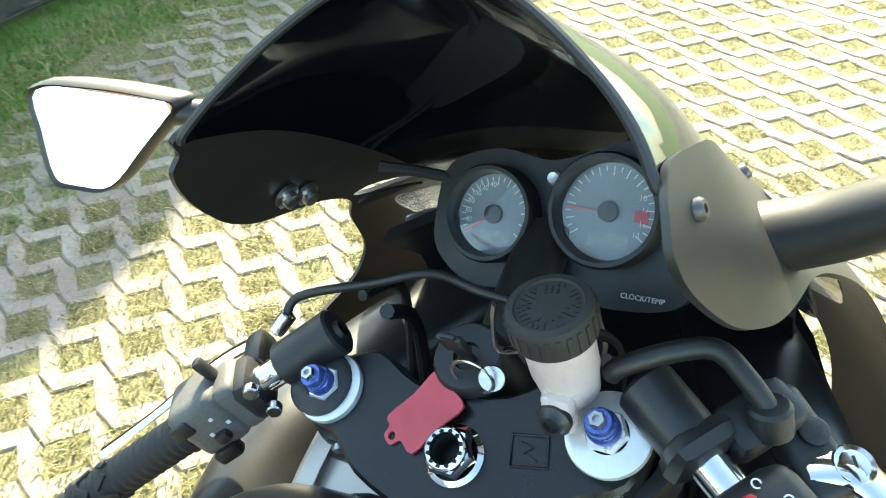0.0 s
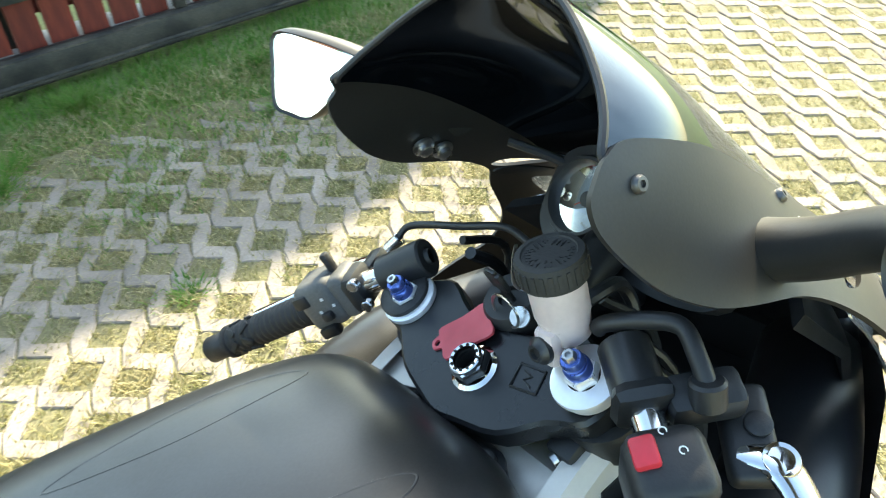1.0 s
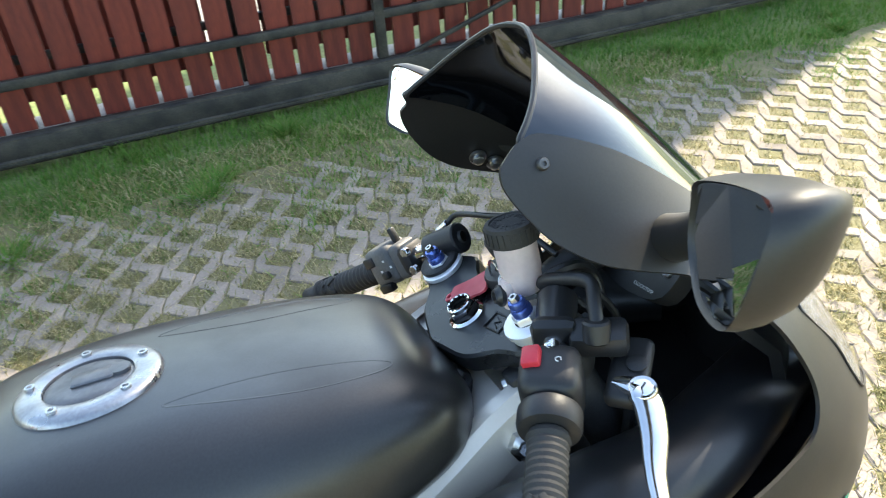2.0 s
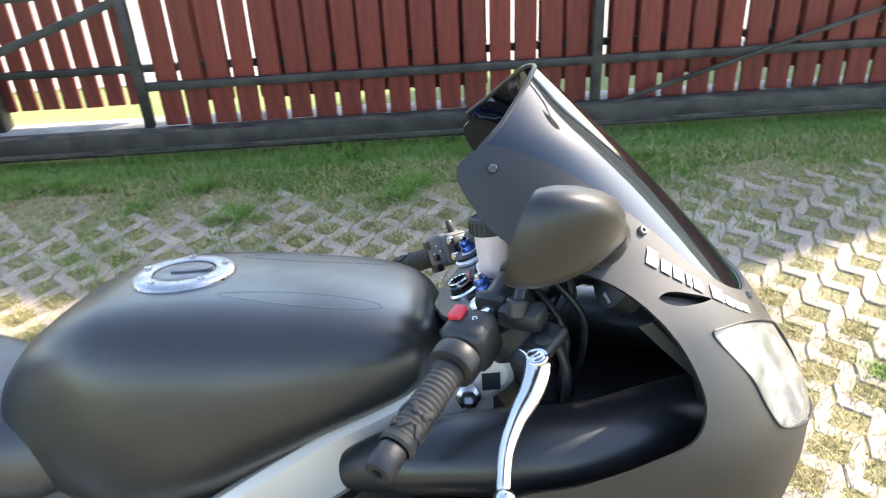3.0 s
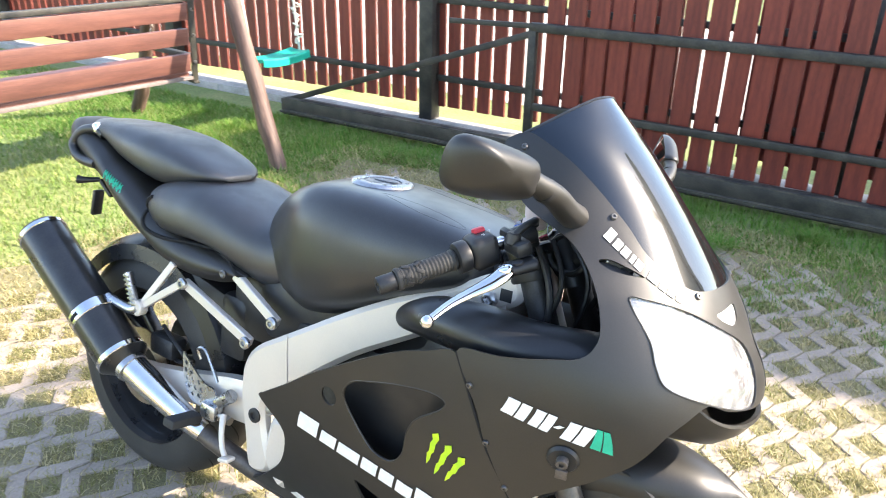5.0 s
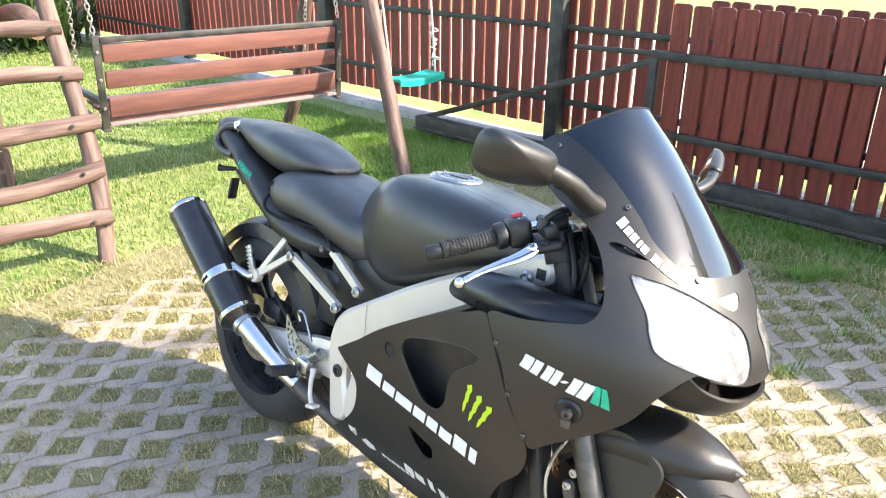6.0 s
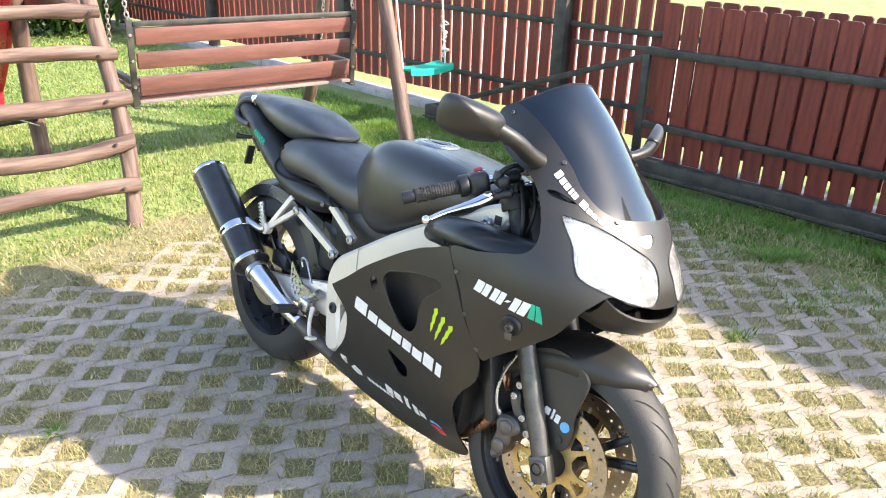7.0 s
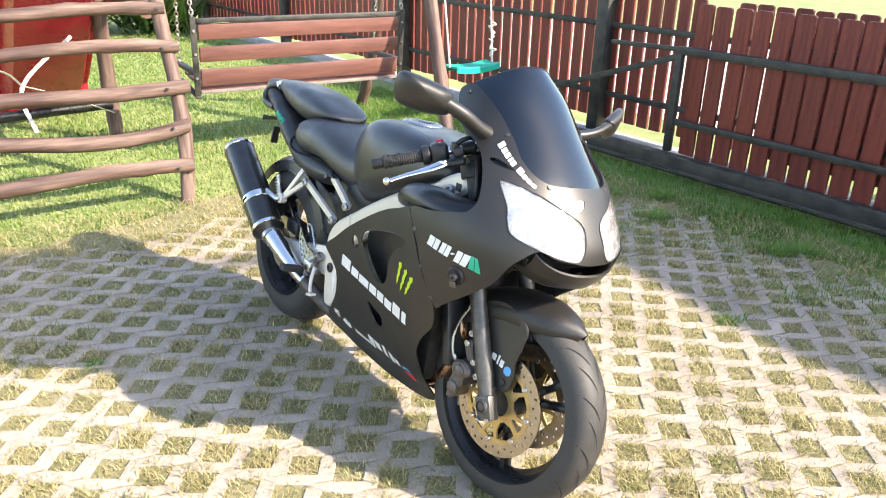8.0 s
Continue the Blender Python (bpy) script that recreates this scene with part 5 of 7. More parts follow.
# ---- wheels ----
def wheel(name, at, radius, width, rim_r, spokes, label):
    hub = Vector(at)
    axle = Vector((0, 1, 0))
    bm = bmesh.new()
    prof = []
    for k in range(25):
        a = math.pi * k / 24
        prof.append((rim_r - .004 + (radius - rim_r + .004) * math.sin(a) ** 0.62, -width / 2 * math.cos(a)))
    prof += [(rim_r - .004, width * .40), (rim_r - .004, -width * .40), prof[0]]
    lathe(bm, prof, hub, axle, 72)
    tyre = part("tyre", bm, tyre_rubber, moto, label, smooth=60)
    # tread grooves: thin dark strips, the cuts' shade in their colour, slanted both ways
    bm = bmesh.new()
    def on_tyre(ang, y, out=.0016):
        c = -y / (width / 2)
        s = math.sqrt(max(1 - c * c, 0))
        r = rim_r - .004 + (radius - rim_r + .004) * s ** .62 + out
        return hub + Vector((r * math.cos(ang), y, r * math.sin(ang)))
    for k in range(26):
        base = 2 * math.pi * k / 26
        for side in (-1, 1):
            off = 0.12 if side > 0 else 0.0
            reach = .42 if k % 2 else .30
            line = [(base + off + .30 * f, side * width * (.04 + reach * f ** 1.5)) for f in np.linspace(0, 1, 7)]
            left, right = [], []
            for i, (ang, y) in enumerate(line):
                w = .0085 * math.sin(math.pi * (i + .6) / 7.2) + .001
                left.append(bm.verts.new(on_tyre(ang - w, y)))
                right.append(bm.verts.new(on_tyre(ang + w, y)))
            for i in range(6):
                bm.faces.new((left[i], right[i], right[i + 1], left[i + 1]))
    part("tread_groove", bm, groove_black, tyre)
    bm = bmesh.new()
    lathe(bm, [(rim_r, -width * .42), (rim_r + .006, -width * .40), (rim_r - .004, -width * .36), (rim_r - .022, -width * .22), (rim_r - .026, 0), (rim_r - .022, width * .22), (rim_r - .004, width * .36), (rim_r + .006, width * .40), (rim_r, width * .42), (rim_r - .012, width * .30), (rim_r - .034, 0), (rim_r - .012, -width * .30), (rim_r, -width * .42)], hub, axle, 72)
    rim = part("rim", bm, gloss_black, moto, "black cast wheel rim")
    for k in range(spokes):
        a = 2 * math.pi * k / spokes + 0.5
        bm = bmesh.new()
        for da in (-.18, .18):
            p0 = hub + Vector((.035 * math.cos(a), 0, .035 * math.sin(a)))
            p1 = hub + Vector(((rim_r - .022) * math.cos(a + da), 0, (rim_r - .022) * math.sin(a + da)))
            turn = Matrix(((p1 - p0).normalized(), Vector((0, 1, 0)), (p1 - p0).normalized().cross(Vector((0, 1, 0))))).transposed()
            box(bm, (p0 + p1) / 2, ((p1 - p0).length, .034, .020), turn, .006)
        part("spoke", bm, gloss_black, rim)
    bm = bmesh.new()
    rod(bm, hub - axle * .055, hub + axle * .055, .046, n=28, bevel=.006)
    part("hub", bm, dark_metal, rim)
    return tyre, rim


FRONT, REAR = Vector((1.292, 0, .287)), Vector((0.0, 0, .315))
front_wheel = wheel("front", FRONT, .290, .122, .226, 3, "black front tyre with slanted tread grooves")
wheel("rear", REAR, .315, .178, .216, 3, "black rear tyre with slanted tread grooves")
bm = bmesh.new()
lathe(bm, [(.0, -.01), (.105, -.01), (.105, .01), (0, .01)], (0, .085, .315), (0, 1, 0), 40)
part("rear_sprocket", bm, dark_metal, moto)
for s in (-1, 1):
    bm = bmesh.new()
    holes = [circle(.004, 8, r * math.cos(a), r * math.sin(a)) for k in range(36) for r, a in ((.136 if k % 2 else .125, 2 * math.pi * k / 36),)]
    inner = circle(.112, 48)
    prism(bm, circle(.149, 72), .005, Matrix.Translation(FRONT + Vector((0, s * .066 + .0025, 0))) @ side_plate(0), [inner, *holes])
    disc = part("brake_disc", bm, disc_steel, moto, "drilled steel brake disc on a gold carrier", smooth=30)
    bm = bmesh.new()
    windows = []
    for k in range(5):
        a = 2 * math.pi * k / 5 + .3
        windows.append([(r * math.cos(a + da), r * math.sin(a + da)) for r, da in ((.055, -.15), (.055, .15), (.076, .35), (.100, .33), (.1035, 0), (.100, -.33), (.076, -.35))])
        a += math.pi / 5
        windows.append([(r * math.cos(a + da), r * math.sin(a + da)) for r, da in ((.064, -.03), (.064, .03), (.098, .19), (.102, 0), (.098, -.19))])
    prism(bm, circle(.113, 48), .005, Matrix.Translation(FRONT + Vector((0, s * .0665 + .0025, 0))) @ side_plate(0), [circle(.038, 24), *windows])
    part("carrier", bm, gold, disc, "gold carrier of the disc", smooth=30)
    for k in range(8):
        a = 2 * math.pi * k / 8
        bm = bmesh.new()
        rod(bm, FRONT + Vector((.108 * math.cos(a), s * .062, .108 * math.sin(a))), FRONT + Vector((.108 * math.cos(a), s * .074, .108 * math.sin(a))), .0085, .007, n=12, bevel=.001)
        part("bobbin", bm, steel, disc)
bm = bmesh.new()
prism(bm, circle(.105, 40), .005, Matrix.Translation(REAR + Vector((0, -.085, 0))) @ side_plate(0), [circle(.06, 24)])
part("rear_disc", bm, disc_steel, moto)
# swingarm, hugger, shock
for s in (-1, 1):
    bm = bmesh.new()
    rows = []
    for x, z, h, y in ((.47, .390, .055, .115), (.36, .375, .05, .118), (.22, .350, .038, .120), (.08, .328, .03, .122), (-.05, .312, .028, .122)):
        rows.append([Vector((x, s * (y + dy), z + dz)) for dy, dz in ((-.016, -h), (.010, -h), (.016, -h * .6), (.016, h * .6), (.010, h), (-.016, h))])
    loft(bm, rows)
    part("swingarm", bm, alloy, moto, "pale alloy swingarm")
bm = bmesh.new()
rows = []
for a in np.linspace(radians(4), radians(140), 18):
    r = .335
    rows.append([REAR + Vector(((r + dr) * math.cos(a), y, (r + dr) * math.sin(a))) for y, dr in ((-.098, -.05), (-.092, -.01), (-.06, .008), (0, .014), (.06, .008), (.092, -.01), (.098, -.05), (.094, -.05), (.088, -.013), (.058, .004), (0, .010), (-.058, .004), (-.088, -.013), (-.094, -.05))])
loft(bm, rows)
part("rear_hugger", bm, gloss_black, moto, "gloss black rear hugger")
bm = bmesh.new()
tube(bm, [(.36, 0, .36), (.33, 0, .50), (.31, 0, .62)], .022, n=14)
for k in range(8):
    lathe(bm, [(.030, 0), (.036, .004), (.030, .008)], (.352 - .005 * k, 0, .40 + .02 * k), (-.2, 0, 1), 20)
part("shock", bm, dark_metal, moto)
bm = bmesh.new()
box(bm, (.20, 0, .56), (.22, .16, .10), Matrix.Rotation(radians(12), 3, "Y"), .02)
box(bm, (.33, -.03, .53), (.09, .14, .16), None, .02)
part("undertray", bm, trim_black, moto)
bm = bmesh.new()
tube(bm, [(.09, -.10, .46), (.18, -.12, .43), (.25, -.13, .40)], .005, n=8)
tube(bm, [(.10, -.09, .40), (.16, -.11, .39), (.22, -.11, .41)], .005, n=8)
part("brake_line", bm, trim_black, moto)
bm = bmesh.new()
box(bm, (.11, -.10, .415), (.09, .05, .055), None, .012)
part("rear_caliper", bm, dark_metal, moto)
# side stand, on the left
bm = bmesh.new()
tube(bm, [(.56, .10, .20), (.50, .19, .10), (.455, .262, .062)], .013, n=10)
box(bm, (.45, .27, .0605), (.07, .04, .012), Matrix.Rotation(radians(11.5), 3, "X"), .003)
part("side_stand", bm, dark_metal, moto, "dark steel side stand")

# ---- forks, front mudguard, calipers ----
FK = Vector((-.428, 0, .904)).normalized()  # up the forks
GK = Vector((.904, 0, .428)).normalized()   # ahead, square to the forks
CK = Vector((1.034, 0, .906))


def cl(u, v, w):
    return CK + GK * u + Vector((0, v, 0)) + FK * w


for s in (-1, 1):
    bm = bmesh.new()
    lathe(bm, [(0, -.722), (.016, -.722), (.022, -.714), (.0235, -.69), (.0235, -.40), (.0252, -.36), (.0262, -.345), (.0262, -.33), (.021, -.325)], CK + Vector((-.038, s * .105, 0)), FK, 26)
    lathe(bm, [(.0205, -.335), (.0205, -.20)], CK + Vector((-.030, s * .105, 0)), FK, 26)
    leg = part("fork_leg", bm, fork_grey, moto, "dull grey fork leg")
    bm = bmesh.new()
    lathe(bm, [(.0245, -.22), (.0245, .010), (.022, .012), (.012, .012)], CK + Vector((-.004, s * .105, 0)), FK, 26)
    part("outer_tube", bm, dark_metal, leg)
    # axle boss with its pinch bolts
    bm = bmesh.new()
    box(bm, FRONT + Vector((.002, s * .112, -.006)), (.052, .036, .068), Matrix.Rotation(radians(-25), 3, "Y"), .006)
    rod(bm, FRONT + Vector((0, s * .095, 0)), FRONT + Vector((0, s * .137, 0)), .021, .019, n=20, bevel=.003)
    boss = part("axle_boss", bm, fork_grey, leg)
    bm = bmesh.new()
    lathe(bm, [(.015, 0), (.015, .004), (.012, .004), (.011, -.002), (0, -.002)], FRONT + Vector((0, s * .136, 0)), (0, s, 0), 18)
    part("axle_end", bm, groove_black, boss)
    for dx in (-.014, .018):
        bm = bmesh.new()
        rod(bm, FRONT + Vector((dx + .010, s * .130, -.036 + dx * .4)), FRONT + Vector((dx + .010, s * .136, -.036 + dx * .4)), .006, n=12, bevel=.001)
        part("pinch_bolt", bm, steel, boss)
    # caliper
    bm = bmesh.new()
    body = [(1.150, .357), (1.168, .366), (1.190, .367), (1.211, .354), (1.214, .336), (1.196, .320), (1.196, .298), (1.186, .288), (1.180, .262), (1.160, .244), (1.147, .252), (1.151, .278), (1.145, .292), (1.151, .318), (1.143, .340)]
    chamfer_plate(bm, rounded(body, 2), s * .046, s * .126, .007)
    cal = part("caliper", bm, caliper_grey, moto, "dark grey four-piston brake caliper")
    for x, z in ((1.178, .337), (1.168, .284)):
        bm = bmesh.new()
        lathe(bm, [(.019, 0), (.019, .004), (.015, .008), (.007, .009), (0, .009)], (x, s * .124, z), (0, s, 0), 18)
        part("piston_cap", bm, caliper_grey, cal)
    bm = bmesh.new()
    arm = [(1.158, .398), (1.157, .418), (1.170, .428), (1.184, .419), (1.190, .390), (1.214, .378), (1.240, .352), (1.236, .332), (1.218, .330), (1.204, .346), (1.180, .362)]
    chamfer_plate(bm, rounded(arm, 2), s * .084, s * .104, .004)
    part("caliper_bracket", bm, caliper_grey, cal)
    for x, z in ((1.170, .415), (1.228, .340), (1.206, .372), (1.178, .447)):
        bm = bmesh.new()
        lathe(bm, [(.010, -.02), (.010, .004), (.008, .006), (.0045, .006), (.004, .002), (0, .002)], (x, s * .106, z), (0, s, 0), 14)
        part("bolt", bm, steel, cal)
    bm = bmesh.new()
    rod(bm, (1.146, s * .112, .356), (1.142, s * .122, .372), .008, .0065, n=12, bevel=.001)
    part("banjo", bm, steel, cal)
    bm = bmesh.new()
    tube(bm, [(1.142, s * .122, .368), (1.134, s * .125, .395), (1.130, s * .124, .43), (1.136, s * .118, .475), (1.152, s * .11, .52), (1.165, s * .09, .62)], .0042, n=8)
    part("brake_hose", bm, steel, cal)
rows = []
for k, a in enumerate(np.linspace(radians(57.5), radians(156), 26)):
    f = k / 25
    r = .302 - .006 * math.sin(f * math.pi)
    w = .050 + .038 * min(f / .30, 1.0)
    point = min(f / .10, 1.0)
    w *= 0.22 + 0.78 * point ** .7
    drop = .012 + .048 * min(f / .22, 1)
    section = [(-w * 1.02, -drop), (-w, -drop * .45), (-w * .8, .002), (-w * .4, .014), (0, .018), (w * .4, .014), (w * .8, .002), (w, -drop * .45), (w * 1.02, -drop)]
    rows.append([FRONT + Vector(((r + dr) * math.cos(a), y, (r + dr) * math.sin(a))) for y, dr in section] + [FRONT + Vector(((r + dr - .004) * math.cos(a), y * .96, (r + dr - .004) * math.sin(a))) for y, dr in reversed(section)])
bm = bmesh.new()
loft(bm, rows)
guard = part("front_mudguard", bm, paint, moto, "matt black front mudguard", smooth=50)
for s in (-1, 1):
    bm = bmesh.new()
    flap = rounded([(1.176, .530), (1.215, .560), (1.265, .566), (1.312, .548), (1.343, .518), (1.335, .464), (1.329, .419), (1.334, .366), (1.319, .334), (1.287, .330), (1.255, .345), (1.215, .440)])
    chamfer_plate(bm, flap, s * .080, s * .087, .003)
    fl = part("fork_shield", bm, paint, guard)
    if s < 0:
        bm = bmesh.new()
        for x, z, w, h in ((1.256, .412, .016, .018), (1.273, .410, .006, .026), (1.287, .404, .013, .020)):
            box(bm, (x, -.0876, z), (w, .0008, h), Matrix.Rotation(radians(8), 3, "Y"), 0)
        part("decal", bm, white_vinyl, fl)
        bm = bmesh.new()
        lathe(bm, [(0, .0002), (.013, .0002), (.013, .001), (0, .001)], (1.311, -.0868, .393), (0, -1, 0), 20)
        part("decal", bm, blue_vinyl, fl)
    bm = bmesh.new()
    lathe(bm, [(.010, 0), (.010, .004), (.005, .005), (0, .003)], (1.303, s * .087, .357), (0, s, 0), 14)
    part("screw", bm, dark_metal, fl)
STEER = radians(5.5)  # bars, forks and front wheel stand turned a little to the left
steered = Matrix.Translation(CK) @ Matrix.Rotation(STEER, 4, FK) @ Matrix.Translation(-CK)
for ob in moto.children:
    if ob.name.split(".")[0] in ("fork_leg", "caliper", "front_mudguard", "brake_disc") or ob in front_wheel:
        ob.matrix_basis = steered @ ob.matrix_basis


# ---- top clamp, fork caps, stem nut ----
clamp_ring = [(.034, .070), (.016, .035), (.012, 0), (.016, -.035), (.034, -.070), (.038, -.105), (.028, -.132), (0, -.141), (-.040, -.132), (-.058, -.100), (-.066, -.060), (-.073, -.020), (-.0755, .002), (-.070, .022), (-.054, .062), (-.042, .100), (-.030, .132), (0, .141), (.028, .132), (.038, .105)]
clamp_at = Matrix((GK, Vector((0, 1, 0)), FK)).transposed().to_4x4()
clamp_at = Matrix.Translation((CK.x - .004, -.009, CK.z)) @ (Matrix.Rotation(STEER, 4, FK) @ clamp_at)


def clamp_plate(bm, ring, w0, w1, c=0.003):
    """A plate square to the forks with a chamfered upper rim."""
    pts = [Vector(q) for q in rounded(ring, 3)]
    n = len(pts)
    area = sum(pts[k - 1].x * pts[k].y - pts[k].x * pts[k - 1].y for k in range(n))
    if area < 0:
        pts.reverse()
    inner = []
    for k in range(n):
        t1, t2 = (pts[k] - pts[k - 1]).normalized(), (pts[(k + 1) % n] - pts[k]).normalized()
        inner.append(pts[k] + Vector((-t1.y - t2.y, t1.x + t2.x)).normalized() * c)
    verts, faces = flat_mesh([tuple(q) for q in inner])
    top = [bm.verts.new(clamp_at @ Vector((v.x, v.y, w1))) for v in verts]
    mid = [bm.verts.new(clamp_at @ Vector((q.x, q.y, w1 - c))) for q in pts]
    low = [bm.verts.new(clamp_at @ Vector((q.x, q.y, w0))) for q in pts]
    for f in faces:
        bm.faces.new([top[i] for i in f])
    for k in range(n):
        j = (k + 1) % n
        bm.faces.new((mid[k], mid[j], top[j], top[k]))
        bm.faces.new((low[k], low[j], mid[j], mid[k]))
    return bm


bm = bmesh.new()
clamp_plate(bm, [(u * (.72 if abs(v) > .09 else 1.0), v * (.91 if abs(v) > .09 else 1.0) + .008) for u, v in clamp_ring], -.022, 0)
clamp = part("top_clamp", bm, gloss_black, moto, "gloss black top fork clamp")
bm = bmesh.new()
clamp_plate(bm, [(.030, .10), (.01, .04), (.01, -.04), (.030, -.10), (.030, -.135), (-.03, -.135), (-.055, -.05), (-.055, .05), (-.03, .135), (.030, .135)], -.235, -.20)
part("lower_clamp", bm, dark_metal, moto, "dark lower fork clamp")
bm = bmesh.new()
badge = [clamp_at @ Vector((u, v, .0008)) for u, v in ((-.009, -.036), (-.007, -.060), (-.026, -.063), (-.029, -.039))]
tube(bm, badge, .0011, n=6, per=1, closed=True)
part("badge_rim", bm, trim_black, clamp)
bm = bmesh.new()
tube(bm, [clamp_at @ Vector((u, v, .0004)) for u, v in ((-.013, -.043), (-.015, -.052), (-.020, -.046), (-.023, -.055))], .0008, n=6, per=1)
part("badge_sign", bm, trim_black, clamp)
for s in (-1, 1):
    at = Vector((1.023, .099, .896)) if s > 0 else Vector((1.035, -.108, .913))
    bm = bmesh.new()
    lathe(bm, [(.0235, -.002), (.0235, .006), (.0262, .0065), (.0265, .009), (.0258, .011), (.0225, .0118), (.013, .0125)], at, FK, 36)
    collar = part("fork_cap", bm, white_alloy, moto, "silver fork cap with a blue adjuster")
    bm = bmesh.new()
    lathe(bm, [(.0135, .0125), (.0135, .018), (.0122, .020), (.007, .020)], at, FK, 6)
    part("hex", bm, white_alloy, collar)
    bm = bmesh.new()
    lathe(bm, [(.0102, .019), (.0102, .026), (.0090, .0275), (.0086, .0275), (.0086, .0295), (.0078, .030), (.0086, .0305), (.0086, .034), (.0075, .036), (.005, .036)], at, FK, 20)
    part("adjuster", bm, blue_alloy, collar, "blue anodised adjuster")
    bm = bmesh.new()
    lathe(bm, [(.0054, .035), (.0054, .0395), (.0046, .041), (.0025, .041), (.0025, .038), (0, .038)], at, FK, 6)
    part("adjuster_screw", bm, steel, collar)
    # clip-on clamp under the top clamp, and its pinch bolts
    bm = bmesh.new()
    lathe(bm, [(.0246, -.062), (.034, -.062), (.0355, -.058), (.0355, -.028), (.034, -.024), (.0246, -.024)], at, FK, 28)
    box(bm, cl(-.036, s * .100, -.043), (.022, .026, .036), Matrix((GK, Vector((0, 1, 0)), FK)).transposed(), .004)
    ring = part("bar_clamp", bm, trim_black, moto, "black handlebar clamp")
    for w in (-.034, -.052):
        bm = bmesh.new()
        rod(bm, cl(-.046, s * .098, w), cl(-.052, s * .096, w), .006, n=12, bevel=.001)
        part("bolt", bm, steel, ring)
stem_at = cl(-.033, -.013, .001)
bm = bmesh.new()
lathe(bm, [(.0205, 0), (.0205, .003), (.0170, .005)], stem_at, FK, 36)
lathe(bm, [(.0172, .005), (.0172, .012), (.0155, .015), (.0125, .015)], stem_at, FK, 6)
lathe(bm, [(.0142, .015), (.0142, .019), (.0130, .020), (.0105, .0195), (.0100, .012)], stem_at, FK, 28)
nut = part("stem_nut", bm, chrome, moto, "bright hexagonal stem nut")
for k in range(12):
    a = 2 * math.pi * k / 12
    bm = bmesh.new()
    box(bm, stem_at + FK * .0197 + (GK * math.cos(a) + Vector((0, 1, 0)) * math.sin(a)) * .0112, (.0022, .0022, .0016), Matrix.Rotation(0, 3, "Z"), 0)
    part("nut_slot", bm, trim_black, nut)
bm = bmesh.new()
lathe(bm, [(.0101, .016), (.0098, -.004), (0, -.006)], stem_at, FK, 28)
part("stem_bore", bm, groove_black, nut)
bm = bmesh.new()
rod(bm, stem_at - FK * .21, stem_at - FK * .02, .030, n=28, bevel=.003)
part("head_tube", bm, alloy, moto)
# headstock casting behind the clamp, tank bracket and bolts
bm = bmesh.new()
loft(bm, [[Vector((x, y, z)) for x, z in ((.935, .80), (.955, .825), (1.00, .845), (1.03, .830), (1.03, .76), (.96, .74))] for y in (-.125, -.08, -.035, .035, .08, .125)])
part("headstock", bm, alloy, moto, "bare cast alloy headstock")
bm = bmesh.new()
tube(bm, [cl(-.034 + .040 * math.cos(a), .040 * math.sin(a), -.052) for a in np.linspace(1.7, 4.6, 9)], .005, n=8, per=2)
part("weld_bead", bm, steel, moto)
bm = bmesh.new()
tube(bm, [(.945, -.085, .838), (.966, -.047, .846), (.955, 0, .842), (.966, .055, .842), (.945, .090, .832)], .020, n=12, flat=.45)
bracket = part("tank_bracket", bm, trim_black, moto, "black tank bracket")
for y in (-.061, .036):
    bm = bmesh.new()
    lathe(bm, [(.015, 0), (.015, .004), (.010, .006)], (.968, y, .846), (-.25, 0, 1), 24)
    lathe(bm, [(.0095, .005), (.0095, .013), (.007, .015), (.005, .015), (.005, .011), (0, .011)], (.968, y, .846), (-.25, 0, 1), 20)
    part("bolt", bm, dark_metal, bracket)
# ignition, key, ring and tag
IG = cl(.030, -.002, 0)
bm = bmesh.new()
lathe(bm, [(.026, -.09), (.026, .010), (.023, .014), (.010, .014), (.009, .010), (0, .010)], IG, FK, 28)
lock = part("ignition_lock", bm, trim_black, moto, "black ignition lock")
bm = bmesh.new()
box(bm, IG + FK * .030, (.004, .012, .040), Matrix((GK, Vector((0, 1, 0)), FK)).transposed(), .0015)
box(bm, IG + FK * .036, (.006, .020, .022), Matrix((GK, Vector((0, 1, 0)), FK)).transposed(), .003)
key = part("key", bm, trim_black, lock)
RING = cl(.016, -.014, .018)
bm = bmesh.new()
for off in (0, .0018):
    tube(bm, [RING + FK * off + (GK * .35 + FK * .94) * (.015 * math.cos(a)) + Vector((0, .015 * math.sin(a), 0)) for a in np.linspace(0, 2 * math.pi, 17)[:-1]], .0010, n=6, per=2, closed=True)
part("key_ring", bm, steel, key)
bm = bmesh.new()
lathe(bm, [(0, 0), (.0085, 0), (.009, .0012), (.0085, .0024), (0, .0024)], cl(.020, -.024, .012), (-.75, -.35, .55), 24)
part("key_disc", bm, steel, key, "round steel key fob")
tx = Vector((1.040, .014, .9235)) - Vector((1.004, .045, .8985))
tx.normalize()
tn = FK.copy()
tn = (tn - tx * tn.dot(tx)).normalized()
ty = tn.cross(tx)
TAG = Matrix((tx, ty, tn)).transposed().to_4x4()
TAG.translation = Vector((1.021, .016, .9060))
bm = bmesh.new()
w, h = .0175, .0235
ring = rounded([(h, -w * .96), (h, 0), (h, w * .98), (0, w * .90), (-h, w), (-h - .001, w * .2), (-h - .009, w * .35), (-h - .0115, w * .75), (-h - .009, w * 1.02), (-h * .9, w * 1.02)][:4] + [(-h, w * .98), (-h - .003, w * .6), (-h - .010, w * .45), (-h - .010, -w * .05), (-h - .002, -w * .2), (-h, -w * .96), (0, -w * .90)], 3)
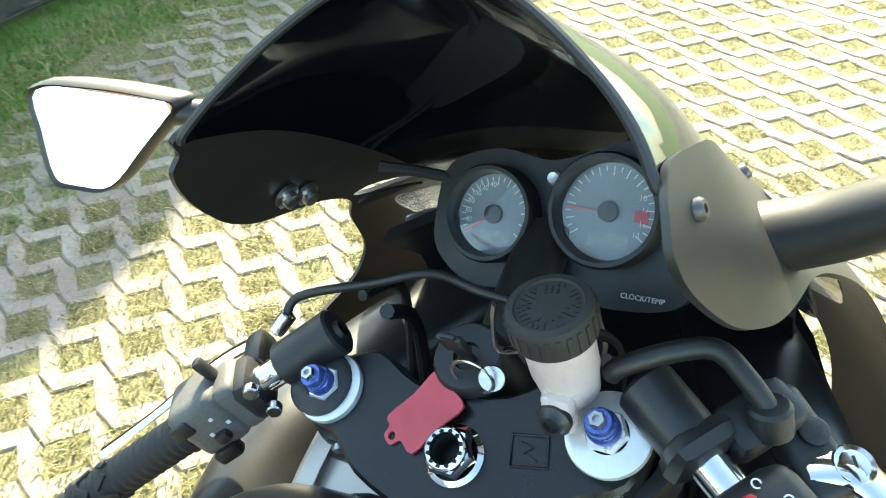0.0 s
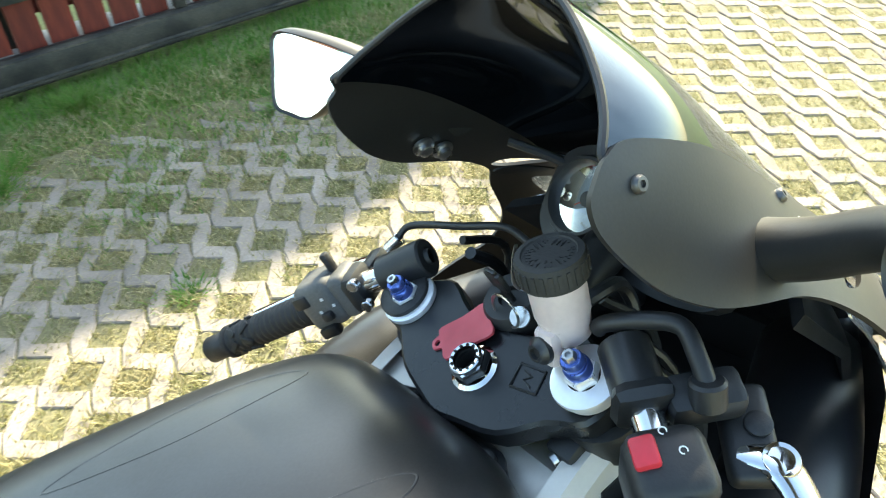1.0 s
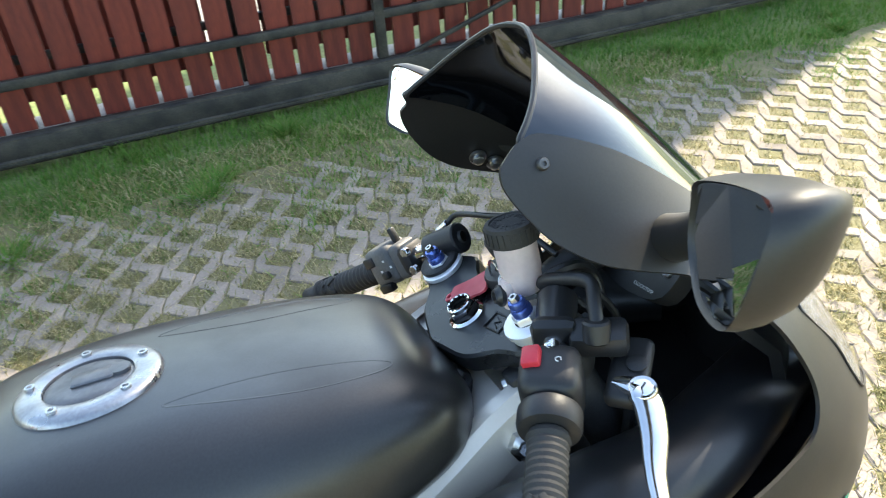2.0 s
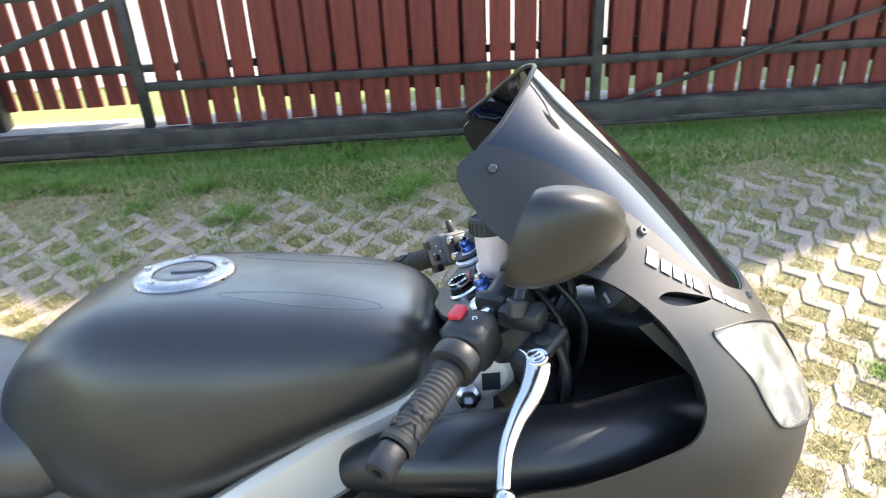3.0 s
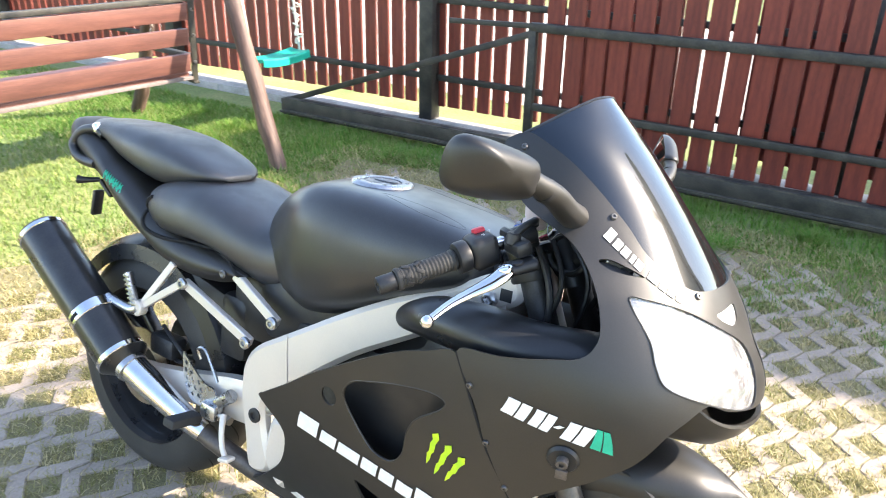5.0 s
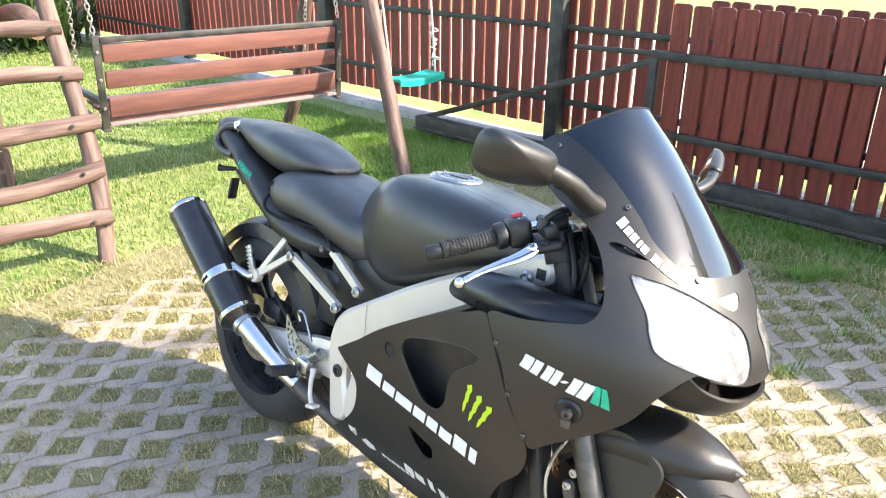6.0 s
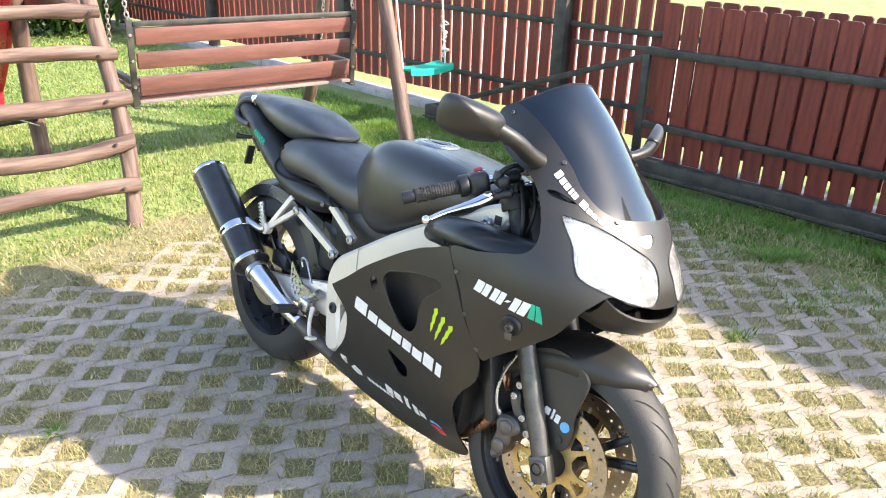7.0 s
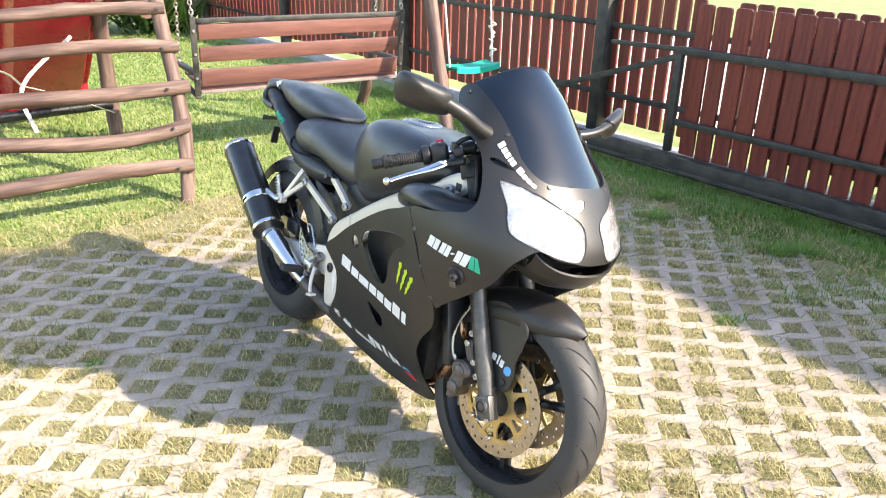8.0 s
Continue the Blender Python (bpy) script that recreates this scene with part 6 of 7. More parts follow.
prism(bm, ring, .0026, TAG, [circle(.003, 10, -h - .0055, w * .2)])
part("key_tag", bm, tag_red, key, "red plastic key tag")


# ---- handlebars ----
def bar_side(s, inner, outer):
    a, b = Vector(inner), Vector(outer)
    d = (b - a).normalized()
    length = (b - a).length
    back = d.cross(Vector((0, 0, 1))).normalized()
    if back.x > 0:
        back = -back
    over = d.cross(back) if d.cross(back).z > 0 else back.cross(d)
    turn = Matrix((d, back, over)).transposed()
    bm = bmesh.new()
    lathe(bm, [(.007, -.004), (.008, 0), (.0165, .000), (.0185, .002), (.0185, .050), (.0165, .052)], a, d, 28)
    lathe(bm, [(.0112, .048), (.0112, length * .5)], a, d, 24)
    bar = part("handlebar", bm, trim_black, moto, "black clip-on handlebar")
    bm = bmesh.new()
    lathe(bm, [(.0116, .051), (.0116, .078)], a, d, 24)
    part("bare_tube", bm, chrome, bar)
    # grip with a ribbed sleeve, end weight
    g0, g1 = .145, length - .030
    prof = [(.013, g0), (.0165, g0 + .002)]
    steps = 30
    for k in range(steps):
        f = k / steps
        base = .0158 + (.0012 if f < .06 else 0)
        prof.append((base + (.0011 if k % 2 else 0.0), g0 + .004 + (g1 - g0 - .012) * f))
    prof += [(.0165, g1 - .010), (.0185, g1 - .008), (.0185, g1 - .003), (.016, g1)]
    bm = bmesh.new()
    lathe(bm, prof, a, d, 28)
    grip = part("grip", bm, rubber, bar, "black rubber grip with raised ribs", smooth=20)
    for k in range(14):
        bm = bmesh.new()
        ang = 2 * math.pi * (k % 7) / 7
        h = g1 - .020 - .020 * (k // 7)
        at = a + d * h + (back * math.cos(ang) + over * math.sin(ang)) * .0168
        tw = Matrix((d, (-back * math.sin(ang) + over * math.cos(ang)), (back * math.cos(ang) + over * math.sin(ang)))).transposed()
        box(bm, at, (.014, .006, .003), tw @ Matrix.Rotation(radians(35 * (1 if k % 2 else -1)), 3, "Z"), .001)
        part("grip_block", bm, rubber, grip)
    bm = bmesh.new()
    lathe(bm, [(.0135, g1), (.0145, g1 + .002), (.0150, length - .002), (.0135, length), (.006, length), (.005, length - .006), (0, length - .006)], a, d, 24)
    part("bar_end", bm, dark_metal, bar)
    return bar, a, d, back, over, turn, length


barL, la, ld, lback, lover, lturn, ll = bar_side(1, (1.049, .102, .933), (.883, .323, .811))
barR, ra, rd, rback, rover, rturn, rl = bar_side(-1, (1.056, -.122, .943), (.911, -.344, .848))
grey_plastic = surface("grey switch plastic", (0.13, 0.125, 0.115), 0.55, 0, (0.10, 0.095, 0.09), 30, bump=0.15, grain=400)
# left switch block
bm = bmesh.new()
box(bm, la + ld * .122 + lover * .004, (.046, .046, .052), lturn, .010, 3)
box(bm, la + ld * .094 + lover * .002, (.022, .040, .046), lturn, .008, 3)
part("switch_block", bm, grey_plastic, barL, "grey left switch block")
for off, size, mat in ((ld * .136 + lback * .022 + lover * .016, (.018, .006, .014), trim_black), (ld * .116 + lback * .024 + lover * -.006, (.012, .010, .010), trim_black), (ld * .126 + lback * .022 + lover * -.022, (.022, .012, .012), gloss_black), (ld * .100 + lback * -.004 + lover * .034, (.008, .010, .022), trim_black)):
    bm = bmesh.new()
    box(bm, la + off, size, lturn, .003)
    part("button", bm, mat, barL)
for dx, dz in ((.112, .012), (.104, .002), (.122, .000)):
    bm = bmesh.new()
    box(bm, la + ld * dx + lback * .0235 + lover * dz, (.003, .0008, .003), lturn, 0)
    part("switch_mark", bm, white_vinyl, barL)
bm = bmesh.new()
box(bm, la + ld * .084, (.022, .040, .040), lturn, .008)
box(bm, la + ld * .080 - lback * .035, (.020, .040, .022), lturn, .006)
perch_l = part("clutch_perch", bm, trim_black, barL)
bm = bmesh.new()
for w in (.012, -.012):
    rod(bm, la + ld * .072 + lback * .018 + lover * w, la + ld * .072 + lback * .026 + lover * w, .006, n=12, bevel=.001)
part("bolt", bm, steel, perch_l)
bm = bmesh.new()
tube(bm, [la + ld * .085 - lback * .055, la + ld * .13 - lback * .062, la + ld * .20 - lback * .050, la + ld * .26 - lback * .045], [.008, .007, .006, .008], n=10, flat=.6)
part("clutch_lever", bm, chrome, barL, "polished clutch lever")
bm = bmesh.new()
tube(bm, [la + ld * .04 - lback * .030 + lover * .014, la + ld * .02 - lback * .036 + lover * .022, (1.080, .085, .956), (1.094, .040, .963), (1.088, -.005, .960), (1.10, -.04, .945)], .0036, n=10)
part("clutch_cable", bm, trim_black, barL)
bm = bmesh.new()
rod(bm, la + ld * .052 - lback * .029 + lover * .012, la + ld * .034 - lback * .031 + lover * .017, .0065, n=12, bevel=.001)
part("cable_adjuster", bm, steel, barL)
# right switch block with the red stop switch
bm = bmesh.new()
box(bm, ra + rd * .098 + rover * .000, (.050, .052, .056), rturn, .013, 3)
part("switch_block", bm, trim_black, barR, "black right switch block")
bm = bmesh.new()
lathe(bm, [(.020, .122), (.025, .124), (.0265, .127), (.0265, .140), (.025, .144), (.016, .146)], ra, rd, 30)
part("throttle_drum", bm, trim_black, barR)
bm = bmesh.new()
box(bm, ra + rd * .092 + rback * .014 + rover * .0285, (.020, .016, .010), rturn @ Matrix.Rotation(radians(-12), 3, "X"), .003)
part("stop_switch", bm, red_plastic, barR, "red engine stop switch")
for dx, db in ((.080, .000), (.094, -.008)):
    bm = bmesh.new()
    tube(bm, [ra + rd * dx + rback * db + rover * .0284 + (rd * math.cos(q) + rback * math.sin(q)) * .0024 for q in np.linspace(0, 5.2, 9)], .0005, n=5, per=1)
    part("switch_mark", bm, white_vinyl, barR)
bm = bmesh.new()
box(bm, ra + rd * .050 - rback * .038 + rover * .002, (.030, .050, .026), rturn, .007)
perch = part("master_cylinder", bm, trim_black, barR, "black front brake master cylinder")
bm = bmesh.new()
box(bm, ra + rd * .046, (.020, .042, .042), rturn, .010)
part("clamp_half", bm, trim_black, barR)
bm = bmesh.new()
box(bm, (1.076, -.205, .900), (.034, .070, .018), rturn @ Matrix.Rotation(radians(100), 3, "Z"), .007, 3)
part("lever_bracket", bm, trim_black, barR)
bm = bmesh.new()
lathe(bm, [(.009, 0), (.009, .0025), (.0075, .0035), (0, .0035)], Vector((1.080, -.210, .909)), rover, 20)
part("cover_screw", bm, dark_metal, perch)
piv = Vector((1.071, -.231, .896))
tip = Vector((1.024, -.366, .830))
bm = bmesh.new()
tube(bm, [piv + Vector((-.012, .022, .004)), piv, Vector((1.062, -.258, .880)), Vector((1.044, -.285, .864)), Vector((1.030, -.318, .849)), tip + Vector((0, .012, .004)), tip], [.009, .0155, .0130, .0092, .0072, .0065, .0070], n=16, flat=.5)
lever = part("brake_lever", bm, chrome, barR, "polished brake lever with a ball end")
bm = bmesh.new()
bmesh.ops.create_icosphere(bm, subdivisions=3, radius=.0105, matrix=Matrix.Translation(tip))
part("ball", bm, chrome, lever)
bm = bmesh.new()
lathe(bm, [(.0115, -.004), (.0122, .0), (.0122, .0065), (.0112, .0078), (.0085, .0072), (.0080, .0078), (0, .0082)], piv, rover, 24)
part("pivot_disc", bm, chrome, lever)
bm = bmesh.new()
box(bm, piv + rover * .0080, (.009, .0016, .0010), rturn @ Matrix.Rotation(radians(30), 3, "Z"), 0)
part("pivot_slot", bm, trim_black, lever)

# ---- brake fluid reservoir ----
RV = Vector((1.042, -.083, .939))
RU = Vector((-.10, .03, 1)).normalized()
bm = bmesh.new()
lathe(bm, [(0, .000), (.014, .000), (.0178, .004), (.0188, .014), (.0194, .020), (.0205, .024), (.0210, .058)], RV, RU, 36)
box(bm, RV + Vector((-.018, 0, .002)), (.014, .020, .030), None, .005)
pot = part("fluid_reservoir", bm, tank_plastic, moto, "milky plastic brake fluid reservoir with a black cap")
bm = bmesh.new()
lathe(bm, [(.0205, .053), (.0246, .054), (.0252, .057), (.0252, .070), (.0240, .0732), (.0198, .074), (.0190, .0728), (0, .0725)], RV, RU, 48)
cap_r = part("cap", bm, rubber, pot)
capturn = axes_to(RU)
bm = bmesh.new()
for k in range(26):
    a = 2 * math.pi * k / 26
    at = RV + RU * .0635 + capturn @ Vector((.0253 * math.cos(a), .0253 * math.sin(a), 0))
    box(bm, at, (.0016, .0030, .013), capturn @ Matrix.Rotation(a, 3, "Z"), 0)
part("cap_ribs", bm, rubber, cap_r)
bm = bmesh.new()
rng = random.Random(3)
for ring_r, count in ((.0162, 30), (.0136, 24), (.0109, 18)):
    for k in range(count):
        if rng.random() < .8:
            a = 2 * math.pi * k / count
            box(bm, RV + RU * .0729 + capturn @ Vector((ring_r * math.cos(a), ring_r * math.sin(a), 0)), (.0024, .0009, .0006), capturn @ Matrix.Rotation(a, 3, "Z"), 0)
part("cap_lettering", bm, trim_black, cap_r)
bm = bmesh.new()
lathe(bm, [(.0105, 0), (.0105, .004), (.0075, .006), (.0065, .009), (.0045, .009), (.004, .006), (0, .006)], RV + Vector((-.024, 0, .002)), (-1, 0, .1), 24)
part("mount_bolt", bm, dark_metal, pot)
bm = bmesh.new()
tube(bm, [RV + Vector((-.005, .028, .03)), RV + Vector((-.012, .038, .035)), RV + Vector((-.010, .038, .055)), RV + Vector((-.008, .036, .066))], .0035, n=6, flat=.4)
part("clip", bm, steel, pot)
bm = bmesh.new()
tube(bm, [RV + Vector((.008, -.022, .012)), (1.052, -.112, .958), (1.064, -.138, .966), (1.070, -.160, .968), (1.062, -.178, .958), (1.056, -.190, .945)], .0064, n=12)
part("hose", bm, trim_black, pot)
bm = bmesh.new()
rod(bm, (1.056, -.190, .950), (1.054, -.192, .930), .012, n=18, bevel=.002)
part("hose_end", bm, trim_black, pot)

# ---- dash with two round dials ----
DN = Vector((-.80, 0, .60)).normalized()
DU = Vector((.60, 0, .80)).normalized()
DR = Vector((0, -1, 0))
DASH = Matrix((DR, DU, DN)).transposed().to_4x4()
DASH.translation = Vector((1.195, .000, .943))
bm = bmesh.new()
prism(bm, rounded([(-.095, .040), (-.05, .056), (0, .050), (.06, .070), (.105, .054), (.118, .008), (.112, -.045), (.06, -.058), (0, -.052), (-.06, -.058), (-.098, -.035), (-.104, 0)]), .022, DASH @ Matrix.Translation((0, 0, -.030)))
dash = part("instrument_panel", bm, trim_black, moto, "black instrument panel with two round dials")


def words(text, at, size, material, parent, name="lettering"):
    data = bpy.data.curves.new(name, "FONT")
    data.body, data.size, data.align_x, data.align_y, data.extrude = text, size, "CENTER", "CENTER", 0.0001
    tmp = new("tmp", data)
    me = bpy.data.meshes.new_from_object(tmp.evaluated_get(bpy.context.evaluated_depsgraph_get()))
    bpy.data.objects.remove(tmp)
    me.transform(at)
    me.materials.clear()
    me.materials.append(material)
    ob = new(name, me)
    ob.parent = parent
    return ob


needle_red = surface("needle", (0.75, 0.10, 0.06), 0.4)
for cx, cy, r, top in ((-.046, .002, .0330, False), (.049, .015, .0370, True)):
    at = DASH @ Matrix.Translation((cx, cy, 0))
    bm = bmesh.new()
    lathe(bm, [(r + .007, -.02), (r + .007, .010), (r + .005, .014), (r + .002, .014), (r, .006), (r, -.012)], at.translation, DN, 48)
    dial = part("dial", bm, trim_black, dash, "round dial with a pale grey face")
    bm = bmesh.new()
    lathe(bm, [(0, -.004), (r, -.004)], at.translation, DN, 40)
    part("face", bm, dial_face, dial)
    bm = bmesh.new()
    for k in range(25):
        a = radians(215 - 250 * k / 24)
        long = .007 if k % 2 == 0 else .004
        m = at @ Matrix.Rotation(a, 4, "Z") @ Matrix.Translation((r * .93 - long / 2, 0, -.0035)) @ Matrix.Diagonal((long, .0009, .0006, 1))
        bmesh.ops.create_cube(bm, size=1, matrix=m)
    part("tick_marks", bm, white_vinyl, dial)
    if top:
        marks = [(str(n), 232 - 20.5 * n) for n in (10, 11, 12, 13)]
    else:
        marks = [(str(n), 196 - (n - 40) * .92) for n in (40, 60, 80, 100, 120, 140)]
    for text, deg in marks:
        a = radians(deg)
        words(text, at @ Matrix.Translation((r * .74 * math.cos(a), r * .74 * math.sin(a), -.0034)), .0062, white_vinyl, dial)
    bm = bmesh.new()
    a = radians(180 if top else 215)
    m = at @ Matrix.Rotation(a, 4, "Z")
    bmesh.ops.create_cube(bm, size=1, matrix=m @ Matrix.Translation((r * .42, 0, -.001)) @ Matrix.Diagonal((r * .95, .0013, .0008, 1)))
    needle = part("needle", bm, needle_red, dial, "thin red needle")
    bm = bmesh.new()
    lathe(bm, [(.008, -.003), (.0075, .001), (0, .0015)], at.translation, DN, 24)
    part("needle_hub", bm, trim_black, needle)
    if top:
        bm = bmesh.new()
        ring = [(.020 * math.cos(a), .020 * math.sin(a)) for a in np.linspace(radians(-14), radians(8), 6)] + [(.031 * math.cos(a), .031 * math.sin(a)) for a in np.linspace(radians(8), radians(-14), 6)]
        prism(bm, ring, .0005, at @ Matrix.Translation((0, 0, -.0038)))
        part("red_sector", bm, red_plastic, dial)
    bm = bmesh.new()
    bmesh.ops.create_cube(bm, size=1, matrix=at @ Matrix.Translation((.002, -r * .58, -.0036)) @ Matrix.Diagonal((r * .85, .011, .0006, 1)))
    part("display", bm, surface("grey display", (0.33, 0.37, 0.36), 0.35), dial)
    bm = bmesh.new()
    lathe(bm, [(0, .0085), (r * .6, .0078), (r, .006)], at.translation, DN, 40)
    part("dial_cover", bm, dial_glass, dial).visible_shadow = False
words("CLOCK/TEMP", DASH @ Matrix.Translation((.082, -.046, -.0072)), .0055, white_vinyl, dash)
for cx, cy in ((.0, .036), (.104, -.020), (.098, .026)):
    bm = bmesh.new()
    lathe(bm, [(.0062, 0), (.0062, .003), (.0045, .004), (0, .003)], (DASH @ Matrix.Translation((cx, cy, -.008))).translation, DN, 16)
    part("panel_screw", bm, steel, dash)
# stay and wiring between the dash and the headstock, inner liner of the fairing
bm = bmesh.new()
tube(bm, [(1.06, .0, .86), (1.12, .0, .90), (1.20, 0, .93)], .022, n=12)
for s in (-1, 1):
    tube(bm, [(1.20, s * .02, .93), (1.222, s * .09, .955), (1.193, s * .146, .982)], .005, n=8)
part("fairing_stay", bm, trim_black, moto)
for k, (p0, p1, p2) in enumerate((((1.08, -.09, .93), (1.12, -.115, .86), (1.08, -.10, .72)), ((1.07, -.12, .92), (1.115, -.14, .84), (1.10, -.12, .70)), ((1.10, -.06, .93), (1.15, -.07, .86), (1.12, -.06, .72)), ((1.08, .08, .93), (1.13, .10, .86), (1.08, .09, .72)), ((1.10, .12, .92), (1.16, .13, .87), (1.10, .12, .74)))):
    bm = bmesh.new()
    tube(bm, [p0, p1, p2], .006 if k % 2 else .0045, n=8)
    part("cable", bm, trim_black, moto)
bm = bmesh.new()
tube(bm, [(1.10 + .035 * math.cos(a), -.06 + .004 * math.sin(3 * a), .905 + .035 * math.sin(a)) for a in np.linspace(0, 2 * math.pi, 13)[:-1]], .006, n=8, per=3, closed=True)
part("cable_loop", bm, trim_black, moto)
duct_black = surface("moulded duct plastic", (0.014, 0.0145, 0.016), 0.36, 0, (0.010, 0.0105, 0.012), 15, bump=0.03, grain=400)
for s in (-1, 1):
    bm = bmesh.new()
    tube(bm, [(.86, s * .172, .742), (.935, s * .196, .768), (1.04, s * .208, .778), (1.13, s * .196, .775), (1.22, s * .160, .778), (1.32, s * .11, .775)], [.026, .046, .054, .053, .050, .045], n=24, flat=.85)
    # the left duct takes a lighter paint for the direct sun on it
    part("air_duct", bm, tank_paint if s > 0 else duct_black, moto, "black moulded air duct beside the headstock")
    bm = bmesh.new()
    lathe(bm, [(.009, 0), (.009, .003), (.005, .004), (0, .002)], (.965, s * .232, .792), (0, s, .4), 14)
    part("screw", bm, steel, moto)
bm = bmesh.new()
rows = []
for x, z, w in ((.93, .66, .215), (1.02, .68, .235), (1.12, .68, .240), (1.22, .69, .225), (1.32, .71, .185), (1.40, .73, .13)):
    rows.append([Vector((x, y, z + .05 * (abs(y) / w) ** 2)) for y in np.linspace(-w, w, 13)] + [Vector((x, y, z - .006 + .05 * (abs(y) / w) ** 2)) for y in np.linspace(w, -w, 13)])
loft(bm, rows)
part("inner_fairing", bm, trim_black, moto, "black inner fairing floor")
bm = bmesh.new()
rows = []
for f in np.linspace(-1, 1, 17):
    y = .175 * f
    x = 1.385 - .10 * abs(f) ** 2.2
    rows.append([Vector((x, y, .74)), Vector((x - .02, y, .84)), Vector((x - .06 - .02 * abs(f), y * .95, .905)), Vector((x - .075 - .02 * abs(f), y * .95, .900)), Vector((x - .035, y, .84)), Vector((x - .012, y, .74))])
loft(bm, rows)
part("lamp_housing", bm, trim_black, moto, "black rear of the headlamp housing")
bm = bmesh.new()
box(bm, (.66, 0, .66), (.50, .215, .14), Matrix.Rotation(radians(-13), 3, "Y"), .03)
box(bm, (.40, 0, .60), (.16, .19, .17), None, .02)
part("airbox", bm, trim_black, moto, "black airbox under the tank")


# ---- mirrors ----
def mirror(glass, out, stalk, deep=1.0, slim=1.0):
    """A mirror on its stalk: the rim of the glass, the way to the back of its housing, and the stalk's line."""
    mid = sum(glass, Vector()) / len(glass)
    out = out.normalized()
    ring0 = curve_points(glass, 4, True)
    bm = bmesh.new()
    shells = []
    for scale, push in ((0.93, .004), (1.0, -.004), (1.035, .004), (1.02, .018), (.92, .034), (.74, .048), (.45, .058), (.15, .062)):
        shells.append([mid + (g - mid) * scale + out * push * deep for g in ring0])
    loft(bm, shells)
    housing = part("mirror", bm, paint, moto, "matt black rear-view mirror on a stalk", smooth=60)
    bm = bmesh.new()
    face = [bm.verts.new(mid + (g - mid) * .945 - out * .0008) for g in ring0]
    bm.faces.new(face)
    part("mirror_glass", bm, mirror_glass, housing, smooth=0)
    bm = bmesh.new()
    tube(bm, stalk, [r * slim for r in (.024, .0218, .0205, .019, .022)], n=18, flat=.9)
    part("stalk", bm, paint, housing)
    bm = bmesh.new()
    tube(bm, [stalk[2].lerp(stalk[3], .45), stalk[2].lerp(stalk[3], .62)], .0206 * slim, n=18, flat=.92)
    part("joint", bm, trim_black, housing)


right_glass = [(1.090, .278, 1.094), (1.074, .318, 1.108), (1.054, .368, 1.120), (1.044, .396, 1.120), (1.036, .402, 1.098), (1.034, .392, 1.060), (1.042, .372, 1.042), (1.066, .325, 1.032), (1.094, .280, 1.034), (1.101, .266, 1.050), (1.098, .268, 1.075)]
mirror([Vector((x + .17 * (z - 1.076), -y, z - .010)) for x, y, z in right_glass], Vector((.93, -.33, .05)),
       [Vector(q) for q in ((1.142, -.170, .994), (1.142, -.205, 1.008), (1.138, -.247, 1.032), (1.124, -.285, 1.050), (1.107, -.312, 1.060))])
left_glass = [(1.084, .393, 1.099), (1.105, .348, 1.091), (1.125, .302, 1.074), (1.131, .286, 1.065), (1.123, .294, 1.054), (1.104, .318, 1.033), (1.080, .349, 1.007), (1.067, .377, 1.012), (1.061, .394, 1.023), (1.072, .396, 1.064)]
mirror([Vector(q) for q in left_glass], Vector((.90, -.20, -.05)),
       [Vector(q) for q in ((1.150, .160, 1.014), (1.158, .195, 1.022), (1.158, .235, 1.034), (1.148, .275, 1.048), (1.128, .318, 1.058))], .72, .62)
for x, z in ((1.111, 1.014), (1.134, 1.002)):  # mirror bolts seen inside the left of the fairing
    p = from_flat(*to_flat(x, z), -.006)
    q = from_flat(*to_flat(x, z), -.016)
    p, q = Vector((p.x, -p.y, p.z)), Vector((q.x, -q.y, q.z))
    bm = bmesh.new()
    lathe(bm, [(.011, 0), (.011, .003), (.007, .004), (.007, .009), (.0055, .010), (0, .010)], p, q - p, 18)
    part("mirror_bolt", bm, steel, moto)


# ---- paving: stair-shaped concrete stones with a square of grass in every bay ----
PITCH, ANGLE = 0.13835, radians(22.46)
PE = Vector((math.cos(ANGLE), math.sin(ANGLE), 0))
PN = Vector((-math.sin(ANGLE), math.cos(ANGLE), 0))
PAVING_AT = Vector((-0.0255, 0.055, 0))


def bay(i, j):
    return PAVING_AT + PE * (PITCH * i) + PN * (PITCH * j)


def on_paving(p, margin=0.0):
    return inside((p.x, p.y), PAVED)


LAWN_OUT = Vector((-0.374, -0.927, 0))


def rim(p):
    """How far a place lies inside the overgrown edges of the paving."""
    a = Vector((*PAVED[0], 0))
    return min((p - a).dot(FENCE_OUT), -(p - a).dot(LAWN_OUT))


# a stone in bay units: from one joint to the next along the stair, round the corner of a bay
HOLE, SKEW, JOINT = 0.305, 0.05, 0.027


def corner(sx, sy):
    """A corner of the grass square, in bay units from its centre, turned a little."""
    return Vector((sx * HOLE - sy * SKEW, sy * HOLE + sx * SKEW))


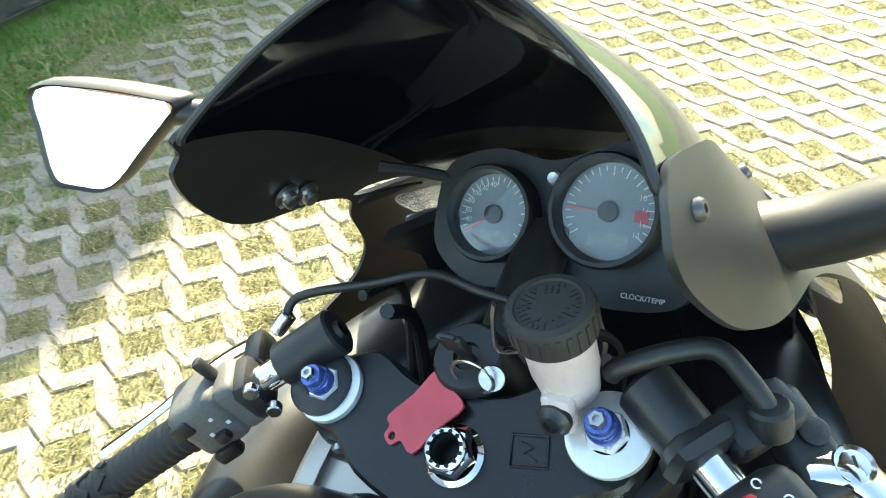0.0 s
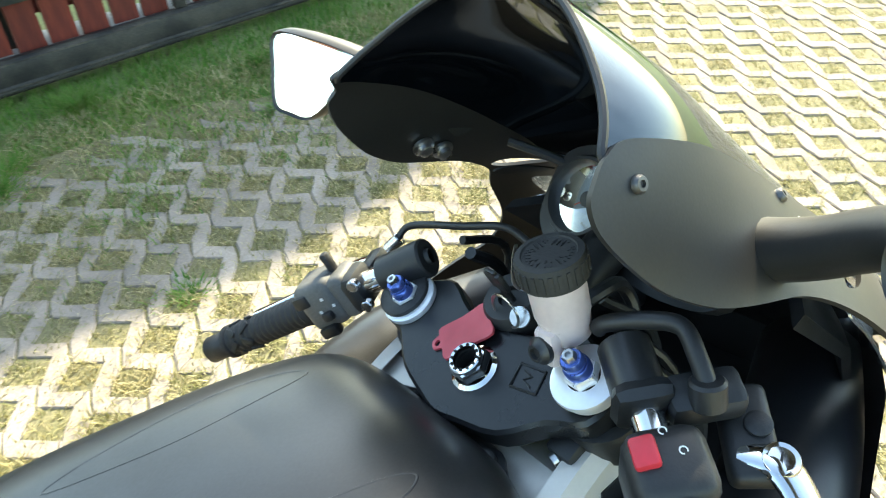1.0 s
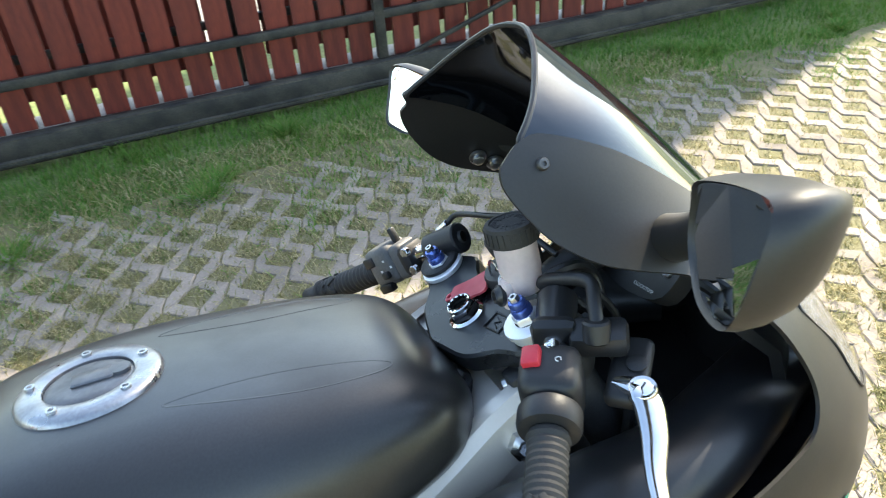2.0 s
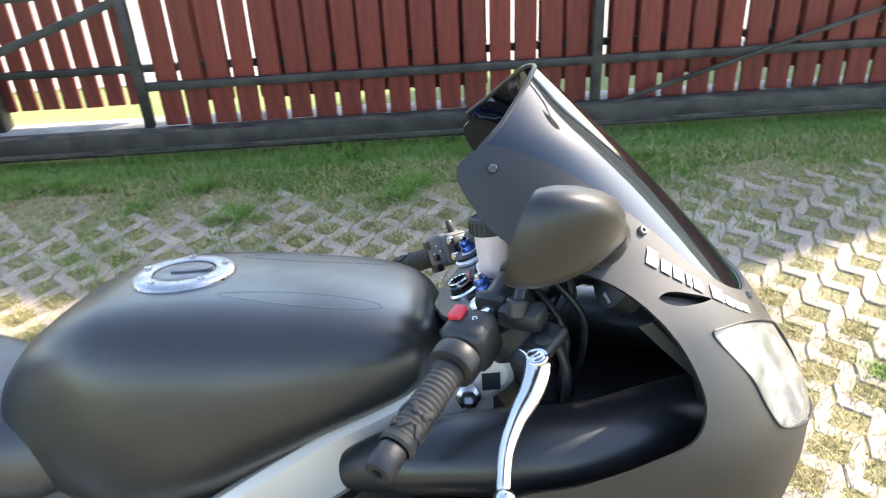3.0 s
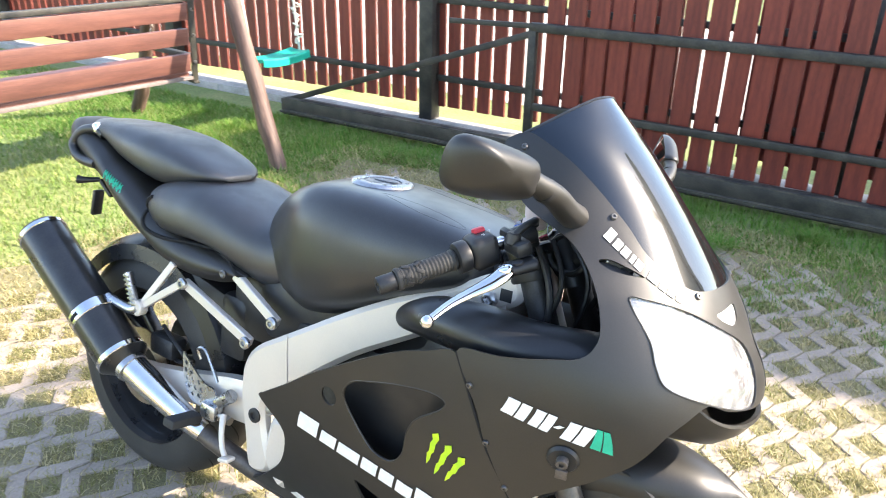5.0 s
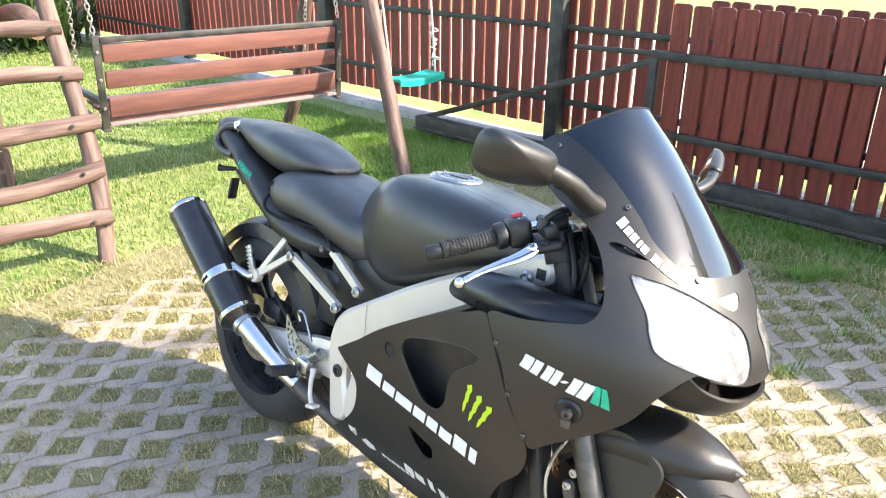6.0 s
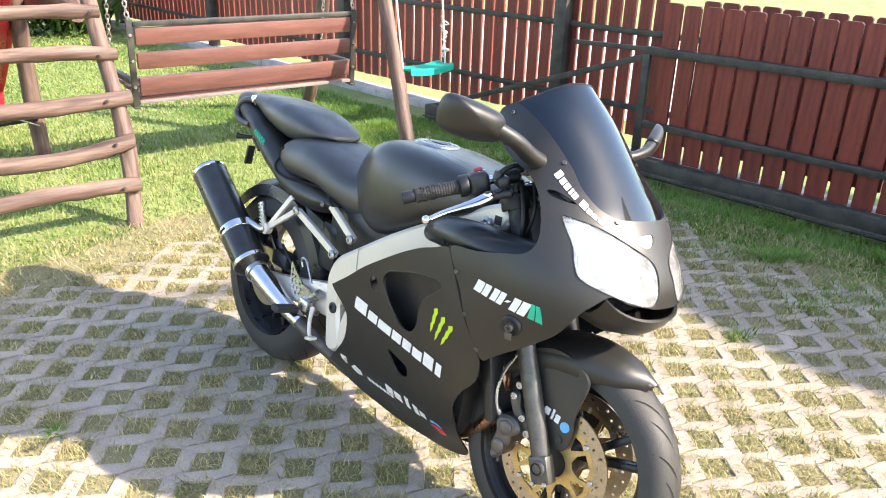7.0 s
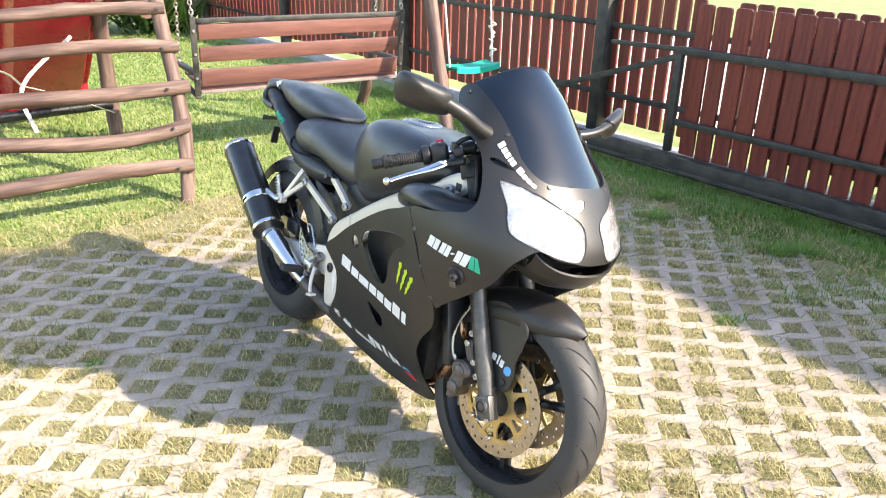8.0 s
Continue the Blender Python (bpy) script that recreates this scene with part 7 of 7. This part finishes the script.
def stone_shape(rng):
    """The stone round the north-east corner of a bay: half a crossing, the column east of it and the row north of it."""
    e, n = Vector((1, 0)), Vector((0, 1))
    j = Vector((0.7071, 0.7071)) * JOINT
    a_ne, a_se, a_nw = corner(1, 1), corner(1, -1), corner(-1, 1)
    b_nw, b_sw = e + corner(-1, 1), e + corner(-1, -1)
    c_se, c_sw = n + corner(1, -1), n + corner(-1, -1)
    # crossing south-east: the joint runs from a's SE corner to the NW corner of the bay at (1,-1)
    x_nw = Vector((1, -1)) + corner(-1, 1)
    # crossing north-west: the joint runs from a's NW corner... between a and the bay at (-1, 1): its SE corner
    w_se = Vector((-1, 1)) + corner(1, -1)
    # crossing north-east of a is whole to this stone up to the joint between c's SE corner and b's NW corner
    half_se = (a_se + x_nw) / 2
    ring = [a_ne, a_se + j, half_se + j, x_nw + j, b_sw, b_nw - j * 0.4, (b_nw + c_se) / 2 - j, c_se - j * 0.4, c_sw, w_se + j, (a_nw + w_se) / 2 + j, a_nw + j]
    # round the inner corners of the grass squares a little
    return [q + Vector((rng.uniform(-0.026, 0.026), rng.uniform(-0.026, 0.026))) for q in ring]


def stone_mesh_data(rng):
    ring = stone_shape(rng)
    area = sum(ring[k - 1].x * ring[k].y - ring[k].x * ring[k - 1].y for k in range(len(ring)))
    if area < 0:
        ring.reverse()
    verts, faces = [], []
    from mathutils.geometry import tessellate_polygon
    n = len(ring)
    inner = []
    for k in range(n):
        a, b, c = ring[k - 1], ring[k], ring[(k + 1) % n]
        t1, t2 = (b - a).normalized(), (c - b).normalized()
        inward = Vector((-t1.y - t2.y, t1.x + t2.x))
        inner.append(b + inward.normalized() * 0.030)
    for q in inner:
        p = (PE * q.x + PN * q.y) * PITCH
        verts.append((p.x, p.y, rng.uniform(-0.001, 0.0005)))
    for q in ring:
        p = (PE * q.x + PN * q.y) * PITCH
        verts.append((p.x, p.y, -0.004))
    for q in ring:
        p = (PE * q.x + PN * q.y) * PITCH
        verts.append((p.x, p.y, -0.03))
    tris = tessellate_polygon([[Vector((v[0], v[1], 0)) for v in verts[:n]]])
    for t in tris:
        a, b, c = (Vector(verts[i]) for i in t)
        faces.append(tuple(t) if (b - a).cross(c - a).z > 0 else tuple(reversed(t)))
    for k in range(n):
        j = (k + 1) % n
        faces.append((n + k, n + j, j, k))
        faces.append((2 * n + k, 2 * n + j, n + j, n + k))
    return verts, faces


paving = thing("paving", (0, 0, 0), "pale grey concrete grass paving with square openings", "pavement", kind="structure")
rng = random.Random(7)
shapes = [stone_mesh_data(rng) for _ in range(10)]
shape_meshes = []
for verts, faces in shapes:
    me = bpy.data.meshes.new("paving_stone")
    me.from_pydata(verts, [], faces)
    me.materials.append(concrete)
    shape_meshes.append(me)
spots = []
for i in range(-45, 60):
    for j in range(-45, 60):
        p = bay(i, j)
        if on_paving(p) and (p.x < 5.6):
            # the outer stones are overgrown at random
            lost = 0.5 * noise.noise(Vector((p.x * 1.5, p.y * 1.5, 7.0))) + rng.uniform(-0.12, 0.12)
            if rim(p) < 0.25 + 0.55 * lost:
                continue
            spots.append((i, j, p))
middle = Vector((0.45, -0.1, 0))
spots.sort(key=lambda q: (q[2] - middle).length)
far_verts, far_faces = [], []
for count, (i, j, p) in enumerate(spots):
    kind = rng.randrange(len(shapes))
    lift = rng.uniform(-0.003, 0.002)
    if count < 300:
        ob = new("paving_stone", shape_meshes[kind])
        ob.parent = paving
        ob.location = (p.x, p.y, lift)
    else:
        first = len(far_verts)
        verts, faces = shapes[kind]
        far_verts += [(v[0] + p.x, v[1] + p.y, v[2] + lift) for v in verts]
        far_faces += [tuple(first + v for v in f) for f in faces]
me = bpy.data.meshes.new("paving_stones_further_off")
me.from_pydata(far_verts, [], far_faces)
me.materials.append(concrete_far)
rest = new("paving_stones_further_off", me)
rest.parent = paving
tagged(rest, kind="stuff")


# ---- grass: tufts in the bays, a ragged strip along the fence, and the lawn ----
def blades(name, spots, material, label):
    """Bent blades, each of three triangles: (place, height, width, lean)."""
    n = len(spots)
    data = np.array(spots, float)  # x y z h w az lean
    x, y, z, h, w, az, lean = data.T
    dx, dy = np.cos(az), np.sin(az)
    sx, sy = -dy * w / 2, dx * w / 2
    rows = []
    for f, wide in ((0.0, 1.0), (0.55, 0.8)):
        out = h * lean * f ** 1.6
        up = h * f * (1 - 0.25 * lean * f)
        rows += [np.stack([x + dx * out - sx * wide, y + dy * out - sy * wide, z + up], 1), np.stack([x + dx * out + sx * wide, y + dy * out + sy * wide, z + up], 1)]
    rows.append(np.stack([x + dx * h * lean, y + dy * h * lean, z + h * (1 - 0.25 * lean)], 1))
    verts = np.stack(rows, 1).reshape(-1, 3)
    base = (np.arange(n) * 5)[:, None]
    tris = np.concatenate([base + [0, 1, 3], base + [0, 3, 2], base + [2, 3, 4]])
    me = bpy.data.meshes.new(name)
    me.from_pydata(verts, [], tris)
    me.materials.append(material)
    return tagged(new(name, me), label, "grass", kind="stuff")


rs = np.random.RandomState(5)
tufts = []
for i, j, p in spots:
    far = (p - middle).length
    if far > 6.0:
        continue
    lush = 0.35 + 0.65 * (0.5 + 0.5 * noise.noise(Vector((p.x * 1.3, p.y * 1.3, 0)))) + rs.uniform(-0.25, 0.35)
    many = int((260 if far < 2.4 else 110) * max(lush, 0.4))
    for _ in range(many):
        if rs.uniform() < 0.65:
            u, v = rs.uniform(-0.39, 0.39, 2)
        else:
            u, v = np.clip(rs.normal(0, 0.26, 2), -0.5, 0.5)
        q = p + (PE * (u - v * 0.15) + PN * (v + u * 0.15)) * PITCH
        tufts.append((q.x, q.y, -0.007, rs.uniform(0.012, 0.030) * (0.6 + 0.6 * lush), rs.uniform(0.0018, 0.0040), rs.uniform(0, 6.283), rs.uniform(0.4, 1.7)))
for _ in range(110000):  # dry grass creeping over the rim of the paving
    x, y = rs.uniform(-3.2, 1.0), rs.uniform(-2.6, 3.4)
    p = Vector((x, y, 0))
    deep = rim(p)
    if deep < -0.15 or deep > 0.95 or rs.uniform() < (deep - 0.15) * 1.35 + 0.5 * noise.noise(Vector((x * 2.5, y * 2.5, 2.0))):
        continue
    tufts.append((x, y, -0.010, rs.uniform(0.012, 0.034) * (1.3 - 0.5 * max(deep, 0)), rs.uniform(0.0025, 0.0055), rs.uniform(0, 6.283), rs.uniform(0.5, 1.6)))
blades("paving_grass", tufts, tuft_blade, "dry yellow-green grass growing in the openings of the paving")

lawn = []
for _ in range(75000):  # the strip between the fence and the paving
    s, o = rs.uniform(-3.5, 6.5), rs.uniform(0.03, 1.7)
    p = fence_point(s, o)
    ragged = 1.16 + 0.20 * noise.noise(Vector((s * 1.7, 3.1, 0))) - 0.03 * s
    if o > ragged + abs(rs.normal(0, 0.16)):
        continue
    patch = 0.6 + 0.5 * noise.noise(Vector((p.x * 2.2, p.y * 2.2, 1.0)))
    lawn.append((p.x, p.y, -0.03, rs.uniform(0.03, 0.085) * max(patch, 0.3) * 1.35, rs.uniform(0.003, 0.006), rs.uniform(0, 6.283), rs.uniform(0.2, 1.1)))
for _ in range(26):  # coarser clumps of weed in the strip
    s, o = rs.uniform(-3.0, 6.0), rs.uniform(0.15, 0.85)
    c = fence_point(s, o)
    size = rs.uniform(0.05, 0.13)
    for _ in range(int(2200 * size)):
        a, r = rs.uniform(0, 6.283), abs(rs.normal(0, 0.5)) * size
        lawn.append((c.x + r * math.cos(a), c.y + r * math.sin(a), -0.03, rs.uniform(0.25, 0.75) * size + 0.025, rs.uniform(0.004, 0.008), a + rs.normal(0, 0.9), rs.uniform(0.4, 1.5)))
for x, y, size in ((-1.02, 1.02, 0.075), (-0.2, 1.9, 0.05), (0.7, -0.8, 0.04), (-0.55, -1.0, 0.05), (0.9, 0.6, 0.04), (-1.5, 1.9, 0.06)):  # and in the paving
    for _ in range(int(2600 * size)):
        a, r = rs.uniform(0, 6.283), abs(rs.normal(0, 0.6)) * size
        lawn.append((x + r * math.cos(a), y + r * math.sin(a), -0.01, rs.uniform(0.012, 0.040), rs.uniform(0.003, 0.006), a + rs.normal(0, 0.5), rs.uniform(0.5, 1.5)))
blades("fence_grass", lawn, fence_blade, "uneven green grass along the foot of the fence")
lawn = []
tries = 0
while len(lawn) < 90000 and tries < 400000:
    tries += 1
    x, y = rs.uniform(-6.0, 1.6), -0.8 - 7.5 * rs.uniform(0, 1) ** 1.5
    if inside((x, y), PAVED) and rs.uniform() > 0.75 - rim(Vector((x, y, 0))) * 1.9:
        continue
    back = (Vector((x, y, 0)) - FENCE_AT).dot(FENCE_OUT)
    if back < 0.03:
        continue
    patch = 0.75 + 0.4 * noise.noise(Vector((x * 1.6, y * 1.6, 4.0)))
    lawn.append((x, y, -0.03, rs.uniform(0.025, 0.06) * patch, rs.uniform(0.004, 0.008) * (1 + max(-y - 2, 0) * 0.2), rs.uniform(0, 6.283), rs.uniform(0.2, 1.0)))
blades("lawn_grass", lawn, lawn_blade, "short green lawn under the swing bench")
